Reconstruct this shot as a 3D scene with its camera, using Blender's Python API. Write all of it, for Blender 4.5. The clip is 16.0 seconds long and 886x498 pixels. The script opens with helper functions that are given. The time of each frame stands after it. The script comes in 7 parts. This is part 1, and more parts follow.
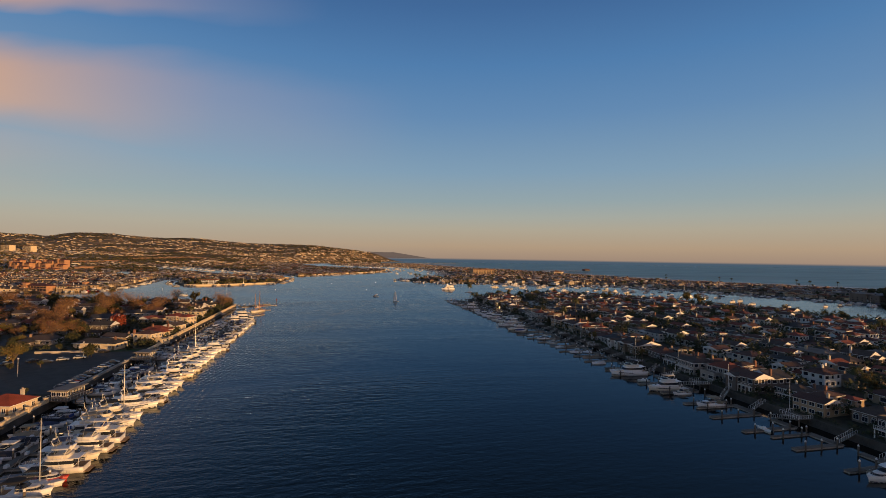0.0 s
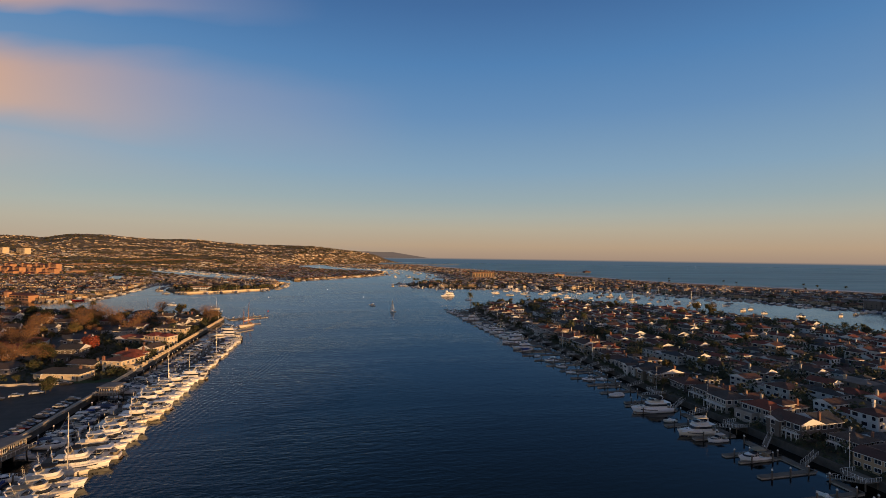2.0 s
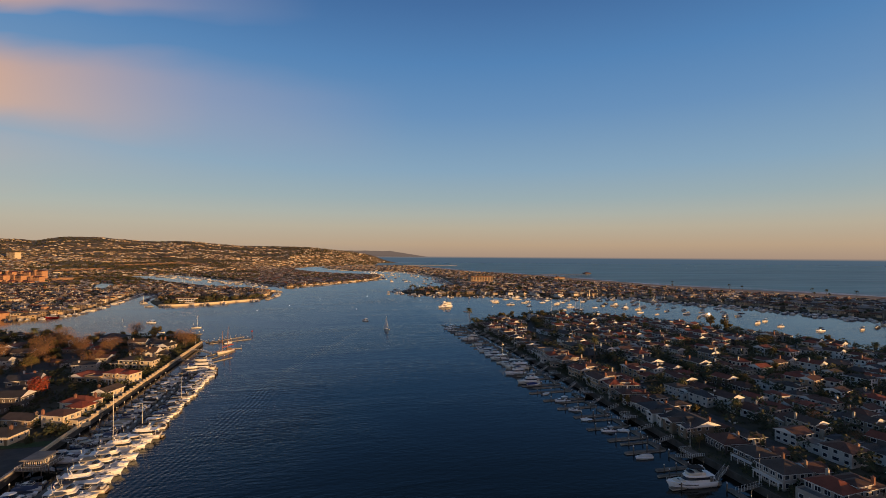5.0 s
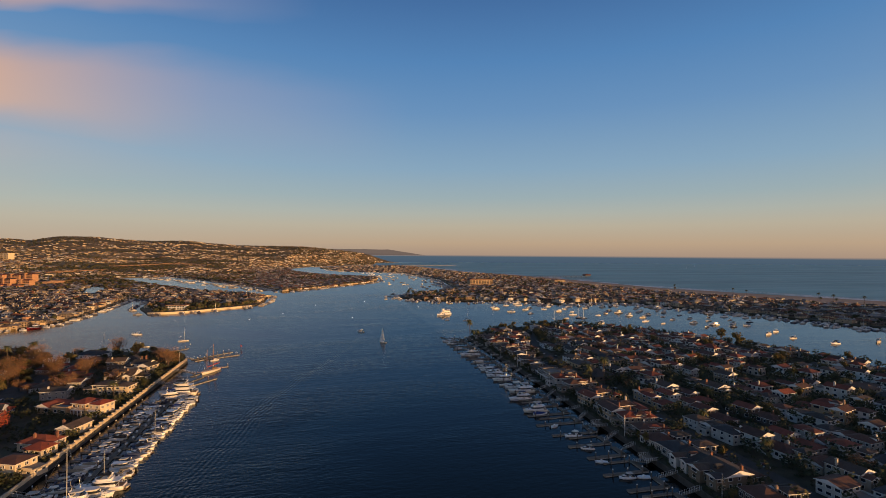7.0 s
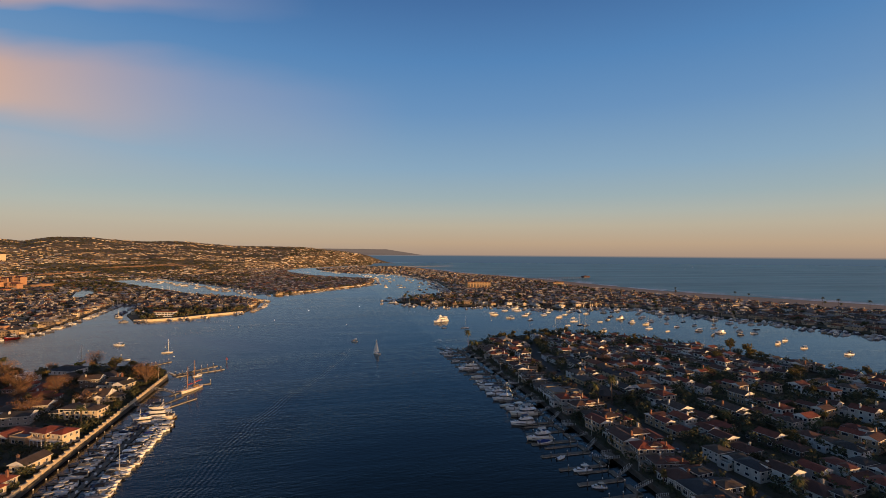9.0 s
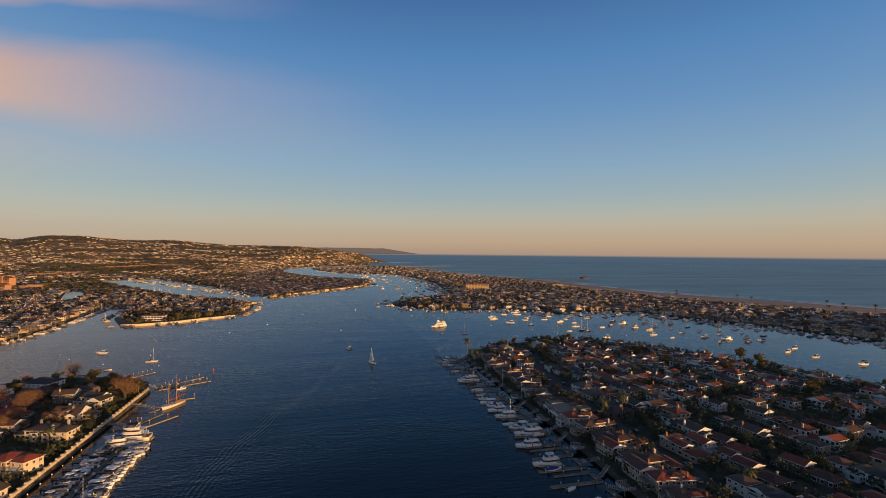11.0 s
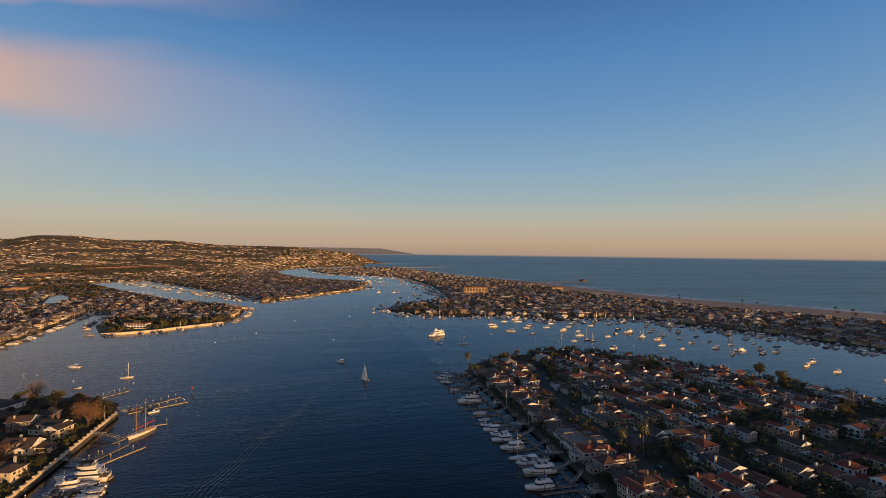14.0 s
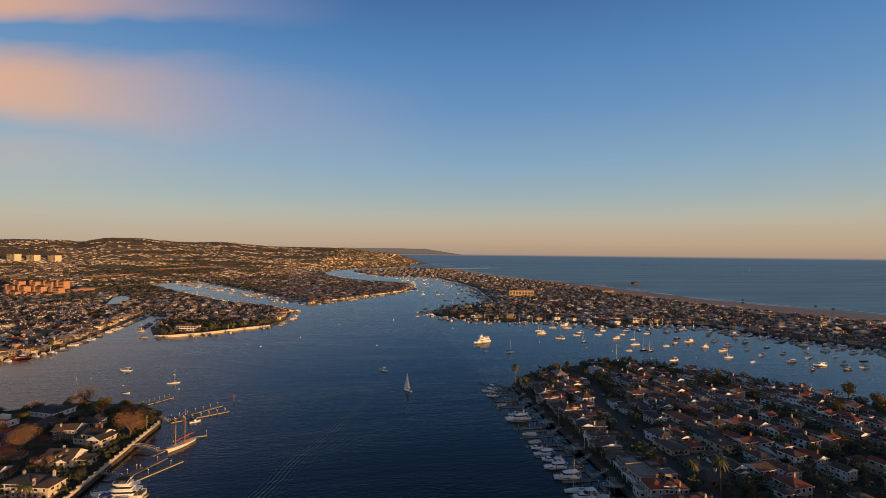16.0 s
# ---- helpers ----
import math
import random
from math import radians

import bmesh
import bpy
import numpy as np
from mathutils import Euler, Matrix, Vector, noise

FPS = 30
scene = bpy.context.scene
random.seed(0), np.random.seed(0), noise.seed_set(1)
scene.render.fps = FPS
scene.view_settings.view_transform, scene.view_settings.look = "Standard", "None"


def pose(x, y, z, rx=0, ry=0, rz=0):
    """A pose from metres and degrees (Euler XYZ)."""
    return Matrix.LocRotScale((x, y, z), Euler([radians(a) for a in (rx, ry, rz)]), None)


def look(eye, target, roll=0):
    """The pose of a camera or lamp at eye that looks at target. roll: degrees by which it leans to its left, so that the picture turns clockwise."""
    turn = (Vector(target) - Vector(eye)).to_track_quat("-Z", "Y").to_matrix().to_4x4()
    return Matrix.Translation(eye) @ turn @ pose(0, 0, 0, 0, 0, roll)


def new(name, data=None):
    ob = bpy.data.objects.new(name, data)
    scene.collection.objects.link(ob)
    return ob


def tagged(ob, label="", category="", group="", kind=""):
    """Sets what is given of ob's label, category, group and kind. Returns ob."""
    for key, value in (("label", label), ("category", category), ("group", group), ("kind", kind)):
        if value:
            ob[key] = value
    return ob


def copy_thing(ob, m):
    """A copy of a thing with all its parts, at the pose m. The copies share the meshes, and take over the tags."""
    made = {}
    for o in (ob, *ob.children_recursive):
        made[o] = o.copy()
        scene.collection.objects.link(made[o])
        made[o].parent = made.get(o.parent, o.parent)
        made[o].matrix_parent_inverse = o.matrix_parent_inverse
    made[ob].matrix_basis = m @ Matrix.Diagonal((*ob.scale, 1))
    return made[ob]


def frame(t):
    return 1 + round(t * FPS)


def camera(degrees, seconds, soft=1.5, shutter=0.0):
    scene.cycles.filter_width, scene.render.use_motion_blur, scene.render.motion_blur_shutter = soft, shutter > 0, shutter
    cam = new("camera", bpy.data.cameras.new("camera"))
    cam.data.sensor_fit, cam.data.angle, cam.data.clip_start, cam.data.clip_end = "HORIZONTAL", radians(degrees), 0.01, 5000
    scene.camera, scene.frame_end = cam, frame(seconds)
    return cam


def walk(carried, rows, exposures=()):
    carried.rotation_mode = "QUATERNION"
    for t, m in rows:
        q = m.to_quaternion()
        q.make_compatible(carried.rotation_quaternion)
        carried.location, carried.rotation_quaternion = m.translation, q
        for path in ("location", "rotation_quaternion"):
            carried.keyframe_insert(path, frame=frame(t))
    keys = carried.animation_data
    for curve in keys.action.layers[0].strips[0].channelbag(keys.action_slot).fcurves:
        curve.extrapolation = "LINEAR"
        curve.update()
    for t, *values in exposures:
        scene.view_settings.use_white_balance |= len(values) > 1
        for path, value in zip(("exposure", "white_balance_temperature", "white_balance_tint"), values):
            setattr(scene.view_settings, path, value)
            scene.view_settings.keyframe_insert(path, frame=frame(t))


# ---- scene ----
cam = camera(85.7, 16.0, soft=0.6)
PATH = [
    (0, (-17.757, 5.042, 48.358), (-17.309, 6.991, 48.394), 0.9),
    (0.5, (-16.651, 10.448, 50.343), (-16.202, 12.397, 50.381), 0.9),
    (1, (-15.698, 15.615, 52.574), (-15.249, 17.563, 52.61), 0.9),
    (1.5, (-14.656, 21.158, 54.9), (-14.205, 23.106, 54.936), 0.9),
    (2, (-13.648, 26.557, 57.129), (-13.195, 28.504, 57.164), 0.8),
    (2.5, (-12.358, 32.066, 59.799), (-11.9, 34.012, 59.831), 0.7),
    (3, (-11.118, 36.957, 62.072), (-10.658, 38.903, 62.106), 0.6),
    (3.5, (-9.618, 41.85, 64.691), (-9.155, 43.796, 64.721), 0.5),
    (4, (-8.243, 46.617, 66.535), (-7.78, 48.562, 66.568), 0.4),
    (6.5, (-2.532, 72.152, 79.615), (-2.07, 74.098, 79.637), 0.4),
    (7, (-1.588, 76.895, 81.679), (-1.119, 78.839, 81.702), 0.4),
    (7.5, (-0.477, 81.772, 83.649), (-0.005, 83.716, 83.672), 0.4),
    (8, (0.74, 86.671, 85.48), (1.215, 88.614, 85.504), 0.4),
    (8.5, (2.251, 91.604, 86.881), (2.727, 93.546, 86.905), 0.5),
    (9, (3.651, 96.188, 88.348), (4.13, 98.13, 88.37), 0.4),
    (11.5, (7.784, 119.072, 93.818), (8.276, 121.01, 93.837), 0.6),
    (12, (8.691, 123.741, 94.477), (9.185, 125.68, 94.498), 0.6),
    (12.5, (9.471, 128.203, 95.553), (9.967, 130.141, 95.575), 0.6),
    (13, (10.188, 132.748, 96.612), (10.688, 134.684, 96.634), 0.7),
    (13.5, (11.006, 137.359, 97.901), (11.509, 139.294, 97.922), 0.7),
    (14, (12.478, 142.049, 99.232), (12.98, 143.985, 99.252), 0.7),
    (14.5, (12.845, 147.186, 100.122), (13.321, 149.128, 100.142), 0.7),
    (15, (13.837, 151.686, 101.408), (14.228, 153.647, 101.427), 0.7),
    (15.5, (15.272, 155.972, 102.571), (15.623, 157.941, 102.589), 0.6),
    (16, (16.231, 160.628, 103.372), (16.551, 162.602, 103.391), 0.6),
]
walk(cam, [(t, look(eye, target, roll)) for t, eye, target, roll in PATH],
     exposures=((0, -0.15), (2, -0.06), (4.5, -0.02), (8, 0.02), (16, 0.04)))

# ---- world, sun ----
SUN_BEARING, SUN_HEIGHT = 140.0, 2.5      # degrees clockwise from +y, degrees above the horizon


def lin(r, g, b):
    """Linear colour from 0..255 display values."""
    return tuple((c / 255 / 12.92) if c < 10.3 else ((c / 255 + 0.055) / 1.055) ** 2.4 for c in (r, g, b)) + (1.0,)


def node(tree, kind, **values):
    n = tree.nodes.new(kind)
    for k, v in values.items():
        if k in n.inputs:
            n.inputs[k].default_value = v
    return n


def ramp(tree, fac, stops, mode="LINEAR"):
    n = tree.nodes.new("ShaderNodeValToRGB")
    n.color_ramp.interpolation = mode
    e = n.color_ramp.elements
    while len(e) < len(stops):
        e.new(0.5)
    for el, (p, c) in zip(e, stops):
        el.position, el.color = p, c
    tree.links.new(fac, n.inputs[0])
    return n.outputs[0]


def calc(tree, op, a, b=None, c=None, clamp=False):
    n = tree.nodes.new("ShaderNodeMath")
    n.operation, n.use_clamp = op, clamp
    for i, v in enumerate((a, b, c)):
        if v is None:
            continue
        if isinstance(v, (int, float)):
            n.inputs[i].default_value = v
        else:
            tree.links.new(v, n.inputs[i])
    return n.outputs[0]


def blend(tree, fac, a, b, how="MIX"):
    n = tree.nodes.new("ShaderNodeMix")
    n.data_type, n.blend_type = "RGBA", how
    for i, v in ((0, fac), (6, a), (7, b)):
        if isinstance(v, (int, float, tuple)):
            n.inputs[i].default_value = v
        else:
            tree.links.new(v, n.inputs[i])
    return n.outputs[2]


def make_world():
    w = bpy.data.worlds.new("sky")
    scene.world = w
    w.use_nodes = True
    t = w.node_tree
    t.nodes.clear()
    sky = t.nodes.new("ShaderNodeTexSky")
    sky.sky_type, sky.sun_disc = "NISHITA", False
    sky.sun_elevation, sky.sun_rotation = radians(SUN_HEIGHT), radians(SUN_BEARING)
    sky.dust_density, sky.ozone_density = 1.5, 2.0
    way = t.nodes.new("ShaderNodeTexCoord").outputs["Generated"]
    sep = t.nodes.new("ShaderNodeSeparateXYZ")
    t.links.new(way, sep.inputs[0])
    x, y, z = sep.outputs
    up = calc(t, "MULTIPLY_ADD", z, 1.0, 0.02)
    dusk = ramp(t, up, [
        (0.000, lin(72, 91, 111)), (0.0176, lin(80, 99, 115)), (0.0180, lin(172, 148, 130)), (0.0435, lin(190, 165, 138)),
        (0.079, lin(188, 178, 158)), (0.105, lin(177, 181, 172)), (0.1375, lin(159, 177, 182)), (0.195, lin(138, 169, 193)), (0.304, lin(107, 148, 191)),
        (0.395, lin(86, 134, 185)), (0.49, lin(70, 112, 164)), (0.62, lin(62, 92, 130)), (0.8, lin(48, 73, 104)), (1.0, lin(38, 59, 86))])
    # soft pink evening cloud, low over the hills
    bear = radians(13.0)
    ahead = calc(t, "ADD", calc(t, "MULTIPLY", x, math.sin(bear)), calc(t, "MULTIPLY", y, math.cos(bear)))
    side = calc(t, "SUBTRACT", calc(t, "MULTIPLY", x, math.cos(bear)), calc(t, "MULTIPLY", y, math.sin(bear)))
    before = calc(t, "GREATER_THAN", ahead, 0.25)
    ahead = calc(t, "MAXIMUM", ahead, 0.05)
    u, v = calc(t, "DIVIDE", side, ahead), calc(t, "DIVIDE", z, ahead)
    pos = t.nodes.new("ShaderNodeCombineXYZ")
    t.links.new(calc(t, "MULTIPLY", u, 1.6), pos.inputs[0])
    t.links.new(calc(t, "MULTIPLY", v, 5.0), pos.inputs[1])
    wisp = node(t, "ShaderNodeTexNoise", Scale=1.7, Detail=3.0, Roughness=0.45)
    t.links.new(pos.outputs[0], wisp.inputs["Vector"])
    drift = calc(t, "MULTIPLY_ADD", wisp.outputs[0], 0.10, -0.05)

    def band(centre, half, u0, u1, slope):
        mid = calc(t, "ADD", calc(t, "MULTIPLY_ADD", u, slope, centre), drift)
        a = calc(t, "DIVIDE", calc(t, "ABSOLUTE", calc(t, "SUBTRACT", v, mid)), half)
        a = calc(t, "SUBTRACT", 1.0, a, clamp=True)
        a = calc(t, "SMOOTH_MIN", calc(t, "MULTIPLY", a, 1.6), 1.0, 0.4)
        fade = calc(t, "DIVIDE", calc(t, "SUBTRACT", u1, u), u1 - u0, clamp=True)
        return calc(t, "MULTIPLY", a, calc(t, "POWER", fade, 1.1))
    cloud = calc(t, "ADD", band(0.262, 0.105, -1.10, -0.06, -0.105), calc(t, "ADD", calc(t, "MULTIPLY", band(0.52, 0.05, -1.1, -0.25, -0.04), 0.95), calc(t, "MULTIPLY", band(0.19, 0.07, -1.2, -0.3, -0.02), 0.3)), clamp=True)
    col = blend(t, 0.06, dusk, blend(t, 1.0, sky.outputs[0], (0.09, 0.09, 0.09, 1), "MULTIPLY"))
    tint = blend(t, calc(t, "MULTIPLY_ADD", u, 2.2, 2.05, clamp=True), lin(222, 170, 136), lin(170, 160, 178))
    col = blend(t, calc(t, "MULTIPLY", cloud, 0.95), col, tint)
    # the sky pales towards the hills
    pale = calc(t, "MULTIPLY", calc(t, "MINIMUM", calc(t, "MULTIPLY", u, -0.18, clamp=True), 0.14), calc(t, "MULTIPLY", before, calc(t, "MULTIPLY", calc(t, "GREATER_THAN", z, -0.0021), calc(t, "MULTIPLY_ADD", z, -4.0, 1.7, clamp=True))))
    col = blend(t, pale, col, lin(192, 203, 198))
    # a hazy headland far down the coast
    ridge = node(t, "ShaderNodeTexNoise", Scale=14.0, Detail=4.0)
    t.links.new(pos.outputs[0], ridge.inputs["Vector"])
    rough = calc(t, "MULTIPLY_ADD", ridge.outputs[0], 0.003, -0.0015)
    cape = calc(t, "MINIMUM", calc(t, "MULTIPLY_ADD", u, -0.150, -0.0060), calc(t, "ADD", 0.0098, rough))
    spit = calc(t, "MINIMUM", calc(t, "MULTIPLY_ADD", u, -0.0378, -0.0033), 0.002)
    before_sea = calc(t, "MULTIPLY", before, calc(t, "GREATER_THAN", z, -0.0022))
    col = blend(t, calc(t, "MULTIPLY", calc(t, "LESS_THAN", z, spit), calc(t, "MULTIPLY", before_sea, 0.55)), col, lin(116, 100, 96))
    col = blend(t, calc(t, "MULTIPLY", calc(t, "LESS_THAN", z, cape), calc(t, "MULTIPLY", before_sea, 0.9)), col, lin(104, 90, 84))
    # warm glow round the setting sun
    sx, sy = math.sin(radians(SUN_BEARING)), math.cos(radians(SUN_BEARING))
    near = calc(t, "ADD", calc(t, "MULTIPLY", x, sx), calc(t, "MULTIPLY", y, sy), clamp=True)
    glow = calc(t, "MULTIPLY", calc(t, "MULTIPLY", near, near), calc(t, "EXPONENT", calc(t, "MULTIPLY", z, -2.4)))
    glow = calc(t, "MULTIPLY", glow, calc(t, "GREATER_THAN", z, 0.0))
    col = blend(t, glow, col, (1.15, 0.66, 0.36, 1.0))
    bg = t.nodes.new("ShaderNodeBackground")
    bg.inputs[1].default_value = 1.0
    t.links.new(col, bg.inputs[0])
    out = t.nodes.new("ShaderNodeOutputWorld")
    t.links.new(bg.outputs[0], out.inputs[0])


make_world()
sun = new("sun", bpy.data.lights.new("sun", "SUN"))
sun.data.energy, sun.data.angle, sun.data.color = 5.0, radians(0.6), (1.0, 0.56, 0.22)
a = radians(SUN_BEARING)
sun.matrix_world = look((300 * math.sin(a), 300 * math.cos(a), 300 * math.tan(radians(SUN_HEIGHT))), (0, 0, 0))


# ---- materials ----
def material(name, base, rough=0.7, vary=None, spread=0.0, scale=1.0, grain=0.15, bump=0.0, bump_scale=8.0, metal=0.0, island=False, ior=1.45):
    """Procedural surface: base colour, or a choice of colours 'vary' taken by object (or island), broken by stains and grain."""
    m = bpy.data.materials.new(name)
    m.use_nodes = True
    t = m.node_tree
    p = t.nodes["Principled BSDF"]
    geo = t.nodes.new("ShaderNodeNewGeometry")
    if vary:
        pick = geo.outputs["Random Per Island"] if island else t.nodes.new("ShaderNodeObjectInfo").outputs["Random"]
        stops = [(i / len(vary), c + (1,)) for i, c in enumerate(vary)]
        col = ramp(t, pick, stops, "CONSTANT")
    else:
        col = base + (1,)
    big = node(t, "ShaderNodeTexNoise", Scale=0.35 * scale, Detail=3.0)
    fine = node(t, "ShaderNodeTexNoise", Scale=5.0 * scale, Detail=4.0, Roughness=0.65)
    for n in (big, fine):
        t.links.new(geo.outputs["Position"], n.inputs["Vector"])
    mix = calc(t, "ADD", calc(t, "MULTIPLY", big.outputs[0], 0.6), calc(t, "MULTIPLY", fine.outputs[0], 0.4))
    tone = ramp(t, mix, [(0.3, (1 - 2 * grain,) * 3 + (1,)), (0.7, (1 + grain,) * 3 + (1,))])
    t.links.new(blend(t, 1.0, col, tone, "MULTIPLY"), p.inputs["Base Color"])
    t.links.new(calc(t, "MULTIPLY_ADD", fine.outputs[0], 0.2, rough - 0.1, clamp=True), p.inputs["Roughness"])
    p.inputs["Metallic"].default_value = metal
    p.inputs["IOR"].default_value = ior
    if bump:
        b = node(t, "ShaderNodeBump", Strength=bump, Distance=0.05)
        n = node(t, "ShaderNodeTexNoise", Scale=bump_scale, Detail=3.0)
        t.links.new(geo.outputs["Position"], n.inputs["Vector"])
        t.links.new(n.outputs[0], b.inputs["Height"])
        t.links.new(b.outputs[0], p.inputs["Normal"])
    return m


def roof_material(name, colours, island=False, rib=7.0):
    m = material(name, (0.3, 0.1, 0.05), 0.8, vary=colours, grain=0.22, island=island)
    t = m.node_tree
    p = t.nodes["Principled BSDF"]
    geo = t.nodes.new("ShaderNodeNewGeometry")
    w = node(t, "ShaderNodeTexWave", Scale=rib * 0.16, Distortion=0.6, Detail=1.0)
    w.bands_direction = "DIAGONAL"
    t.links.new(geo.outputs["Position"], w.inputs["Vector"])
    b = node(t, "ShaderNodeBump", Strength=0.5, Distance=0.06)
    t.links.new(w.outputs["Fac"], b.inputs["Height"])
    t.links.new(b.outputs[0], p.inputs["Normal"])
    return m


def water_material(name, chop, rough, gloss, roll, wake=False, even=False, body=(0.002, 0.005, 0.009)):
    m = bpy.data.materials.new(name)
    m.use_nodes = True
    t = m.node_tree
    p = t.nodes["Principled BSDF"]
    p.inputs["Base Color"].default_value = body + (1,)
    p.inputs["IOR"].default_value = 1.333
    geo = t.nodes.new("ShaderNodeNewGeometry")

    def field(sx, sy, turn, scale, detail, dist=0.0):
        mp = node(t, "ShaderNodeMapping", Scale=(sx, sy, 1.0), Rotation=(0, 0, radians(turn)))
        t.links.new(geo.outputs["Position"], mp.inputs["Vector"])
        n = node(t, "ShaderNodeTexNoise", Scale=scale, Detail=detail, Roughness=0.55, Distortion=dist)
        t.links.new(mp.outputs[0], n.inputs["Vector"])
        return n.outputs[0]
    calm = field(0.4, 1.0, 10, 0.012, 3.0, 1.0)          # slicks and gusts
    swell = field(0.22, 1.0, 8, 0.16, 2.0, 0.5)
    ripple = field(0.46, 1.0, -4, 0.58, 3.0, 0.4)
    fine = field(0.6, 1.0, 20, 1.5, 2.0)
    gust = calc(t, "MULTIPLY_ADD", calm, 0.7, 0.15) if even else calc(t, "MULTIPLY_ADD", calm, 2.4, -0.7, clamp=True)
    h = calc(t, "ADD", calc(t, "MULTIPLY", swell, roll), calc(t, "MULTIPLY", ripple, 0.40))
    h = calc(t, "ADD", h, calc(t, "MULTIPLY", fine, 0.05))
    h = calc(t, "MULTIPLY", h, calc(t, "MULTIPLY_ADD", gust, chop * 1.2, chop * 0.3))
    if wake:
        # calm water in the lee of the island
        here = t.nodes.new("ShaderNodeSeparateXYZ")
        t.links.new(geo.outputs["Position"], here.inputs[0])
        px, py = here.outputs[0], here.outputs[1]
        lee = calc(t, "MULTIPLY", calc(t, "MULTIPLY_ADD", px, 0.014, 0.25, clamp=True), calc(t, "MULTIPLY_ADD", py, -0.004, 1.5, clamp=True))
        h = calc(t, "MULTIPLY", h, calc(t, "MULTIPLY_ADD", lee, -0.72, 1.0))
        # the curved wash of the motor boat that runs down the channel
        along = calc(t, "MULTIPLY_ADD", py, 1 / 400, -0.475, clamp=True)

        def line(stops):
            return calc(t, "MULTIPLY_ADD", ramp(t, along, [((y - 190) / 400, ((x + 80) / 200,) * 3 + (1,)) for y, x in stops], "CARDINAL"), 200.0, -80.0)
        back = calc(t, "SUBTRACT", 588.0, py)
        wander = calc(t, "MULTIPLY_ADD", swell, 3.0, -1.5)
        for stops, wide0, grow, wave, high, ends in (
                (((200, -66), (236, -56), (290, -44), (340, -36), (372, -27), (425, -9), (490, 14), (546, 27), (588, 33)), 0.8, 0.022, 3.0, 0.062, (0.06, -0.0031, 1.5)),
                (((200, -60), (300, -34), (412, -10), (438, 12), (472, 41), (487, 66), (512, 103), (590, 117)), 4.5, 0.03, 1.7, 0.022, (0.012, -0.012, 2.9))):
            d = calc(t, "ADD", calc(t, "MULTIPLY", calc(t, "SUBTRACT", px, line(stops)), 0.93), wander)
            wide = calc(t, "MULTIPLY_ADD", back, grow, wide0)
            fall = calc(t, "DIVIDE", d, calc(t, "MAXIMUM", wide, 1.0))
            fall = calc(t, "EXPONENT", calc(t, "MULTIPLY", calc(t, "MULTIPLY", fall, fall), -1.0))
            there = calc(t, "MULTIPLY", calc(t, "MULTIPLY", back, ends[0], clamp=True), calc(t, "MULTIPLY_ADD", back, ends[1], ends[2], clamp=True))
            crest = calc(t, "MULTIPLY", calc(t, "SINE", calc(t, "MULTIPLY", d, wave)), calc(t, "MULTIPLY", fall, there))
            h = calc(t, "MULTIPLY_ADD", crest, high, h)
        # reflection tone put into the relief by a constant tilt: bluer ahead, brighter left
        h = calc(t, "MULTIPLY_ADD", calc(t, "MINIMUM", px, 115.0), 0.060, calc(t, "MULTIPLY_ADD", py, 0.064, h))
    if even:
        # wind streaks and paler shoals; reflected sky tone is put into the body colour
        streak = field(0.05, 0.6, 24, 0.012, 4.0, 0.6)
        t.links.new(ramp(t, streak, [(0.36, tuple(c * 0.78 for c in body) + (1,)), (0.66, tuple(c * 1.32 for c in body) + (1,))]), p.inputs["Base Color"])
    b = node(t, "ShaderNodeBump", Distance=1.0, Strength=1.0)
    t.links.new(h, b.inputs["Height"])
    t.links.new(b.outputs[0], p.inputs["Normal"])
    p.inputs["Specular IOR Level"].default_value = gloss
    p.inputs["Specular Tint"].default_value = (0.85, 1.0, 1.0, 1.0)
    t.links.new(calc(t, "MULTIPLY_ADD", gust, rough, rough * 0.6), p.inputs["Roughness"])
    return m


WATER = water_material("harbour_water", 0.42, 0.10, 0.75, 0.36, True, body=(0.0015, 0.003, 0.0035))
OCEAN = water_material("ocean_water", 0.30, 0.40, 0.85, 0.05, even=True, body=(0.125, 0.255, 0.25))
LAND = material("garden_ground", (0.085, 0.075, 0.045), 0.95, grain=0.4, scale=0.4)
FARLAND = material("hillside", (0.20, 0.145, 0.078), 0.95, grain=0.5, scale=0.022)
CLIFF = material("bare_bluff", (0.36, 0.21, 0.12), 0.95, grain=0.3, scale=0.12)
SAND = material("beach_sand", (0.43, 0.30, 0.215), 0.95, grain=0.12, scale=0.1)
FOAM = material("sea_foam", (0.86, 0.87, 0.87), 0.9, grain=0.3)
ASPHALT = material("asphalt", (0.075, 0.070, 0.064), 0.9, grain=0.2, bump=0.3)
CONCRETE = material("concrete", (0.42, 0.38, 0.33), 0.85, grain=0.2, bump=0.2)
SEAWALL = material("stained_concrete", (0.10, 0.088, 0.075), 0.9, grain=0.3, bump=0.2)
PAVING = material("paving", (0.30, 0.26, 0.22), 0.85, grain=0.2)
LAWN = material("lawn", (0.05, 0.085, 0.025), 0.95, grain=0.3, bump=0.4)
PALEWALL = material("weathered_white_stucco", (0.5, 0.48, 0.45), 0.85, grain=0.16, vary=[(0.74, 0.72, 0.68), (0.60, 0.56, 0.50), (0.78, 0.77, 0.74), (0.46, 0.41, 0.35)])
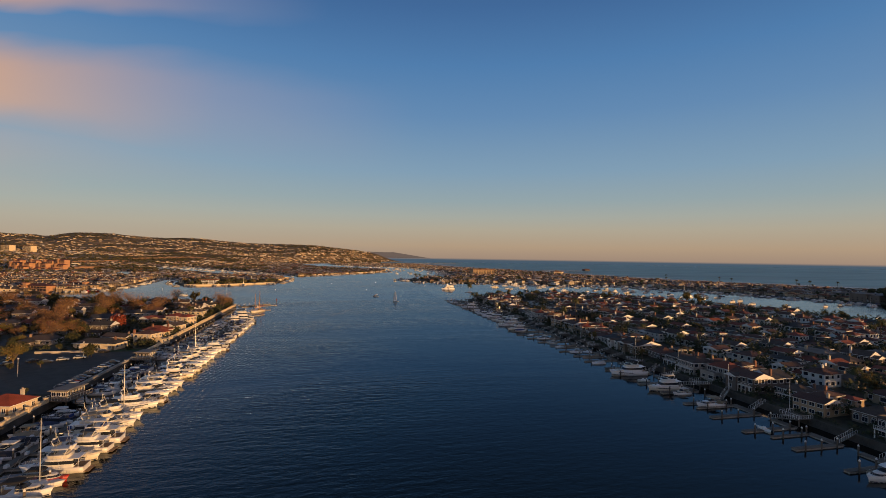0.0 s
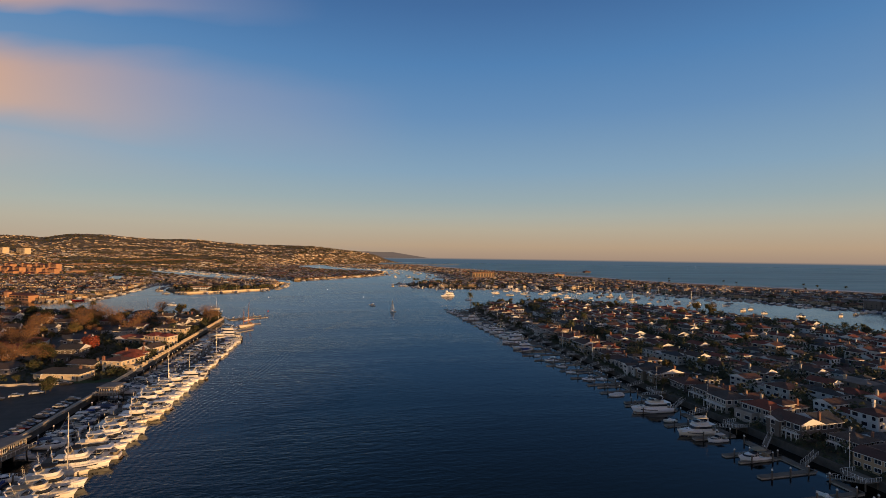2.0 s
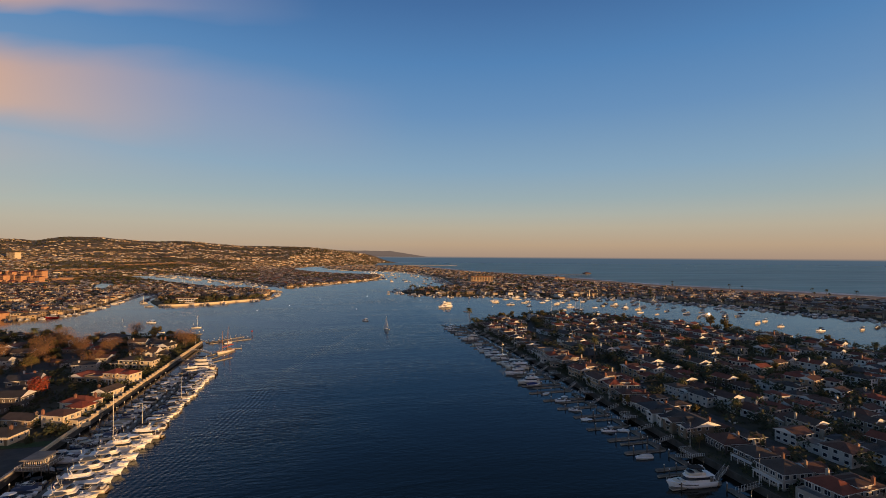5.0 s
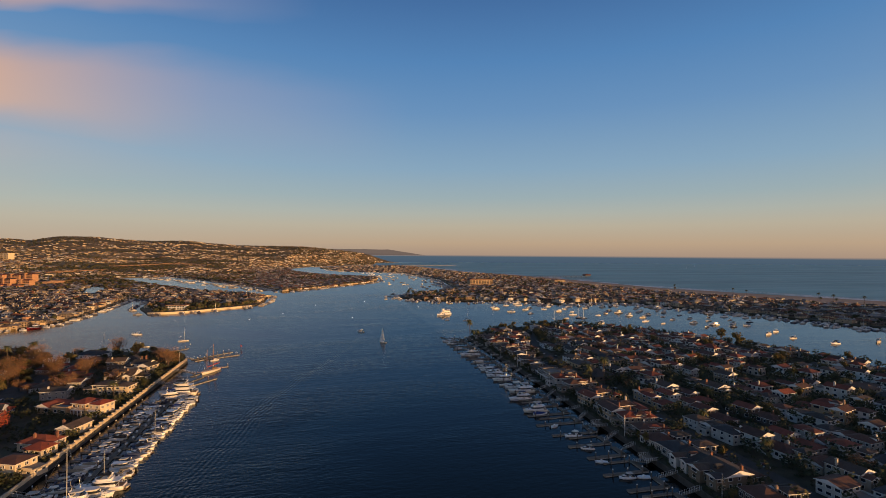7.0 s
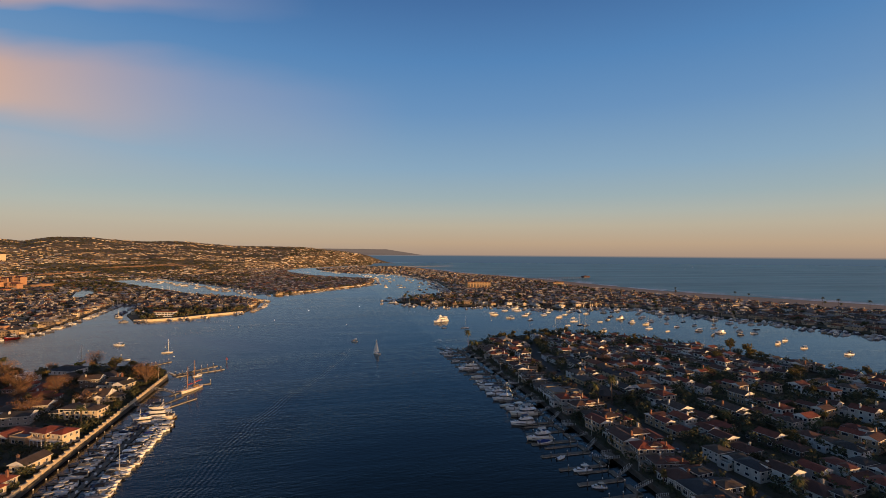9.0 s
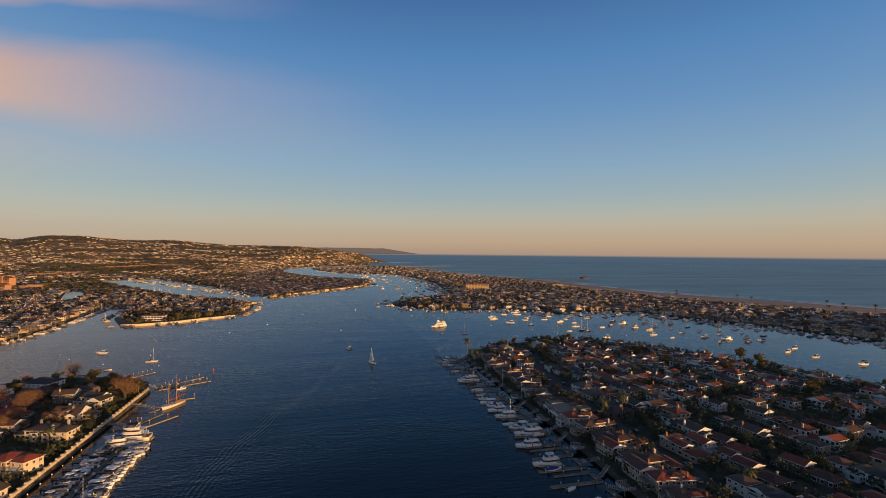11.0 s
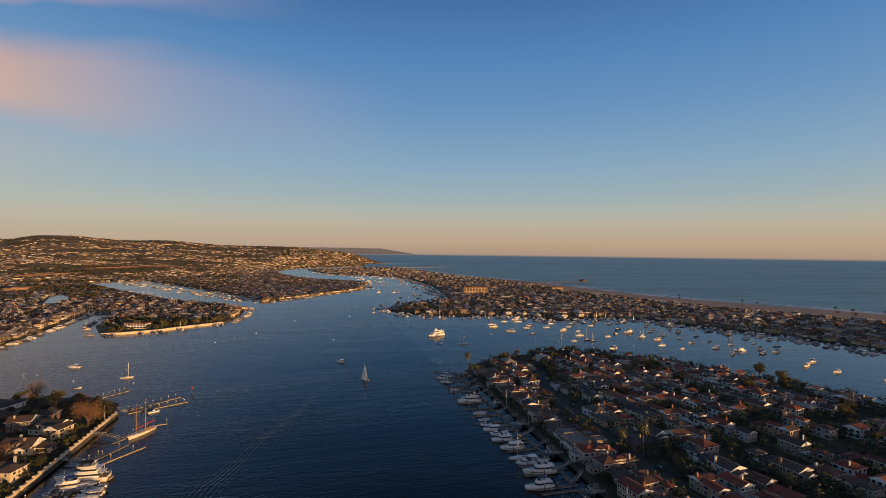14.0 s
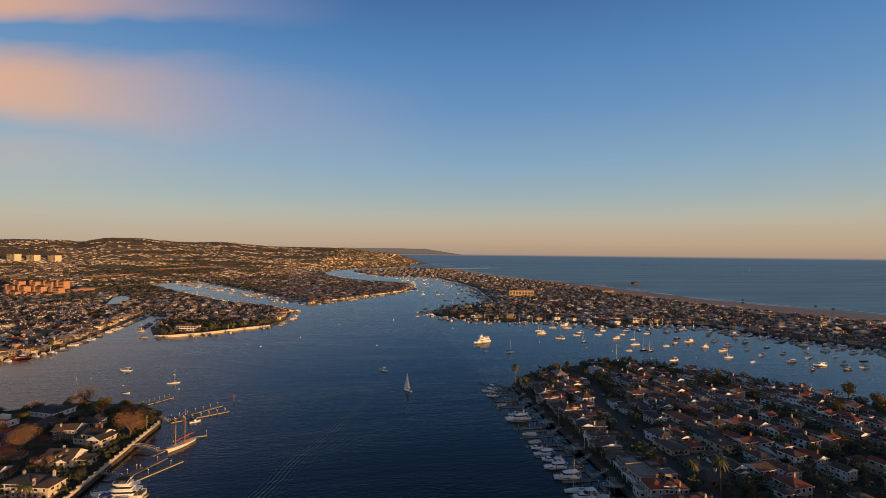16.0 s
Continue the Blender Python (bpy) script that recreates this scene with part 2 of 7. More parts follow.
STUCCO = material("stucco", (0.5, 0.42, 0.35), 0.85, grain=0.15, vary=[(0.62, 0.59, 0.55), (0.44, 0.37, 0.29), (0.32, 0.24, 0.16), (0.68, 0.66, 0.62), (0.22, 0.17, 0.12), (0.46, 0.43, 0.40), (0.15, 0.125, 0.11), (0.36, 0.29, 0.23), (0.12, 0.09, 0.07)])
FARBOAT = material("far_boat_paint", (0.6, 0.6, 0.6), 0.5, vary=[(0.66, 0.64, 0.6), (0.45, 0.43, 0.4), (0.7, 0.69, 0.67), (0.2, 0.2, 0.22), (0.08, 0.09, 0.14), (0.4, 0.33, 0.24)], island=True, grain=0.1)
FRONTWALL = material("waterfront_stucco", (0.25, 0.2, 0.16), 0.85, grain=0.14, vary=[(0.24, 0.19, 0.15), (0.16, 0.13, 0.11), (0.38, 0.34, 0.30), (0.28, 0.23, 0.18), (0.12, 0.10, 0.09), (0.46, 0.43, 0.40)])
TAN = material("tan_stucco", (0.42, 0.30, 0.19), 0.85, grain=0.1)
TERRACOTTA = material("terracotta_stucco", (0.50, 0.27, 0.15), 0.85, grain=0.14)
CREAM = material("cream_paint", (0.68, 0.55, 0.37), 0.7, grain=0.07)
WHITE = material("white_paint", (0.8, 0.79, 0.76), 0.5, grain=0.05)
TRIM = material("white_trim", (0.75, 0.73, 0.7), 0.5, grain=0.06)
TILE = roof_material("clay_tile", [(0.24, 0.062, 0.036), (0.18, 0.055, 0.032), (0.13, 0.048, 0.03), (0.24, 0.065, 0.034), (0.10, 0.045, 0.032), (0.19, 0.058, 0.034), (0.085, 0.048, 0.036), (0.115, 0.062, 0.044)])
REDTILE = roof_material("red_clay_tile", [(0.34, 0.070, 0.032), (0.27, 0.065, 0.034), (0.30, 0.085, 0.045)])
SHINGLE = roof_material("shingle", [(0.058, 0.052, 0.047), (0.091, 0.068, 0.055), (0.055, 0.055, 0.06), (0.111, 0.078, 0.057), (0.13, 0.062, 0.042)], rib=12)
FLATROOF = material("flat_roof", (0.24, 0.225, 0.21), 0.9, grain=0.2)
BRICK = material("chimney_brick", (0.42, 0.2, 0.12), 0.9, vary=[(0.30, 0.14, 0.09), (0.52, 0.46, 0.38), (0.62, 0.60, 0.56), (0.36, 0.24, 0.17), (0.22, 0.12, 0.085)], grain=0.15)
GLASS = material("window_glass", (0.03, 0.035, 0.045), 0.12, grain=0.1, ior=1.5)
GELCOAT = material("white_gelcoat", (0.8, 0.79, 0.77), 0.3, grain=0.04, vary=[(0.80, 0.79, 0.77), (0.76, 0.74, 0.70), (0.82, 0.82, 0.82), (0.72, 0.66, 0.55)])
DARKHULL = material("dark_hull_paint", (0.03, 0.04, 0.08), 0.3, grain=0.08)
OCHRE = material("yellow_green_paint", (0.42, 0.40, 0.07), 0.4, grain=0.1)
REDPAINT = material("red_paint", (0.42, 0.03, 0.02), 0.45, grain=0.1)
CANVAS = material("canvas", (0.05, 0.09, 0.25), 0.9, grain=0.12, vary=[(0.60, 0.58, 0.54), (0.66, 0.65, 0.62), (0.52, 0.47, 0.38), (0.03, 0.06, 0.22), (0.04, 0.045, 0.06), (0.35, 0.29, 0.2), (0.02, 0.02, 0.022), (0.5, 0.48, 0.44), (0.06, 0.08, 0.14)])
TEAK = material("teak", (0.30, 0.19, 0.10), 0.7, grain=0.2)
DOCK = material("dock_planks", (0.20, 0.17, 0.135), 0.9, grain=0.25, bump=0.3)
PILE = material("pile_timber", (0.16, 0.13, 0.10), 0.9, grain=0.25)
ALLOY = material("mast_alloy", (0.62, 0.60, 0.56), 0.4, metal=0.6, grain=0.05)
SPAR = material("varnished_spar", (0.45, 0.22, 0.08), 0.45, grain=0.15)
STEEL = material("stainless_rail", (0.6, 0.6, 0.6), 0.3, metal=0.8, grain=0.05)
BARK = material("bark", (0.16, 0.11, 0.08), 0.95, grain=0.3)
LEAF = material("leaves", (0.06, 0.08, 0.03), 0.8, vary=[(0.040, 0.052, 0.020), (0.062, 0.066, 0.024), (0.033, 0.042, 0.020), (0.055, 0.052, 0.022), (0.078, 0.072, 0.03)], island=True, grain=0.2)
DRYLEAF = material("autumn_leaves", (0.22, 0.11, 0.04), 0.85, vary=[(0.32, 0.15, 0.06), (0.25, 0.125, 0.06), (0.36, 0.20, 0.075), (0.19, 0.11, 0.06)], island=True, grain=0.2)
REDLEAF = material("red_leaves", (0.32, 0.05, 0.03), 0.85, vary=[(0.32, 0.05, 0.03), (0.24, 0.05, 0.03), (0.4, 0.10, 0.05)], island=True, grain=0.2)
GOLDLEAF = material("yellow_green_leaves", (0.16, 0.13, 0.04), 0.85, vary=[(0.15, 0.12, 0.038), (0.10, 0.095, 0.032), (0.20, 0.135, 0.042)], island=True, grain=0.2)
PALMLEAF = material("palm_fronds", (0.08, 0.10, 0.03), 0.7, vary=[(0.09, 0.10, 0.03), (0.12, 0.11, 0.04), (0.06, 0.08, 0.03)], island=True, grain=0.2)
CARPAINT = material("car_paint", (0.5, 0.5, 0.5), 0.25, vary=[(0.45, 0.45, 0.45), (0.03, 0.03, 0.035), (0.10, 0.11, 0.12), (0.02, 0.03, 0.06), (0.22, 0.22, 0.23), (0.05, 0.05, 0.055), (0.16, 0.03, 0.025), (0.6, 0.6, 0.58)], grain=0.04)
RUBBER = material("tyre_rubber", (0.02, 0.02, 0.02), 0.9, grain=0.1)
TOWNWALL = material("town_walls", (0.6, 0.5, 0.4), 0.85, vary=[(0.80, 0.66, 0.46), (0.66, 0.48, 0.29), (0.68, 0.66, 0.63), (0.26, 0.19, 0.13), (0.44, 0.33, 0.22), (0.20, 0.16, 0.13), (0.50, 0.40, 0.28), (0.16, 0.12, 0.09)], island=True, grain=0.1)
TOWNROOF = material("town_roofs", (0.2, 0.12, 0.08), 0.9, vary=[(0.46, 0.43, 0.40), (0.32, 0.29, 0.27), (0.11, 0.095, 0.085), (0.20, 0.08, 0.045), (0.08, 0.07, 0.065), (0.13, 0.10, 0.08), (0.24, 0.20, 0.17), (0.06, 0.058, 0.06), (0.15, 0.10, 0.075), (0.30, 0.27, 0.25), (0.22, 0.09, 0.05)], island=True, grain=0.15)
FARLEAF = material("town_trees", (0.05, 0.06, 0.025), 0.9, vary=[(0.05, 0.055, 0.022), (0.085, 0.075, 0.030), (0.04, 0.046, 0.019), (0.14, 0.088, 0.040), (0.06, 0.062, 0.028)], island=True, grain=0.2)


# ---- mesh helpers ----
def mesh_of(name, bm, *mats):
    me = bpy.data.meshes.new(name)
    bm.normal_update()
    bm.to_mesh(me)
    bm.free()
    for m in mats:
        me.materials.append(m)
    return me


def part(name, bm, mat, parent=None, label="", at=None):
    """Links a bmesh as one mesh object, under a thing or a part."""
    ob = new(name, mesh_of(name, bm, *(mat if isinstance(mat, (list, tuple)) else (mat,))))
    if parent:
        ob.parent = parent
    if at is not None:
        ob.matrix_local = at if isinstance(at, Matrix) else Matrix.Translation(at)
    if label:
        ob["label"] = label
    return ob


def again(ob, parent, at):
    """One more part on the mesh of ob."""
    o = new(ob.name.split(".")[0], ob.data)
    o.parent = parent
    o.matrix_local = at if isinstance(at, Matrix) else Matrix.Translation(at)
    return o


def thing(name, label, category, group="", m=None):
    e = new(name)
    e.empty_display_size = 0.5
    if m is not None:
        e.matrix_basis = m
    return tagged(e, label, category, group)


def box(bm, x0, x1, y0, y1, z0, z1, mat=0):
    v = [bm.verts.new((x, y, z)) for z in (z0, z1) for x, y in ((x0, y0), (x1, y0), (x1, y1), (x0, y1))]
    for f in ((3, 2, 1, 0), (4, 5, 6, 7), (0, 1, 5, 4), (1, 2, 6, 5), (2, 3, 7, 6), (3, 0, 4, 7)):
        bm.faces.new([v[i] for i in f]).material_index = mat
    return bm


def boxes(*rows):
    bm = bmesh.new()
    for r in rows:
        box(bm, *r)
    return bm


def slab(poly, z0, z1, bm=None):
    """A prism over a polygon given counter-clockwise."""
    bm = bm or bmesh.new()
    lo = [bm.verts.new((x, y, z0)) for x, y in poly]
    hi = [bm.verts.new((x, y, z1)) for x, y in poly]
    bm.faces.new(hi)
    n = len(poly)
    for i in range(n):
        bm.faces.new((lo[i], lo[(i + 1) % n], hi[(i + 1) % n], hi[i]))
    return bm


def tube(bm, pts, radii, sides=8, mat=0, cap=True):
    """A tapered tube along points."""
    rings = []
    for i, (p, r) in enumerate(zip(pts, radii)):
        p = Vector(p)
        d = (Vector(pts[min(i + 1, len(pts) - 1)]) - Vector(pts[max(i - 1, 0)])).normalized()
        s = d.orthogonal().normalized()
        q = d.cross(s)
        rings.append([bm.verts.new(p + r * (math.cos(k * math.tau / sides) * s + math.sin(k * math.tau / sides) * q)) for k in range(sides)])
    for a, b in zip(rings, rings[1:]):
        for k in range(sides):
            bm.faces.new((a[k], a[(k + 1) % sides], b[(k + 1) % sides], b[k])).material_index = mat
    if cap:
        bm.faces.new(rings[-1]).material_index = mat
        bm.faces.new(rings[0][::-1]).material_index = mat
    return bm


def hip(w, d, rise, over=0.5, z=0.0, gable=False, thick=0.18, along=None):
    """A hip or gable roof over w (x) by d (y), with eaves of some thickness."""
    bm = bmesh.new()
    a, b = w / 2 + over, d / 2 + over
    if along is None:
        along = "y" if d >= w else "x"
    if along == "y":
        e = 0 if gable else min(a, b * 0.98)
        ridge = [(0, -b + e), (0, b - e)]
    else:
        e = 0 if gable else min(b, a * 0.98)
        ridge = [(-a + e, 0), (a - e, 0)]
    c = [(-a, -b), (a, -b), (a, b), (-a, b)]
    lo = [bm.verts.new((x, y, z)) for x, y in c]
    hi = [bm.verts.new((x, y, z + thick)) for x, y in c]
    r = [bm.verts.new((x, y, z + thick + rise)) for x, y in ridge]
    bm.faces.new(lo[::-1])
    for i in range(4):
        bm.faces.new((lo[i], lo[(i + 1) % 4], hi[(i + 1) % 4], hi[i]))
    if along == "y":
        for f in ((hi[0], hi[1], r[0]), (hi[1], hi[2], r[1], r[0]), (hi[2], hi[3], r[1]), (hi[3], hi[0], r[0], r[1])):
            bm.faces.new(f)
    else:
        for f in ((hi[0], hi[1], r[1], r[0]), (hi[1], hi[2], r[1]), (hi[2], hi[3], r[0], r[1]), (hi[3], hi[0], r[0])):
            bm.faces.new(f)
    return bm


def setting(name, bm, mat, label, category, kind="structure"):
    return tagged(part(name, bm, mat), label, category, kind=kind)


def inside(x, y, poly):
    hit, j = False, len(poly) - 1
    for i in range(len(poly)):
        (xi, yi), (xj, yj) = poly[i], poly[j]
        if (yi > y) != (yj > y) and x < (xj - xi) * (y - yi) / (yj - yi) + xi:
            hit = not hit
        j = i
    return hit


# ---- water and land ----
GROUND = 2.0
BAR = [(1100, -5000), (960, -150), (840, 300), (720, 800), (640, 1300), (540, 2200), (480, 3000), (290, 3400), (250, 3640), (330, 4000), (380, 4350), (420, 4520), (640, 4700), (1000, 4900)]
setting("water", slab([(-5100, -5000)] + BAR + [(-5100, 4900)], -3, 0.0), WATER, "dark blue rippled harbour water at dusk", "water")
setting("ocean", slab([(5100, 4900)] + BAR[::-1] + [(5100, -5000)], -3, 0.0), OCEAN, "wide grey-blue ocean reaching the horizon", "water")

ISLAND = [(112, -120), (480, -120), (470, 60), (440, 170), (415, 250), (390, 345), (366, 430), (340, 480), (312, 535), (262, 588), (200, 572), (150, 548), (131, 522),
          (130, 440), (129, 357), (125, 260), (122, 205), (122, 124), (120, 60)]
LEFT = [(-102, -150), (-102, 300), (-102, 465), (-109, 487), (-131, 505), (-175, 512), (-205, 500), (-235, 520), (-260, 538), (-305, 565), (-420, 600), (-700, 560), (-700, -150)]
MAIN = [(-700, 600), (-420, 640), (-316, 661), (-298, 700), (-304, 724), (-306, 782), (-315, 850), (-330, 962), (-338, 1004), (-285, 985), (-263, 846), (-230, 776), (-210, 779),
        (-179, 793), (-146, 824), (-113, 850), (-104, 930), (-108, 1018), (-165, 1092), (-240, 1145), (-432, 1415), (-655, 1765), (-520, 1855), (-300, 1525), (-108, 1195), (-94, 1126),
        (-39, 1201), (34, 1304), (100, 1400), (132, 1472), (155, 1600), (166, 1738), (117, 1804), (4, 1912), (-82, 2117), (-155, 2370), (-193, 2696), (-128, 3046), (60, 3380), (280, 3620), (360, 3860), (405, 4350), (450, 4520), (670, 4700), (-3500, 4700), (-4600, 1500), (-2500, 600)]
PENIN = [(800, -150), (700, 200), (625, 440), (588, 606), (559, 663), (534, 713), (510, 790), (431, 822), (371, 800), (330, 850), (304, 868), (227, 874), (185, 896), (145, 938), (128, 963), (172, 1046),
         (280, 1110), (292, 1150), (314, 1309), (351, 1577), (351, 1793), (321, 2115), (214, 2214), (97, 2265), (14, 2565), (-43, 2786), (-47, 2959), (136, 3237), (295, 3442)]
BEACH_IN = [(520, 3450), (560, 3050), (611, 2184), (697, 1899), (705, 1640), (700, 1350), (705, 1200), (732, 1050), (755, 900), (815, 790), (1010, 400), (1200, -150)]
BEACH_OUT = [(548, 3490), (600, 3160), (641, 2286), (727, 1985), (788, 1737), (812, 1419), (842, 1121), (905, 995), (960, 880), (1150, 450), (1360, -150)]
PENIN_ALL = PENIN + BEACH_IN
setting("ground_island", slab(ISLAND, -2, GROUND), LAND, "low island of gardens and streets behind a seawall", "ground")
setting("ground_headland", slab(LEFT, -2, GROUND), LAND, "low headland of gardens behind a pale seawall", "ground")
setting("ground_mainland", slab(MAIN[::-1], -2, 1.6), FARLAND, "far mainland shore below the hills", "ground")
setting("ground_peninsula", slab(PENIN_ALL[::-1], -2, 1.8), LAND, "long low peninsula covered in houses", "ground")
POND = [(-464, 1149), (-545, 1360), (-505, 1330), (-447, 1215), (-440, 1155)]
setting("pond", slab(POND, 1.5, 1.66), WATER, "small sheltered inlet among the mainland houses", "water")
bm = bmesh.new()
ys = np.linspace(-150, 3450, 60)
top = [bm.verts.new((float(np.interp(v, [q[1] for q in BEACH_IN][::-1], [q[0] for q in BEACH_IN][::-1])), v, 1.9)) for v in ys]
low = [bm.verts.new((float(np.interp(v, [q[1] for q in BEACH_OUT][::-1], [q[0] for q in BEACH_OUT][::-1])), v, -0.2)) for v in ys]
for i in range(59):
    bm.faces.new((top[i], low[i], low[i + 1], top[i + 1]))
foam = bmesh.new()                                          # broken lines of surf along the sand
rnd = random.Random(77)
for lane, wide in ((4, 34), (34, 22), (62, 7)):
    v = -100.0
    while v < 3000:
        l = rnd.uniform(90, 260)
        q = []
        for k in range(7):
            yy = v + l * k / 6
            xx = float(np.interp(yy, [q_[1] for q_ in BEACH_OUT][::-1], [q_[0] for q_ in BEACH_OUT][::-1])) - 8 + lane + rnd.uniform(-1.5, 1.5)
            half = wide * math.sin(math.pi * (k + 0.15) / 6.3) * rnd.uniform(0.5, 1.0) * 0.5
            q.append((foam.verts.new((xx - half, yy, 0.3)), foam.verts.new((xx + half, yy, 0.3))))
        for m, n in zip(q, q[1:]):
            foam.faces.new((m[0], m[1], n[1], n[0]))
        v += l * rnd.uniform(1.05, 1.2 + lane * 0.03)
setting("surf", foam, FOAM, "broken white surf lines along the ocean beach", "surf")
setting("beach", bm, SAND, "long pale sandy ocean beach", "beach")


def rise(bearing):
    """Height of the hills' crest for a bearing in degrees."""
    b = [-80, -50, -33.8, -31.5, -28.3, -27.6, -26.5, -25.5, -24, -22.4, -21.2, -20.1, -17.8, -16.3, -14.2, -12.6, -9.9, -7.6, -2.8, -0.3, 2.2, 4, 6, 8, 9.4, 11]
    h = [160, 165, 165, 170, 169, 157, 178, 194, 198, 197, 186, 179, 170, 177, 176, 161, 147, 145, 143, 122, 100, 80, 56, 26, 6, 0]
    return float(np.interp(bearing, b, h))


def terrain(x, y):
    """Height of the mainland's slopes."""
    d, b = math.hypot(x, y - 100), math.degrees(math.atan2(x, y - 100))
    s = min(max((d - 1700) / 2850, 0), 1)
    s = 0.25 * s + 0.75 * s ** 2.2
    coast = float(np.interp(y, [600, 1800, 1850, 2400, 2700, 3046, 3380, 3620, 3860, 4350, 4520, 4700, 5200], [-600, -700, -620, -190, -220, -160, 30, 250, 340, 390, 435, 655, 700]))
    edge = min(max((coast - x) / 260, 0), 1)
    n = noise.fractal(Vector((x / 700, y / 700, 3)), 1.0, 2.0, 5)
    gully = abs(noise.fractal(Vector((x / 420, y / 620, 8)), 1.0, 2.0, 4))
    return -2.5 + (rise(b) * s * (1 + 0.16 * n * (1 - s)) + 3 * s * n + 30 * (0.35 - gully) * 3.2 * s * (1 - s) + 6) * edge


bm = bmesh.new()
rows = []
for i in range(70):
    d = 1300 + 3450 * (i / 69)
    rows.append([bm.verts.new((d * math.sin(radians(b)), 100 + d * math.cos(radians(b)), terrain(d * math.sin(radians(b)), 100 + d * math.cos(radians(b))))) for b in np.linspace(-62, 18, 200)])
for p, q in zip(rows, rows[1:]):
    for k in range(199):
        bm.faces.new((p[k + 1], p[k], q[k], q[k + 1])).smooth = True
setting("hills", bm, FARLAND, "long dry coastal hills dotted with houses and trees", "hill")


def bluff(name, line, high, seed):
    """A worn earth cliff along a line of (x, y), level at its top and sloping back behind."""
    rnd = random.Random(seed)
    bm = bmesh.new()
    rows = []
    n = max(int(sum(math.dist(p, q) for p, q in zip(line, line[1:])) / 9), 8)
    for i in range(n + 1):
        f = i / n * (len(line) - 1)
        k = min(int(f), len(line) - 2)
        g = f - k
        x, y = (line[k][c] + (line[k + 1][c] - line[k][c]) * g for c in (0, 1))
        z = max(terrain(x, y), 1.0)
        h = high * math.sin(math.pi * min(max(i / n, 0.06), 0.94)) ** 0.4 * rnd.uniform(0.75, 1.05)
        w = rnd.uniform(-7, 7)
        rows.append([bm.verts.new(c) for c in ((x + w * 0.6, y - 9 + w, z - 3), (x + w, y + w + rnd.uniform(-2, 2), z + h * 0.4), (x + w, y + 4 + w, z + h * rnd.uniform(0.75, 0.9)), (x, y + 10 + w, z + h), (x, y + 60, z + h * 0.9), (x, y + 150, z - 2))])
    for p, q in zip(rows, rows[1:]):
        for c in range(5):
            bm.faces.new((p[c], q[c], q[c + 1], p[c + 1])).material_index = int(c > 2)
    bmesh.ops.recalc_face_normals(bm, faces=bm.faces)
    setting(name, bm, (CLIFF, FARLAND), "bare tan earth bluff among the houses", "cliff")


bluff("bluff_1", [(-720, 1390), (-670, 1410), (-640, 1440), (-655, 1520)], 11, 1)
bluff("bluff_2", [(-960, 1860), (-860, 1925), (-815, 2000), (-790, 2090)], 8, 3)
bluff("bluff_3", [(-880, 2330), (-800, 2420), (-700, 2520), (-560, 2560)], 7, 4)


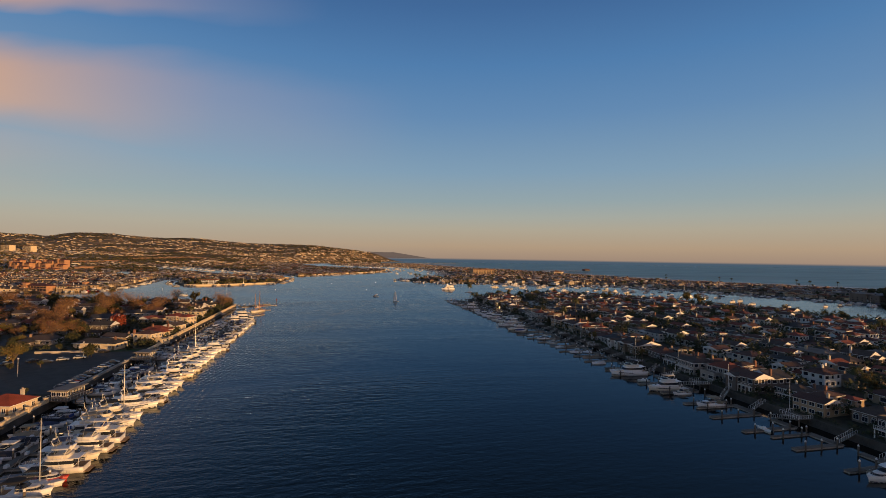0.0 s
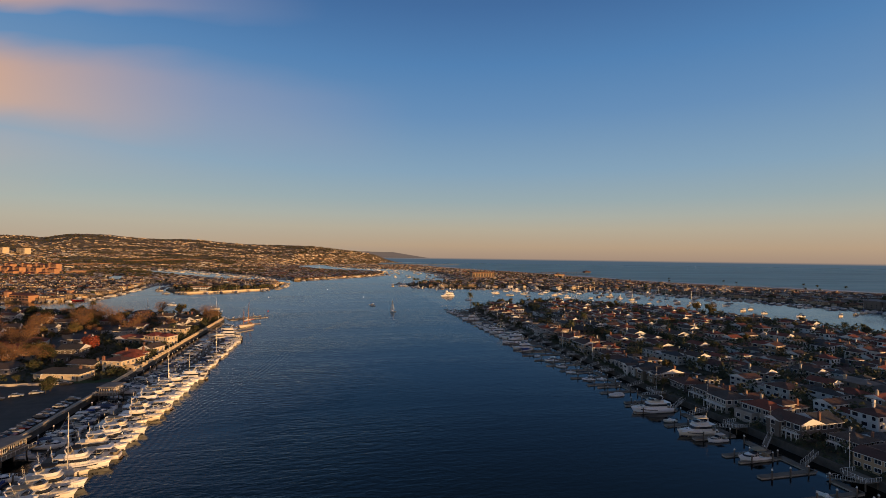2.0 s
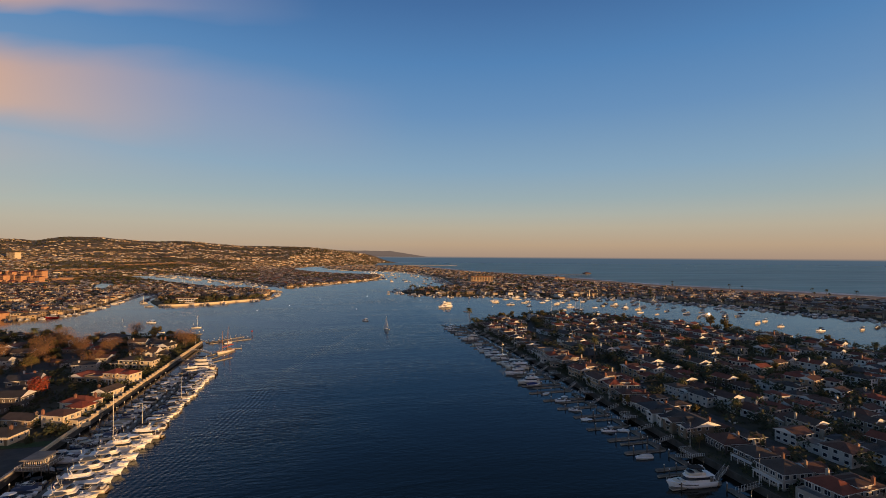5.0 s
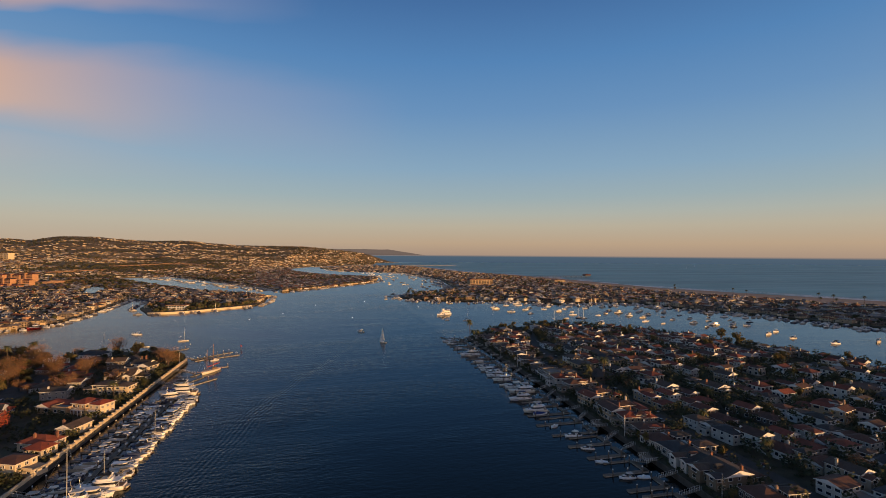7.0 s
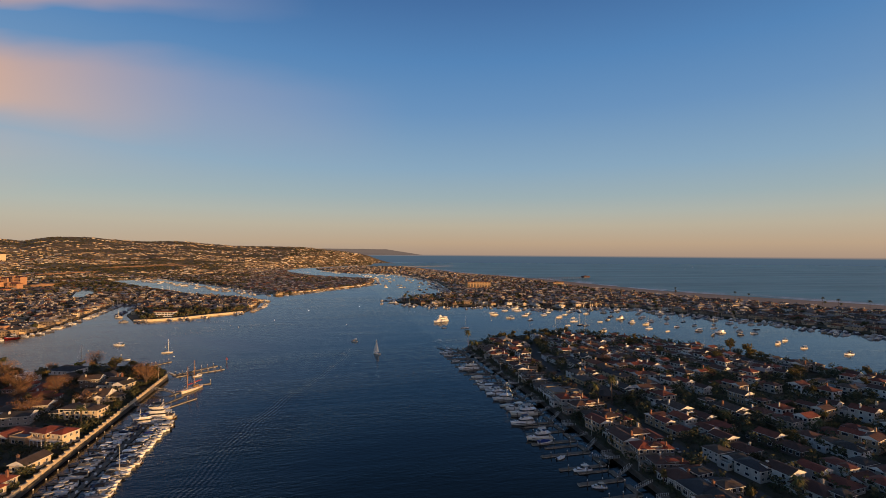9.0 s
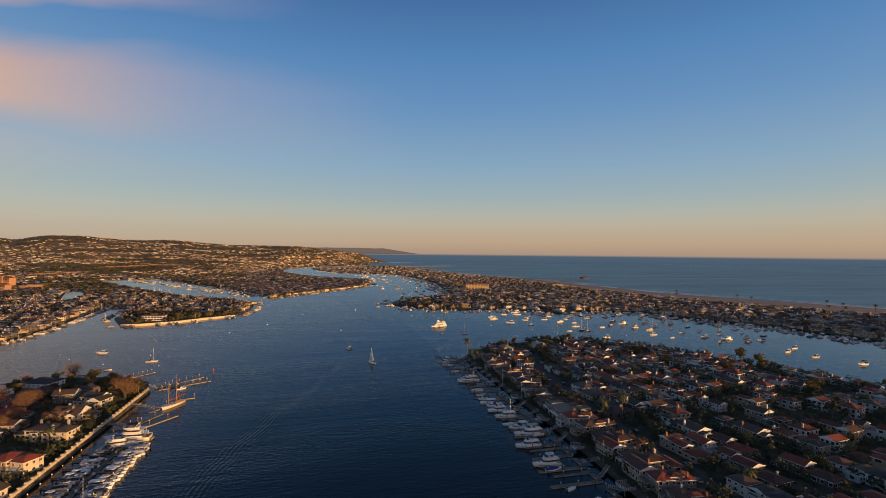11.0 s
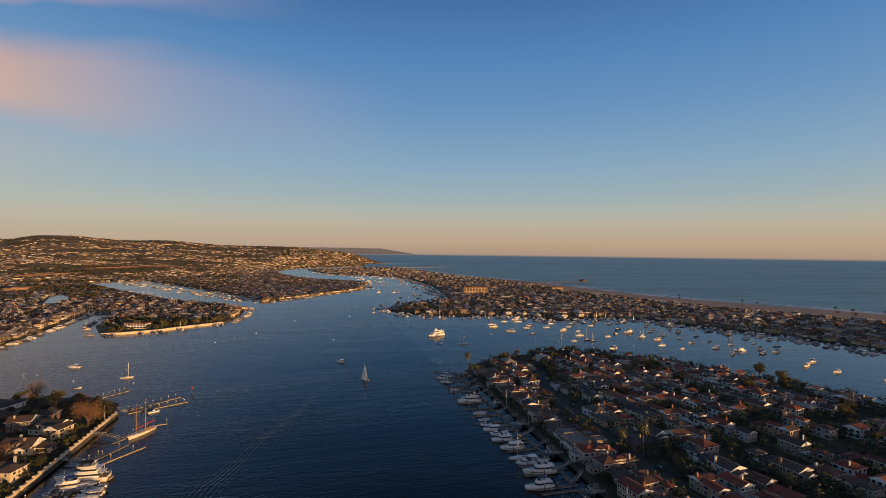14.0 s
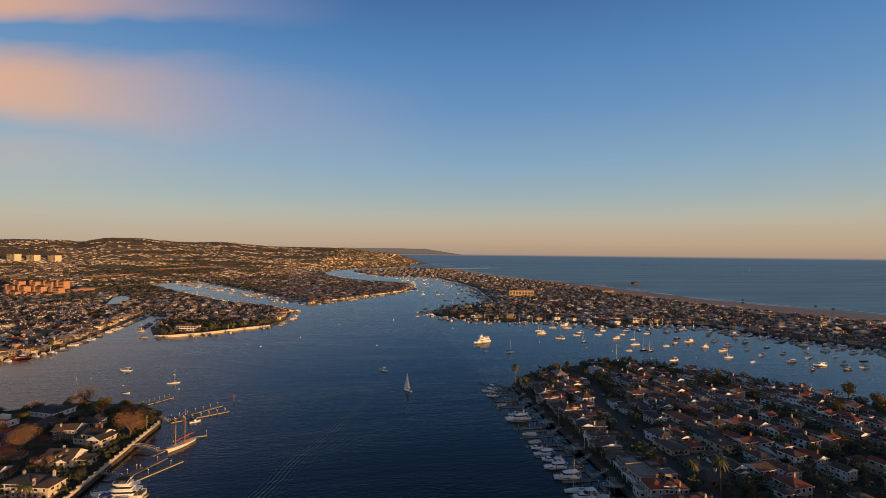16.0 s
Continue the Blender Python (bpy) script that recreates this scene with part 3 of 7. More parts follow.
# ---- far towns: walls, roofs and trees past counting ----
def town(name, label, places, trees, seed, detail=False):
    """Joined small houses at (x, y, z, size) and low clumps of trees at (x, y, z, r)."""
    rnd = random.Random(seed)
    v, f, mi = [], [], []
    for x, y, z, s in places:
        w, d, h = s * rnd.uniform(0.8, 1.3), s * rnd.uniform(0.9, 1.7), rnd.choice((7.0, 8.4, 9.4) if s > 10 else (1.9, 2.3, 2.7, 3.4) if y > 1150 else (2.8, 3.0, 4.4, 5.2) if s < 10 else (7.0, 8.4, 9.4))
        if y > 2300 and s < 10:
            w, h = w * rnd.uniform(1.0, 2.2), h * 0.85
        r, a = rnd.uniform(1.2, 2.4), rnd.choice((0.1, 0.1, 1.67)) + rnd.uniform(-0.12, 0.12)
        if rnd.random() < 0.15:
            r = 0.3
        c, sn = math.cos(a), math.sin(a)
        b = len(v)
        for px, py, pz in ((-w, -d, -3), (w, -d, -3), (w, d, -3), (-w, d, -3), (-w, -d, h), (w, -d, h), (w, d, h), (-w, d, h)):
            v.append((x + (px * c - py * sn) / 2, y + (px * sn + py * c) / 2, z + pz))
        f += [(b, b + 1, b + 5, b + 4), (b + 1, b + 2, b + 6, b + 5), (b + 2, b + 3, b + 7, b + 6), (b + 3, b, b + 4, b + 7)]
        mi += [0] * 4
        e = len(v)
        k = 0.45
        for px, py, pz in ((-w - 1, -d - 1, h), (w + 1, -d - 1, h), (w + 1, d + 1, h), (-w - 1, d + 1, h), (0, -d * k, h + r), (0, d * k, h + r)):
            v.append((x + (px * c - py * sn) / 2, y + (px * sn + py * c) / 2, z + pz))
        f += [(e, e + 1, e + 4), (e + 1, e + 2, e + 5, e + 4), (e + 2, e + 3, e + 5), (e + 3, e, e + 4, e + 5)]
        mi += [1] * 4
        if detail or y < 1150:                                           # a lower wing, chimney and rows of windows a little proud of the walls
            ww, wd, wh = w * rnd.uniform(0.5, 0.8), d * rnd.uniform(0.3, 0.5), min(h, 2.9) * rnd.uniform(0.8, 1.0)
            ox, oy = rnd.uniform(-0.3, 0.3) * w, rnd.choice((-1, 1)) * (d + wd) * 0.98
            for (bx, by, hx, hy, z0, z1), m in (((ox, oy, ww, wd, -3, wh), 0), ((ox, oy, ww + 0.6, wd + 0.6, wh, wh + 0.25), 1), ((rnd.uniform(-0.7, 0.7) * w, rnd.uniform(-0.6, 0.6) * d, 0.9, 0.9, h, h + r + 0.9), 0)):
                o = len(v)
                for px, py, pz in ((-hx, -hy, z0), (hx, -hy, z0), (hx, hy, z0), (-hx, hy, z0), (-hx, -hy, z1), (hx, -hy, z1), (hx, hy, z1), (-hx, hy, z1)):
                    px, py = px + bx, py + by
                    v.append((x + (px * c - py * sn) / 2, y + (px * sn + py * c) / 2, z + pz))
                f += [(o, o + 1, o + 5, o + 4), (o + 1, o + 2, o + 6, o + 5), (o + 2, o + 3, o + 7, o + 6), (o + 3, o, o + 4, o + 7), (o + 4, o + 5, o + 6, o + 7)]
                mi += [m] * 5
            for level in ((0.9, 2.1), (3.5, 4.7))[:1 if h < 4 else 2]:
                for side in (-1, 1):
                    n = rnd.choice((2, 3, 3))
                    for q in range(n):
                        half, mid = rnd.uniform(0.8, 1.5), (q + 0.5) / n * 2 - 1
                        for lengthways in (True, False):
                            o = len(v)
                            for e, pz in ((-half, level[0]), (half, level[0]), (half, level[1]), (-half, level[1])):
                                px, py = (side * (w + 0.12), mid * d * 0.85 + e) if lengthways else (mid * w * 0.85 + e, side * (d + 0.12))
                                v.append((x + (px * c - py * sn) / 2, y + (px * sn + py * c) / 2, z + pz))
                            f.append((o, o + 1, o + 2, o + 3))
                            mi.append(2)
        elif rnd.random() < 0.5:                             # dark windows, a little proud of the wall
            for q in range(rnd.choice((2, 3))):
                b2 = len(v)
                ox = -w * 0.35 + q * w * 0.32
                for px, pz in ((ox, 1.0), (ox + 1.6, 1.0), (ox + 1.6, 2.4), (ox, 2.4)):
                    py = -d - 0.08
                    v.append((x + (px * 2 * c - py * sn) / 2, y + (px * 2 * sn + py * c) / 2, z + pz + (h - 3.2)))
                f.append((b2, b2 + 1, b2 + 2, b2 + 3))
                mi.append(2)
    me = bpy.data.meshes.new(name)
    me.from_pydata(v, [], f)
    for m in (TOWNWALL, TOWNROOF, GLASS):
        me.materials.append(m)
    me.polygons.foreach_set("material_index", mi)
    tagged(new(name, me), label, "houses", kind="stuff")
    v, f = [], []
    for x, y, z, r in trees:
        for k in range(7 if y < 1400 else 4):
            a, e, q = rnd.uniform(0, math.tau), rnd.uniform(0.1, 1.0), rnd.uniform(0.3, 0.85) * r
            far = min(max((y - 1500) / 1200, 0), 1)
            cx, cy, cz = x + q * math.cos(a) * (1 + 1.4 * far), y + q * math.sin(a), z + r * (0.5 + e * 0.9) * (1 - 0.55 * far)
            s = rnd.uniform(0.35, 0.65) * r * (1.12 if y < 1400 else 1.25)
            n1 = Vector((rnd.gauss(0, 1), rnd.gauss(0, 1), rnd.gauss(0, 1))).normalized()
            n2 = n1.orthogonal().normalized()
            b = len(v)
            n3 = n1.cross(n2)
            s *= 1 - 0.25 * far
            for p in (n1 * s, n2 * s * 0.8, -n1 * s * 0.7 + n3 * s * 0.4, -n2 * s, n3 * s, -n3 * s * 0.9):
                v.append((cx + p.x, cy + p.y, cz + p.z))
            f += [(b, b + 1, b + 4), (b + 1, b + 2, b + 4), (b + 2, b + 3, b + 4), (b + 3, b, b + 4), (b + 1, b, b + 5), (b + 2, b + 1, b + 5), (b + 3, b + 2, b + 5), (b, b + 3, b + 5)]
    me = bpy.data.meshes.new(name + "_trees")
    me.from_pydata(v, [], f)
    me.materials.append(FARLEAF)
    tagged(new("distant_trees", me), "dark evening trees scattered between the distant houses", "trees", kind="stuff")


def shore_gap(x, y, poly, r):
    return all(inside(x + r * cx, y + r * cy, poly) for cx, cy in ((1, 0), (-1, 0), (0, 1), (0, -1)))


rnd = random.Random(5)
places, trees = [], []
y = 300.0                                                    # peninsula
while y < 3460:
    step = 12.5 if y < 1300 else 14 + (y - 1300) * 0.012
    x = -50.0
    while x < 960:
        px, py = x + rnd.uniform(-0.25, 0.25) * step, y + rnd.uniform(-0.42, 0.42) * step
        if inside(px, py, PENIN_ALL) and shore_gap(px, py, PENIN_ALL, 9):
            isle = px < 310 and 860 < py < 1060
            if rnd.random() < (0.45 if isle else 0.86):
                edge = not inside(px + 45, py + 25, PENIN_ALL)       # low houses and bare sand edge by the beach
                # taller unseen houses below y = 480, added to shade the moored boats
                places.append((px, py, 0.6 if edge else 1.8, rnd.uniform(10.0, 11.5) if py < 480 else rnd.uniform(6.5, 9.8)))
            if rnd.random() < (0.55 if isle else 0.42 if py > 480 else 0.8) and inside(px + 35, py + 20, PENIN_ALL):
                # outsized unseen trees below y = 480, added for the same shade
                trees.append((px + 6, py + rnd.uniform(-6, 6), 1.8, rnd.uniform(2.2, 4.4) if isle else rnd.uniform(1.5, 3.2) * rnd.choice((1, 1, 1.5)) if py > 480 else rnd.uniform(9.0, 11.0)))
        x += step * 0.9
    y += step * 1.15
town("peninsula_houses", "crowded low peninsula beach houses, taller where unseen to shade the moorings", places, trees, 1, True)

places, trees = [], []
SLOPE = [(-674, 1240), (-576, 1301), (-808, 1749), (-965, 1695)]
for k in range(34000):                                       # mainland and hills
    b, d = rnd.uniform(-40, 14), 1250 + 3300 * rnd.random() ** 1.1
    x, y = d * math.sin(radians(b)), 100 + d * math.cos(radians(b))
    if not inside(x, y, MAIN) or not shore_gap(x, y, MAIN, 7) or inside(x, y, POND) or inside(x - 8, y + 45, POND):
        continue
    z = max(terrain(x, y), 1.6) if d > 1300 else 1.6
    patch = 1.25 * noise.noise(Vector((x / 520, y / 230, 9))) + 0.6 * noise.noise(Vector((x / 130, y / 80, 4)))
    if patch > 0.06 or k % 20 < 7:
        if d < 3200 or k % 3 or patch > 0.35:
            trees.append((x, y, z, rnd.uniform(1.4, 3.2) * (1 + d / 5000)))
    elif patch + rnd.uniform(-0.3, 0.3) > -0.75 and (d < 3100 or k % 5 < 3):
        places.append((x, y, z, min(rnd.uniform(4.5, 8.0) * (1 + d / 9000), 9.5)) if k % 40 else (x, y, z, rnd.uniform(10.5, 14)))
for k in range(6500):                                        # the nearer shore, thickly built
    x, y = rnd.uniform(-640, 140), rnd.uniform(640, 1500)
    if inside(x, y, MAIN) and shore_gap(x, y, MAIN, 7) and not inside(x, y, POND) and not inside(x - 8, y + 45, POND):
        if k % 9 < 5:
            places.append((x, y, 1.6, rnd.uniform(5.0, 8.5)))
        else:
            trees.append((x, y, 1.6, rnd.uniform(1.3, 3.0)))
for i in range(len(MAIN) - 1):                               # rows of houses along the shore
    (x0, y0), (x1, y1) = MAIN[i], MAIN[i + 1]
    l = math.hypot(x1 - x0, y1 - y0)
    if y0 > 2700 or y1 > 2700 or x0 < -650:
        continue
    for k in range(int(l / 9)):
        f = (k + 0.5) / int(l / 9)
        nx, ny = (y1 - y0) / l, -(x1 - x0) / l
        for off in (8, -8, 18, -18):
            px, py = x0 + (x1 - x0) * f + nx * off + rnd.uniform(-2, 2), y0 + (y1 - y0) * f + ny * off + rnd.uniform(-2, 2)
            if 10 <= i <= 14 and abs(off) < 12:                  # a lawn behind the point's seawall
                continue
            if inside(px, py, MAIN) and rnd.random() < (0.85 if i < 8 else 0.6):
                places.append((px, py, 1.6, rnd.uniform(7.2, 9.9) if i < 8 else rnd.uniform(6.0, 9.0)))
            elif inside(px, py, MAIN):
                trees.append((px, py, 1.6, rnd.uniform(1.8, 3.6)))
ISLET = [(-275, 880), (-255, 800), (-230, 770), (-170, 785), (-110, 840), (-112, 900), (-170, 890), (-220, 905)]
places = [q for q in places if not inside(q[0], q[1], ISLET) or rnd.random() < 0.22]
for k in range(240):                                         # the islet's gardens
    x, y = rnd.uniform(-275, -110), rnd.uniform(772, 905)
    if inside(x, y, ISLET) and shore_gap(x, y, MAIN, 9) and math.hypot((x + 208) / 26, (y - 815) / 16) > 1:
        trees.append((x, y, 1.6, rnd.uniform(1.6, 4.6)))
BALBOA = [(-160, 1150), (-60, 1200), (60, 1380), (160, 1560), (166, 1738), (4, 1912), (-82, 2117), (-160, 2370), (-300, 2300), (-200, 1500)]
trees = [q for q in trees if not inside(q[0], q[1], BALBOA) or rnd.random() < 0.3]
for k in range(3600):                                        # the crowded low island across the bay, and the bluffs beyond it
    x, y = rnd.uniform(-310, 168), rnd.uniform(1140, 2380)
    if inside(x, y, BALBOA) and shore_gap(x, y, MAIN, 6) and k % 2:
        places.append((x, y, 1.6, rnd.uniform(6.0, 9.5)))
    x, y = rnd.uniform(-260, 650), rnd.uniform(3000, 4640)
    if inside(x, y, MAIN) and shore_gap(x, y, MAIN, 8) and k % 4 < 3:
        (places if rnd.random() < 0.72 else trees).append((x, y, max(terrain(x, y), 1.6), rnd.uniform(6.5, 9.8)))
trees = [q for q in trees if not inside(q[0], q[1], SLOPE) or rnd.random() < 0.4]
town("mainland_houses", "sunlit houses spread over the far shore and hills", places, trees, 2)


# ---- houses ----
def window_mesh(w, h):
    """A window facing -y, one shell: a proud frame with two panes sunk into it."""
    bm = bmesh.new()
    d, f = 0.10, 0.11
    cols = [(-w / 2, -w / 2 + f), (-w / 2 + f, -0.04), (-0.04, 0.04), (0.04, w / 2 - f), (w / 2 - f, w / 2)]
    zs = [0, f, h - f, h]
    xs = [c[0] for c in cols] + [w / 2]
    grid = [[bm.verts.new((x, -d, z)) for x in xs] for z in zs]
    for r in range(3):
        for c in range(5):
            q = (grid[r][c], grid[r][c + 1], grid[r + 1][c + 1], grid[r + 1][c])
            if r == 1 and c in (1, 3):
                back = [bm.verts.new((v.co.x, -0.02, v.co.z)) for v in q]
                bm.faces.new(back).material_index = 1
                for i in range(4):
                    bm.faces.new((q[i], q[(i + 1) % 4], back[(i + 1) % 4], back[i]))
            else:
                bm.faces.new(q)
    rim = [grid[0][0], grid[0][5], grid[3][5], grid[3][0]]
    edge = [grid[0], [g[5] for g in grid], grid[3][::-1], [g[0] for g in grid][::-1]]
    for line in edge:
        for a, b in zip(line, line[1:]):
            p, q = bm.verts.new((b.co.x, 0.05, b.co.z)), bm.verts.new((a.co.x, 0.05, a.co.z))
            bm.faces.new((b, a, q, p))
    return mesh_of("window", bm, TRIM, GLASS)


WINDOWS = {s: window_mesh(*s) for s in ((1.3, 1.4), (2.2, 1.6), (3.2, 2.2), (1.0, 1.1))}


def put_window(parent, size, x, y, z, turn):
    o = new("window", WINDOWS[size])
    o.parent = parent
    o.matrix_local = pose(x, y, z, 0, 0, turn)


def facade(bm, a, b, z0, z1, cols, rows, low=-0.6, win=(1.1, 1.25)):
    """A wall from a to b (outside to the right of that way) with recessed, trimmed windows; slots: wall, trim, glass."""
    a, b = Vector((a[0], a[1], 0)), Vector((b[0], b[1], 0))
    way = b - a
    l = way.length
    way.normalize()
    inn = Vector((-way.y, way.x, 0))
    memo = {}

    def v(u, z, d=0.0):
        key = (round(u, 3), round(z, 3), round(d, 3))
        if key not in memo:
            memo[key] = bm.verts.new(a + way * u + inn * d + Vector((0, 0, z)))
        return memo[key]

    def quad(p, mat):
        bm.faces.new(p).material_index = mat
    step = (z1 - z0) / rows
    quad((v(0, low), v(l, low), v(l, z0), v(0, z0)), 0)
    for r in range(rows):
        za, zb = z0 + step * r, z0 + step * (r + 1)
        if cols < 1:
            quad((v(0, za), v(l, za), v(l, zb), v(0, zb)), 0)
            continue
        for c in range(cols):
            ua, ub = l * c / cols, l * (c + 1) / cols
            w = min(win[0] * (1.5 if (c + r) % 3 == 1 else 1.0), (ub - ua) * 0.7)
            h = min(win[1], step * 0.6)
            u0, u1 = (ua + ub - w) / 2, (ua + ub + w) / 2
            w0, w1 = za + step * 0.34, za + step * 0.34 + h
            o = [(ua, za), (ub, za), (ub, zb), (ua, zb)]
            q = [(u0, w0), (u1, w0), (u1, w1), (u0, w1)]
            g = [(u0 + 0.13, w0 + 0.13), (u1 - 0.13, w0 + 0.13), (u1 - 0.13, w1 - 0.13), (u0 + 0.13, w1 - 0.13)]
            for i in range(4):
                j = (i + 1) % 4
                quad((v(*o[i]), v(*o[j]), v(*q[j]), v(*q[i])), 0)
                quad((v(*q[i]), v(*q[j]), v(*g[j]), v(*g[i])), 1)
                quad((v(*g[i]), v(*g[j]), v(*g[j], 0.12), v(*g[i], 0.12)), 1)
            quad([v(*c4, 0.12) for c4 in g], 2)


def walls(w, d, z, rows, sides="fblr", pitch=2.7, win=(1.1, 1.25)):
    """Four facades round w by d; sides names those with windows (front, back, left, right)."""
    bm = bmesh.new()
    x, y = w / 2, d / 2
    for name, a, b in (("f", (-x, -y), (x, -y)), ("r", (x, -y), (x, y)), ("b", (x, y), (-x, y)), ("l", (-x, y), (-x, -y))):
        n = max(int(math.hypot(b[0] - a[0], b[1] - a[1]) / pitch), 1) if name in sides else 0
        facade(bm, a, b, 0.0, z, n, rows, win=win)
    return bm


def chimney(parent, x, y, z0, z1, w=0.9):
    bm = boxes((-w / 2, w / 2, -w * 0.4, w * 0.4, z0, z1), (-w / 2 - 0.1, w / 2 + 0.1, -w * 0.4 - 0.1, w * 0.4 + 0.1, z1, z1 + 0.15))
    box(bm, -0.2, 0.2, -0.15, 0.15, z1 + 0.15, z1 + 0.5)
    part("chimney", bm, BRICK, parent, at=(x, y, 0))


def front_windows(parent, w, d, floors, size, n, left=0, right=0, side=(1.3, 1.4), z0=0.9):
    for k in range(floors):
        z = z0 + 2.9 * k
        for i in range(n):
            put_window(parent, size, -w / 2 + w * (i + 0.5) / n, -d / 2, z, 0)
        for count, sx, turn in ((left, -w / 2, -90), (right, w / 2, 90)):
            for i in range(count):
                put_window(parent, side, sx, -d / 2 + d * (i + 0.5) / count, z, turn)


def balcony(parent, w, y, z, depth=1.8, posts=4):
    """A railed deck across the front, on posts."""
    bm = boxes((-w / 2, w / 2, y - depth, y, z - 0.25, z))
    box(bm, -w / 2, w / 2, y - depth, y - depth + 0.06, z + 0.85, z + 0.95)
    n = int(w / 0.5)
    for i in range(n + 1):
        x = -w / 2 + w * i / n
        box(bm, x - 0.03, x + 0.03, y - depth, y - depth + 0.05, z, z + 0.85)
    part("balcony", bm, TRIM, parent)
    for i in range(posts):
        x = -w / 2 + 0.15 + (w - 0.3) * i / (posts - 1)
        part("post", boxes((-0.12, 0.12, -0.12, 0.12, 0, z - 0.25)), TRIM, parent, at=(x, y - depth + 0.15, 0))


def gable_wall(bm, w, d, z, rise, along="y"):
    """Fills the triangle under a gable roof's ends."""
    if along == "y":
        for y in (-d / 2, d / 2):
            p = [bm.verts.new(c) for c in ((-w / 2, y, z), (w / 2, y, z), (0, y, z + rise))]
            bm.faces.new(p if y < 0 else p[::-1])
    else:
        for x in (-w / 2, w / 2):
            p = [bm.verts.new(c) for c in ((x, -d / 2, z), (x, d / 2, z), (x, 0, z + rise))]
            bm.faces.new(p[::-1] if x < 0 else p)


def white_eaves(bm):
    """Painted fascia boards: the upright faces of a roof take the second material."""
    bm.normal_update()
    for f in bm.faces:
        if abs(f.normal.z) < 0.25:
            f.material_index = 1
    return bm


def house(label, w, d, floors, roof, roof_mat, wall=None, m=None, pitch=0.42, front=(1.3, 1.4), n=3, left=3, right=2, deck=False, stacks=((0.25, 0.2),), wings=(), sides="fblr", group="houses of the harbour", name="house", dormers=False):
    """A house that looks towards -y, with walls, roof, windows, door and chimneys; roof: hip, gable, cross or flat."""
    h = thing(name, label, "house", group, m)
    wall = wall or STUCCO
    z = 2.9 * floors
    bm = walls(w, d, z, floors, sides)
    up = pitch * min(w, d) / 2
    along = "y" if d >= w else "x"
    if roof == "gable":
        gable_wall(bm, w, d, z, up, along)
    if roof == "flat":
        for r in ((-w / 2, w / 2, -d / 2, -d / 2 + 0.25), (-w / 2, w / 2, d / 2 - 0.25, d / 2), (-w / 2, -w / 2 + 0.25, -d / 2, d / 2), (w / 2 - 0.25, w / 2, -d / 2, d / 2)):
            box(bm, *r, z, z + 0.7)
    part("wall", bm, (wall, TRIM, GLASS), h)
    if roof == "flat":
        part("roof", boxes((-w / 2 + 0.26, w / 2 - 0.26, -d / 2 + 0.26, d / 2 - 0.26, z, z + 0.2)), FLATROOF, h)
        part("roof_room", boxes((-w * 0.25, w * 0.2, d * 0.05, d * 0.3, z + 0.2, z + 2.4), (-w * 0.25 - 0.2, w * 0.2 + 0.2, d * 0.05 - 0.2, d * 0.3 + 0.2, z + 2.4, z + 2.55)), wall, h)
    else:
        part("roof", white_eaves(hip(w, d, up, 0.5, z, roof == "gable")), (roof_mat, TRIM), h)
        if dormers:
            for dx in (-w * 0.22, w * 0.22):
                b2 = bmesh.new()
                box(b2, -0.8, 0.8, -d * 0.36, -d * 0.10, z, z + up * 0.5 + 0.9)
                dm = part("dormer", b2, wall, h, at=(dx, 0, 0))
                part("dormer_roof", hip(1.6, d * 0.28, 0.5, 0.25, z + up * 0.5 + 0.9, True, along="y"), roof_mat, dm, at=(0, -d * 0.23, 0))
                part("dormer_window", boxes((-0.5, 0.5, -d * 0.36 - 0.04, -d * 0.36 + 0.02, z + up * 0.25, z + up * 0.5 + 0.7)), GLASS, dm)
        if roof == "cross":
            b2 = bmesh.new()
            gw, gl = w * 0.42, d * 0.5 + 0.9
            box(b2, -w * 0.12 - gw / 2, -w * 0.12 + gw / 2, -d / 2 - 0.9, 0, -0.6, z)
            p = [b2.verts.new(c) for c in ((-w * 0.12 - gw / 2, -d / 2 - 0.9, z), (-w * 0.12 + gw / 2, -d / 2 - 0.9, z), (-w * 0.12, -d / 2 - 0.9, z + gw * 0.36))]
            b2.faces.new(p)
            part("gabled_bay", b2, wall, h)
            part("bay_roof", hip(gw, gl, gw * 0.36, 0.35, z, True, along="y"), roof_mat, h, at=(-w * 0.12, -d / 2 - 0.9 + gl / 2, 0))
            put_window(h, (1.3, 1.4), -w * 0.12, -d / 2 - 0.9, z - 2.0, 0)
    for ww, wd, wh, wx, wy, kind in wings:
        b2 = walls(ww, wd, wh, 2 if wh > 4 else 1)
        rise_w = 0.42 * min(ww, wd) / 2
        if kind == "gable":
            gable_wall(b2, ww, wd, wh, rise_w, "y" if wd >= ww else "x")
        if kind == "flat":
            box(b2, -ww / 2, ww / 2, -wd / 2, -wd / 2 + 0.2, wh, wh + 0.8)
            box(b2, -ww / 2, -ww / 2 + 0.2, -wd / 2 + 0.2, wd / 2, wh, wh + 0.8)
        part("wing", b2, (wall, TRIM, GLASS), h, at=(wx, wy, 0))
        if kind == "flat":
            part("terrace", boxes((-ww / 2 + 0.22, ww / 2, -wd / 2 + 0.22, wd / 2, wh + 0.01, wh + 0.1)), PAVING, h, at=(wx, wy, 0))
        else:
            part("wing_roof", hip(ww, wd, rise_w, 0.4, wh, kind == "gable"), roof_mat, h, at=(wx, wy, 0))
    front_windows(h, w, d, floors, front, n, left, right)
    if not wings:
        part("door", boxes((-0.5, 0.5, -0.06, 0.05, 0, 2.1)), TEAK, h, at=(w / 2 - 0.9, -d / 2, 0))
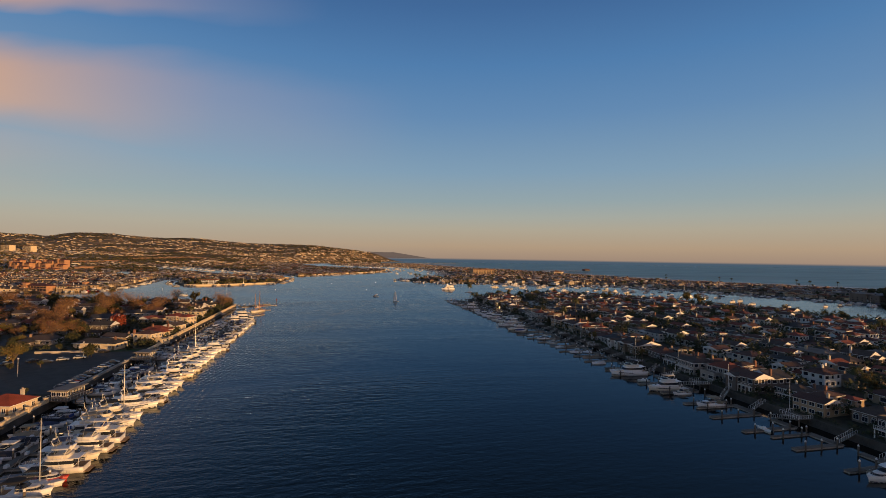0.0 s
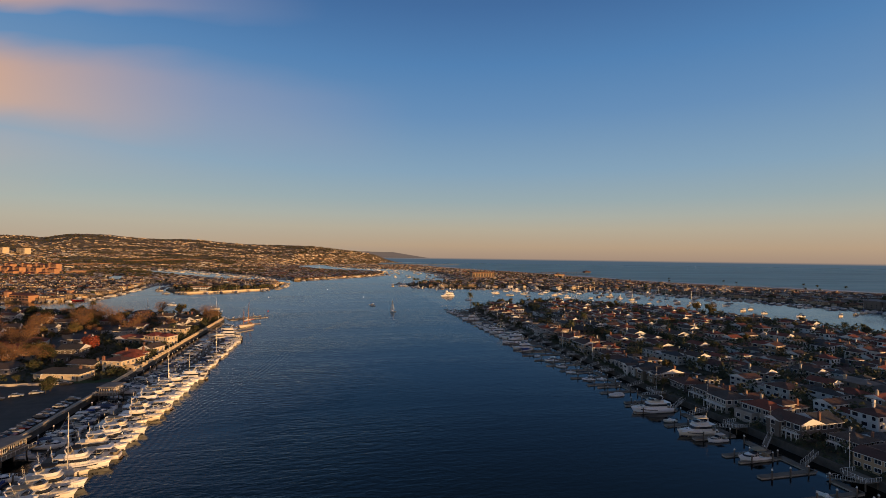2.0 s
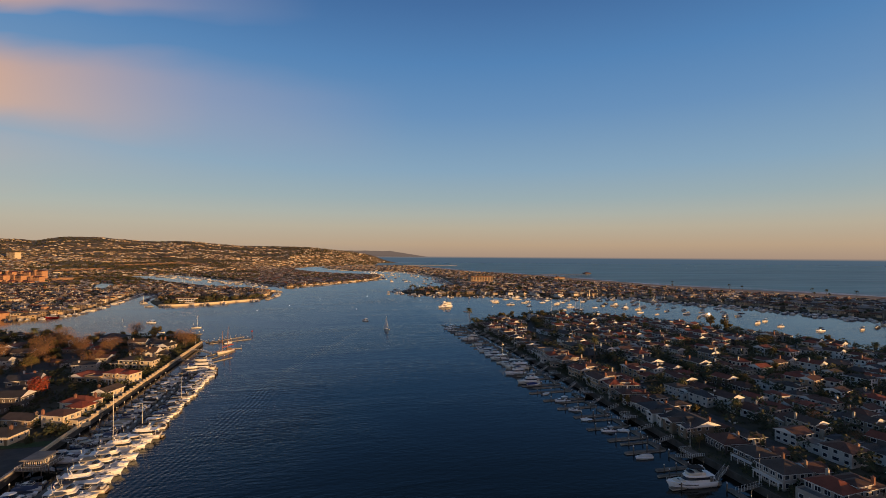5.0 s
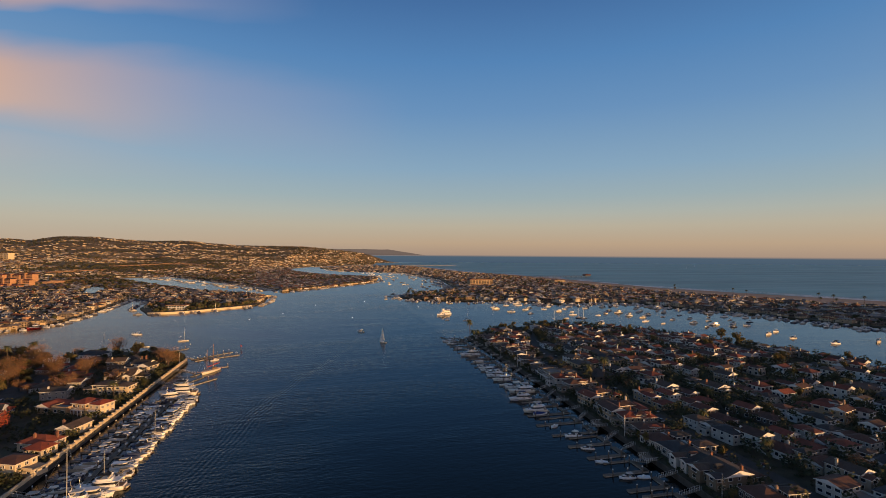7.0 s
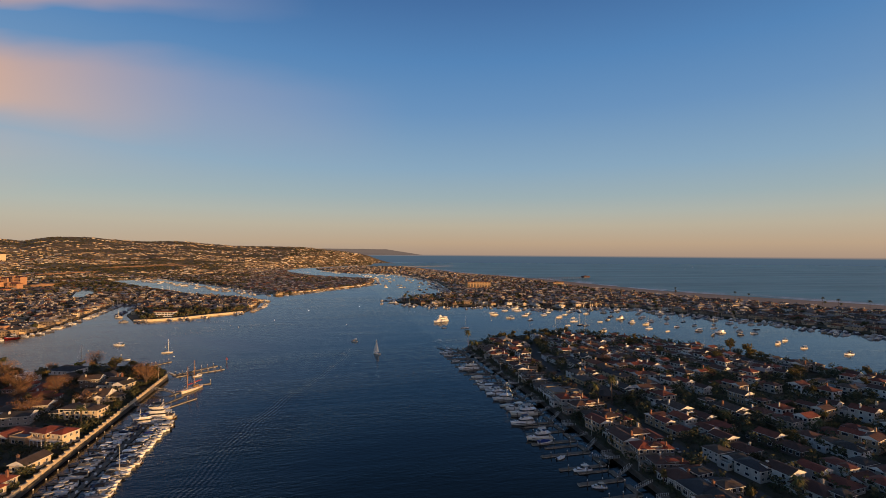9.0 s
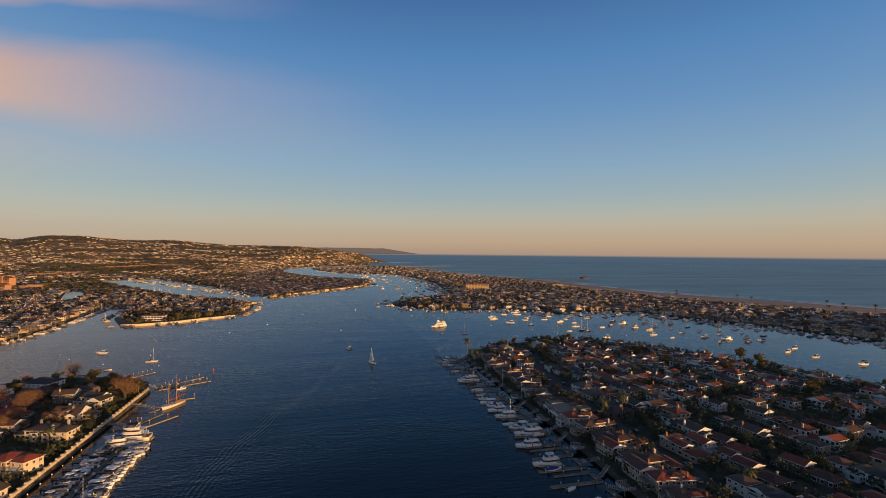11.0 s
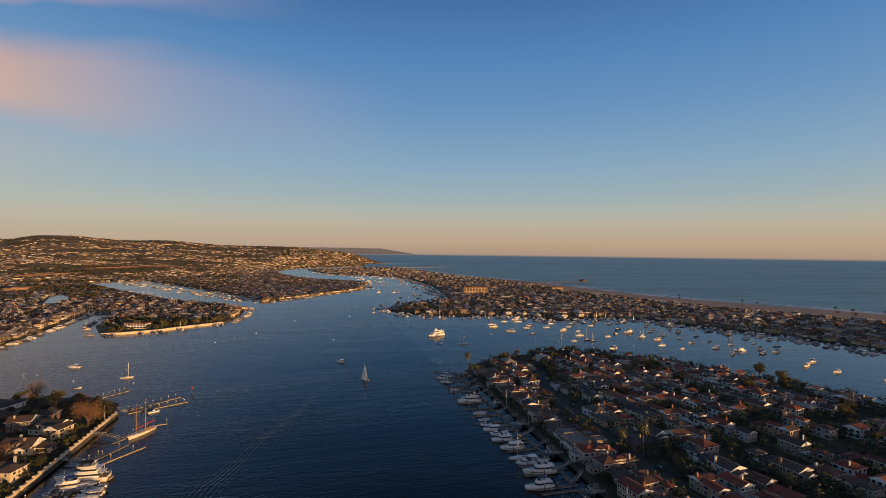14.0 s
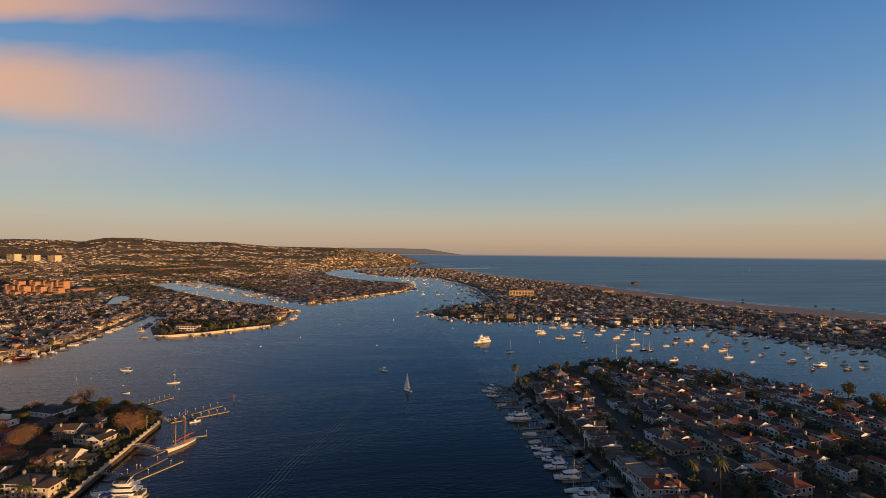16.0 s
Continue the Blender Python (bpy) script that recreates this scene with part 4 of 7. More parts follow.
    if deck:
        balcony(h, w * 0.96, -d / 2, 2.9)
    for cx, cy in stacks:
        chimney(h, cx * w, cy * d, z - 0.2, z + up + 0.7)
    return h


def on_ground(x, y, turn=0.0, sx=1.0, sy=1.0, sz=1.0, z=GROUND):
    return pose(x, y, z, 0, 0, turn) @ Matrix.Diagonal((sx, sy, sz, 1))


def wall_x(y):
    """The island's seawall along the channel."""
    return float(np.interp(y, [-150, 60, 124, 205, 260, 357, 440, 522], [118, 120, 122, 122, 125, 129, 130, 131]))


def villa(label, blocks, roof_mat, wall=None, m=None, stacks=(), decks=(), dormers=(), glazed=0, balconies=(), group="houses of the island", pitch=0.40):
    """A house of several joined blocks (w, d, height, x, y, roof) that looks towards -y; roof: hip, gable_x, gable_y or flat."""
    h = thing("house", label, "house", group, m)
    wall = wall or STUCCO
    shell, level = bmesh.new(), bmesh.new()
    for i, (w, d, z, x, y, kind) in enumerate(blocks):
        b = walls(w, d, z, 2 if z > 4 else 1, "fblr", (2.9, 3.4, 2.5, 3.1)[i % 4], ((1.3, 1.5), (1.9, 1.5), (1.2, 1.3), (1.6, 1.7))[(i + len(blocks)) % 4])
        up = pitch * min(w, d) / 2
        if kind[:5] == "gable":
            gable_wall(b, w, d, z, (pitch * (w if kind[-1] == "y" else d) / 2), kind[-1])
            up = pitch * (w if kind[-1] == "y" else d) / 2
        if kind == "flat":
            parapet(b, w, d, z)
            box(level, x - w / 2 + 0.23, x + w / 2 - 0.23, y - d / 2 + 0.23, y + d / 2 - 0.23, z - 0.1, z + 0.12)
        else:
            r = white_eaves(hip(w, d, up, 0.45, z, kind[:5] == "gable", along=kind[-1] if kind[:5] == "gable" else None))
            part("roof", r, (roof_mat, TRIM), h, at=(x, y, 0))
        bmesh.ops.remove_doubles(b, verts=b.verts, dist=0.002)
        join(shell, b, x, y)
    part("wall", shell, (wall, TRIM, GLASS), h)
    if level.verts:
        part("roof_terrace", level, FLATROOF, h)
    for x, y, z, w in dormers:
        b = boxes((-w / 2, w / 2, -1.4, 1.6, z, z + 1.5))
        dm = part("dormer", gabled(b, w, -1.4, z + 1.5, 0.45 * w), wall, h, at=(x, y, 0))
        part("dormer_roof", hip(w, 3.0, 0.45 * w, 0.2, z + 1.5, True, along="y"), roof_mat, dm, at=(0, 0.1, 0))
        part("dormer_window", boxes((-w * 0.3, w * 0.3, -1.45, -1.38, z + 0.45, z + 1.4)), GLASS, dm)
    w, d, z, x, y, kind = blocks[0]
    for k in range(glazed):
        for fl in range(2 if z > 4 else 1):
            put_window(h, (2.2, 1.6), x - w / 2 + w * (k + 0.5) / glazed, y - d / 2, 0.75 + 2.9 * fl, 0)
    for bw, bx, by, bz, deep in balconies:
        b = boxes((-bw / 2, bw / 2, -deep, 0, bz - 0.22, bz))
        n = max(int(bw / 0.6), 3)
        box(b, -bw / 2, bw / 2, -deep, -deep + 0.08, bz + 0.9, bz + 1.0)
        for q in range(n + 1):
            px = -bw / 2 + (bw - 0.06) * q / n
            box(b, px, px + 0.06, -deep, -deep + 0.06, bz, bz + 0.9)
        part("balcony", b, TRIM, h, at=(bx, by, 0))
        for q in range(4):
            part("post", boxes((-0.12, 0.12, -0.12, 0.12, 0, bz - 0.22)), TRIM, h, at=(bx - bw / 2 + 0.2 + (bw - 0.4) * q / 3, by - deep + 0.2, 0))
    for dw, dd, dx, dy in decks:
        part("patio", boxes((dx - dw / 2, dx + dw / 2, dy - dd / 2, dy + dd / 2, 0.02, 0.14)), PAVING, h)
    for cx, cy, top in stacks:
        chimney(h, cx, cy, 2.5, top)
    return h


def parapet(bm, w, d, z, thick=0.22, high=0.75):
    """A low wall round the edge of a flat roof."""
    rings = []
    for a, up in ((0, 0), (0, high), (thick, high), (thick, 0)):
        rings.append([bm.verts.new((sx * (w / 2 - a), sy * (d / 2 - a), z + up)) for sx, sy in ((-1, -1), (1, -1), (1, 1), (-1, 1))])
    for p, q in zip(rings, rings[1:]):
        for k in range(4):
            bm.faces.new((p[k], p[(k + 1) % 4], q[(k + 1) % 4], q[k]))


def join(bm, other, x, y):
    """Adds a bmesh to another, moved by x and y."""
    tmp = bpy.data.meshes.new("tmp")
    bmesh.ops.translate(other, verts=other.verts, vec=(x, y, 0))
    other.to_mesh(tmp)
    other.free()
    bm.from_mesh(tmp)
    bpy.data.meshes.remove(tmp)


def gabled(bm, w, y, z, up):
    bm.faces.new([bm.verts.new(c) for c in ((-w / 2, y, z), (w / 2, y, z), (0, y, z + up))])
    return bm


rnd = random.Random(11)
FG = "houses on the island's waterfront"
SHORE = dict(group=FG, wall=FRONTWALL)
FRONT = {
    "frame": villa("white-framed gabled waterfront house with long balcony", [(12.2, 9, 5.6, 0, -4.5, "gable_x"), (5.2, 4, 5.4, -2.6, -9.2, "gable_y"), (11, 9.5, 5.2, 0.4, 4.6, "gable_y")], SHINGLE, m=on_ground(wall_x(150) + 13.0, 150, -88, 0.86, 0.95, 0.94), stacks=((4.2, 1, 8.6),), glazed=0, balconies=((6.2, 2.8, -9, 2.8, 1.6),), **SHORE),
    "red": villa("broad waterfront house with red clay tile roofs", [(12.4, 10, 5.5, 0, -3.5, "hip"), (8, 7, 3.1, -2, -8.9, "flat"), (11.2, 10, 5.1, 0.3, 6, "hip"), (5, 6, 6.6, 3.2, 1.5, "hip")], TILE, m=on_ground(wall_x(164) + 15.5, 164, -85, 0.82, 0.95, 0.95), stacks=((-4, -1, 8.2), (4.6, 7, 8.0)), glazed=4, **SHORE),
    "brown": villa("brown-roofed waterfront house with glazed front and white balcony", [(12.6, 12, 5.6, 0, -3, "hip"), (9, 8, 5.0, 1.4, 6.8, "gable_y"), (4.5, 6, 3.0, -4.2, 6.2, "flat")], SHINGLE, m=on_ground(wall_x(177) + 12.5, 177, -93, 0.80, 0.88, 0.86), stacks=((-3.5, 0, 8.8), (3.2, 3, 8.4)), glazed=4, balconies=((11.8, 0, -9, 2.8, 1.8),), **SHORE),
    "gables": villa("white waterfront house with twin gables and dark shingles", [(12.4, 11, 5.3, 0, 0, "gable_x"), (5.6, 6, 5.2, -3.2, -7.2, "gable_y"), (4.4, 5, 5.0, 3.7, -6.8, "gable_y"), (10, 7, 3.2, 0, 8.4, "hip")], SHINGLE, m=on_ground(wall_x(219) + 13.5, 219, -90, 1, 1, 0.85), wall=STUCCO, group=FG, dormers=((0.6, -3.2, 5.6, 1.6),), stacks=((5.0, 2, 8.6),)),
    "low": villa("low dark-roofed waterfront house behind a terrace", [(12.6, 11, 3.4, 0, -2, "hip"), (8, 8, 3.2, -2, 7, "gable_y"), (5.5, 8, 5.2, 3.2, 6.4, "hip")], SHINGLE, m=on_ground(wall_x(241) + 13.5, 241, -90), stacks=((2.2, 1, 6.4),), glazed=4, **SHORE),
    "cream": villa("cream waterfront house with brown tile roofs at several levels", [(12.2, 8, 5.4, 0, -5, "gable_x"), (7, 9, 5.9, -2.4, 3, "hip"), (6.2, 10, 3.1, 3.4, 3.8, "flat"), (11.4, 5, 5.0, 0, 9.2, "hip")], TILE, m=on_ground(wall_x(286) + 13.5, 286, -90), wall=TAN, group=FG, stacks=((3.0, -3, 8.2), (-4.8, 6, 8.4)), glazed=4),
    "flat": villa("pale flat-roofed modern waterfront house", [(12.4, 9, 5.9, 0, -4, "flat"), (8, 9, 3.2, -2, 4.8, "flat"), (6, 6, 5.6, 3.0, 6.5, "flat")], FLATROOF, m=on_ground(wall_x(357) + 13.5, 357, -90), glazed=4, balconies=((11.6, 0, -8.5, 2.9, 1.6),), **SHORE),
}
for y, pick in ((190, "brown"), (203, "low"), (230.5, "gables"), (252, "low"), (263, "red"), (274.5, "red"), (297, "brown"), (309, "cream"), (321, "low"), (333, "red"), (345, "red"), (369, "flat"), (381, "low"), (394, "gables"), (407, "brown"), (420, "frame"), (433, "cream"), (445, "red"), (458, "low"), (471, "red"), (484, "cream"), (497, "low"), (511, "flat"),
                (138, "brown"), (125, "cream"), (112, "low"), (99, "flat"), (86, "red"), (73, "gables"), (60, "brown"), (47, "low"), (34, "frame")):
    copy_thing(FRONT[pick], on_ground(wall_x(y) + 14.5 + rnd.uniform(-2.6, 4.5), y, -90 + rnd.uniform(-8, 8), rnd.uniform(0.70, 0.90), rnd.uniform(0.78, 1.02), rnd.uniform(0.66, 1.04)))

INLAND = [
    villa("two-storey white villa with red clay tile roofs", [(9.4, 10, 5.7, 0, -7, "hip"), (7, 8, 3.1, 1.1, 1.6, "gable_y"), (9.2, 8, 5.3, 0, 9, "gable_x")], TILE, wall=PALEWALL, stacks=((3.2, -5, 8.4),), decks=((2.4, 7, -3.6, 1.6),), m=on_ground(196, 345, 5)),
    villa("white house with dark shingle roofs at two levels", [(9.0, 11, 5.6, 0, -7, "hip"), (7.2, 8, 4.4, 0.9, 2, "gable_x"), (8.4, 8, 5.4, -0.3, 9.4, "hip"), (3, 5, 3.0, -5.0, 2, "flat")], SHINGLE, stacks=((2.8, -10, 8.3),), dormers=((0.6, -10.6, 5.9, 1.5),), wall=PALEWALL, m=on_ground(168, 257, 6, 1, 1, 0.8)),
    villa("grey-shingled gabled house with low rear wing", [(9.0, 12, 5.6, 0, -5, "gable_y"), (5.5, 6, 5.0, -1.2, -11.2, "gable_y"), (9.6, 9, 3.2, 0, 6, "gable_x"), (7, 5, 5.2, 1, 11.4, "hip")], SHINGLE, stacks=((-4.0, -3, 8.6),), m=on_ground(188, 321, 5)),
    villa("pale house with dark hip roof and roof terraces", [(9.6, 10, 5.9, 0, -7, "hip"), (8, 8, 3.2, 0.6, 2.2, "flat"), (9.2, 8, 5.6, 0, 10, "gable_x")], SHINGLE, stacks=((3.4, -9, 7.6),), wall=PALEWALL, m=on_ground(166, 192, 6, 1, 1, 0.8)),
    villa("stucco house with stepped red tile roofs and tower", [(8, 9, 5.5, -0.6, -8, "hip"), (9.8, 9.5, 3.2, 0, 0.8, "gable_x"), (5, 5, 7.0, 2.1, -2.2, "hip"), (8.4, 8, 5.4, 0, 9.2, "hip")], TILE, wall=PALEWALL, stacks=((-3.6, 1, 5.6),), m=on_ground(223, 373, 9)),
    villa("low rambling house with brown hip roofs", [(9.8, 12, 3.3, 0, -6, "hip"), (8.6, 10, 5.3, 0.4, 5, "gable_y"), (9.2, 5, 3.0, 0, 11.6, "flat")], TILE, stacks=((3.0, -7, 5.8),), m=on_ground(175, 238, 8)),
    villa("white house with dark red tile gables and flat wings", [(8.8, 11, 5.7, 0, -5, "gable_y"), (9.6, 6, 3.2, 0.2, 3.4, "flat"), (8.0, 8, 5.2, -0.5, 10.2, "gable_y"), (9.4, 4, 3.0, 0, -12.2, "flat")], TILE, stacks=((-2.6, -4, 8.6),), wall=PALEWALL, m=on_ground(239, 410, 10)),
    villa("tan house with brown tile gables and roof deck", [(9.4, 7, 5.6, 0, -9, "gable_x"), (6.4, 9, 5.2, 1.3, -1, "gable_y"), (3.2, 9, 3.0, -3.4, -1, "flat"), (9.6, 8.5, 3.3, 0, 7.8, "hip")], TILE, stacks=((3.8, -8.6, 8.8),), wall=TAN, m=on_ground(261, 305, 10)),
]


def road_x(y):
    return float(np.interp(y, [-100, 250, 328, 388, 460, 500, 540], [150, 160, 164, 167, 178, 192, 205])) - 3.0


taken = [(196, 345), (168, 257), (188, 321), (166, 192), (223, 373), (175, 238), (239, 410), (261, 305)]
for px, py, pick, turn in ((215, 313, 2, 6), (323, 335, 3, 14), (281, 294, 6, 14), (224, 262, 1, 10), (349, 382, 2, 100), (300, 330, 0, 12)):
    copy_thing(INLAND[pick], on_ground(px, py, turn))
    taken.append((px, py))
plots, row = [], 0
y = 62.0
while y < 570:
    x = road_x(y) + 10.5
    col = 0
    while x < 470:
        px, py = x + rnd.uniform(-0.6, 0.6), y + (x - 180) * -0.12 + rnd.uniform(-3, 3)
        seen = math.degrees(math.atan2(px + 17, py - 5)) < 58
        if seen and shore_gap(px, py, ISLAND, 12) and px > road_x(py) + 9 and col % 9 != 8 and rnd.random() < 0.90:
            if not any(abs(px - a) < 9.5 and abs(py - b) < 21 for a, b in taken):
                plots.append((math.hypot(px, py - 90), px, py))
        x += 11.6 + rnd.uniform(-0.4, 1.2)
        col += 1
    y += 27.0 if row % 2 else 33.0
    row += 1
for y in np.arange(400, 545, 25):                            # a second row behind the waterfront, where the street bends away
    for x in np.arange(wall_x(y) + 32, road_x(y) - 8, 11):
        if shore_gap(x, y, ISLAND, 8):
            plots.append((math.hypot(x, y - 90), x + rnd.uniform(-1, 1), y + rnd.uniform(-1.5, 1.5)))
plots.sort()
rest = []
for i, (far, px, py) in enumerate(plots):
    taken.append((px, py))
    turn = float(np.interp(px, [160, 330], [5, 16])) + rnd.choice((0, 180)) + rnd.uniform(-6, 6)
    if rnd.random() < 0.10:
        rest.append((px + rnd.uniform(-2, 2), py - 7, GROUND, rnd.uniform(7.5, 9.5)))
        rest.append((px + rnd.uniform(-2, 2), py + 6, GROUND, rnd.uniform(8.0, 9.9)))
    elif i < 160:
        copy_thing(INLAND[rnd.choice((0, 1, 2, 2, 4, 5, 5, 7, 7, 6) if px < 205 else (0, 0, 0, 1, 1, 2, 3, 4, 4, 6, 6, 7))], on_ground(px, py, turn, rnd.uniform(0.86, 1.0), rnd.uniform(0.82, 1.02), rnd.uniform(0.66, 0.95) if px < 205 else rnd.uniform(0.80, 1.06)))
    else:
        for off in (-8, 1, 9):
            rest.append((px + rnd.uniform(-1, 1), py + off, GROUND, rnd.uniform(7.0, 9.0)))
town("island_houses", "crowded houses on the far side of the island", rest, [], 8, True)

# streets
bm = bmesh.new()
ys = list(np.arange(-80, 545, 12.0))
L = [bm.verts.new((road_x(v) - 3.4, v, GROUND + 0.03)) for v in ys]
R = [bm.verts.new((road_x(v) + 3.4, v, GROUND + 0.03)) for v in ys]
for i in range(len(ys) - 1):
    bm.faces.new((L[i], R[i], R[i + 1], L[i + 1]))
setting("road", bm, ASPHALT, "narrow asphalt island street lined with houses", "road")

# houses on the headland, facing the marina
house("long low cream house with dark brown hip roof", 20, 9, 1, "hip", SHINGLE, CREAM, m=on_ground(-126.3, 267.8, -14, 1, 1, 1.0), n=4, left=0, right=3, stacks=((0.35, 0.0),), sides="bl", group="houses on the headland")
house("cream two-storey house with tall white chimney and terrace", 10, 8, 2, "hip", SHINGLE, CREAM, m=on_ground(-110.5, 281, -22, 1, 1, 0.85), n=3, left=0, right=3, stacks=((-0.42, -0.5),), wings=((6, 6, 2.8, 6.5, 1.0, "flat"),), sides="bl", group="houses on the headland")
house("grey-gabled tan house behind the terrace house", 13, 8, 1, "gable", SHINGLE, TAN, m=on_ground(-125, 285, -18, 1, 1, 1.0), n=3, left=0, right=2, stacks=((0.45, -0.1),), sides="bl", group="houses on the headland")
house("cream house with orange clay tile roofs", 13, 9, 1, "hip", REDTILE, CREAM, m=on_ground(-113.5, 304, -22, 1, 1, 1.15), n=3, left=0, right=3, wings=((8, 7, 2.7, 5, -5, "hip"),), stacks=((-0.1, -0.2), (0.4, 0.2)), sides="bl", group="houses on the headland")
house("cream gabled cottage with brown roof", 7, 11, 1, "gable", SHINGLE, CREAM, m=on_ground(-109.5, 321, -18, 1, 1, 1.15), n=2, left=0, right=3, stacks=((-0.45, -0.2),), sides="bl", group="houses on the headland")
house("square cream tower house with red tile roof", 7, 8, 2, "hip", REDTILE, CREAM, m=on_ground(-109.8, 347.5, -27, 1, 1, 0.9), n=2, left=0, right=3, deck=True, stacks=(), sides="bl", group="houses on the headland")
house("low clubhouse with grey pyramid roof by the water", 18, 14, 1, "hip", SHINGLE, WHITE, m=on_ground(-173, 491, -22), n=5, left=0, right=4, stacks=(), pitch=0.4, sides="bl", group="houses on the headland", name="clubhouse")
house("red-roofed cream house beside the car park", 11, 10, 1, "cross", REDTILE, CREAM, m=on_ground(-108.5, 168, -14, 0.9, 0.9, 1), n=3, left=0, right=3, stacks=((0.2, 0.3),), sides="bl", group="houses on the headland")
house("flat-roofed white annexe by the clubhouse", 14, 7, 1, "flat", FLATROOF, WHITE, m=on_ground(-189, 474, -20), n=4, left=0, right=1, stacks=(), sides="bl", group="houses on the headland")
HG = "houses on the headland"
villa("long low house with red tile roofs and white-edged terraces", [(22, 8, 3.3, -2, 0, "hip"), (9, 6.5, 3.6, 3, -5, "flat"), (8, 9, 5.6, 11.5, -1, "hip"), (9, 6, 3.1, -7, -5.4, "gable_y")], REDTILE, TAN, on_ground(-127, 356, -27), stacks=((0, 1, 5.6),), balconies=((7, 11.5, -5.5, 2.8, 1.4),), group=HG)
villa("broad cream two-storey house with grey hip roofs and bay windows", [(15, 9, 4.9, -2, 0, "hip"), (7.5, 8.5, 4.7, 7.6, -1.8, "hip"), (6, 7, 2.9, -11.5, -0.6, "hip"), (3, 1.6, 4.4, -4, -5.1, "hip"), (3, 1.6, 4.4, 1, -5.1, "hip")], SHINGLE, CREAM, on_ground(-119, 386, -13), stacks=((-6, 1, 8.0), (4.2, -5.0, 7.6), (6, 2.5, 7.8)), group=HG)
villa("brown-roofed house with white-framed gables and dormers", [(14, 9, 4.4, 0, 0, "gable_x"), (5.2, 6, 4.3, -4, -5.6, "gable_y"), (4.4, 5.4, 4.1, 4.4, -5.3, "gable_y"), (7, 6, 2.8, 9.6, 1, "hip")], SHINGLE, CREAM, on_ground(-123, 413, -8), stacks=((-1.5, 1.5, 7.8), (2.0, -1.5, 7.4), (7.2, 0, 6.8)), dormers=((0.3, -3.6, 4.4, 1.8),), pitch=0.62, group=HG)
villa("cream gabled house with tall brick chimneys", [(12, 8, 4.9, -1, 0, "gable_x"), (7.5, 10, 4.3, 4.6, -3.2, "gable_y"), (6, 6, 2.9, -8.4, -1.5, "hip"), (5, 3.4, 2.7, 4.8, -9.4, "flat")], SHINGLE, CREAM, on_ground(-121, 439, -18), stacks=((-3, 1, 9.0), (-0.2, 1.4, 9.2)), pitch=0.55, group=HG)
RANCH = [
    house("low ranch house with brown shingle roof", 15, 11, 1, "cross", SHINGLE, FRONTWALL, n=0, left=0, right=0, wings=((7, 8, 2.8, 3, 8, "gable"),), group="houses on the headland", m=on_ground(-160, 318, 10)),
    house("low house with red tile hip roof", 14, 12, 1, "hip", REDTILE, FRONTWALL, n=0, left=0, right=0, wings=((6, 9, 2.7, -4, -8, "gable"),), group="houses on the headland", m=on_ground(-178, 330, 20)),
    house("two-storey white house with grey gable roof", 13, 10, 2, "gable", SHINGLE, FRONTWALL, n=0, left=0, right=0, wings=((8, 6, 2.7, -2, -7, "hip"),), group="houses on the headland", m=on_ground(-155, 342, 15)),
]
for row, x in enumerate(np.arange(-142, -330, -19)):
    for y in np.arange(286, 540, 23):
        px, py = x + rnd.uniform(-3, 3), y + rnd.uniform(-4, 4)
        if not shore_gap(px, py, LEFT, 12) or any(math.hypot(px - a, py - b) < 18 for a, b in ((-160, 318), (-178, 330), (-155, 342), (-127, 356), (-172, 489), (-190, 476), (-126, 270), (-125, 285), (-120, 387), (-124, 414), (-121, 440), (-138, 362))):
            continue
        if row % 3 == 2 and rnd.random() < 0.6 or rnd.random() < 0.15:
            continue
        copy_thing(rnd.choice(RANCH), on_ground(px, py, rnd.choice((0, 15, 90, 180)) + rnd.uniform(-8, 8), rnd.uniform(0.75, 0.95), rnd.uniform(0.8, 1.0), rnd.uniform(0.75, 0.95)))


# ---- trees ----
def leafy(seed, lobes, count, size, flat=1.0):
    """Small crossed leaf sprays spread through several lobes (x, y, z, r)."""
    rnd = random.Random(seed)
    bm = bmesh.new()
    for i in range(count):
        x, y, z, r = lobes[i % len(lobes)]
        d = Vector((rnd.gauss(0, 1), rnd.gauss(0, 1), rnd.gauss(0, flat))).normalized() * r * rnd.uniform(0.55, 1.05)
        c = Vector((x, y, z)) + d
        n = (d.normalized() + Vector((rnd.gauss(0, 0.6), rnd.gauss(0, 0.6), rnd.gauss(0, 0.6)))).normalized()
        a = n.orthogonal().normalized()
        b = n.cross(a)
        s = size * rnd.uniform(0.6, 1.3)
        p = [bm.verts.new(c + q) for q in (a * s, (b * 0.55 + n * 0.2) * s, -a * s, (-b * 0.55 + n * 0.15) * s)]
        bm.faces.new(p)
    return bm


def limbs(seed, lobes, height, thick):
    rnd = random.Random(seed)
    bm = bmesh.new()
    fork = height * 0.3
    tube(bm, [(0, 0, -0.3), (0.05, 0, fork * 0.6), (0, 0.05, fork)], [thick, thick * 0.8, thick * 0.7], 7)
    for x, y, z, r in lobes:
        mid = (x * 0.45 + rnd.uniform(-0.2, 0.2), y * 0.45, fork + (z - fork) * 0.5)
        tube(bm, [(0, 0, fork * 0.85), mid, (x, y, z)], [thick * 0.55, thick * 0.35, thick * 0.08], 5)
        for q in range(3):
            e = (x + rnd.uniform(-r, r) * 0.7, y + rnd.uniform(-r, r) * 0.7, z + rnd.uniform(0, r) * 0.8)
            tube(bm, [mid, ((mid[0] + e[0]) / 2, (mid[1] + e[1]) / 2, (mid[2] + e[2]) / 2 + 0.2), e], [thick * 0.25, thick * 0.14, thick * 0.04], 4)
    return bm


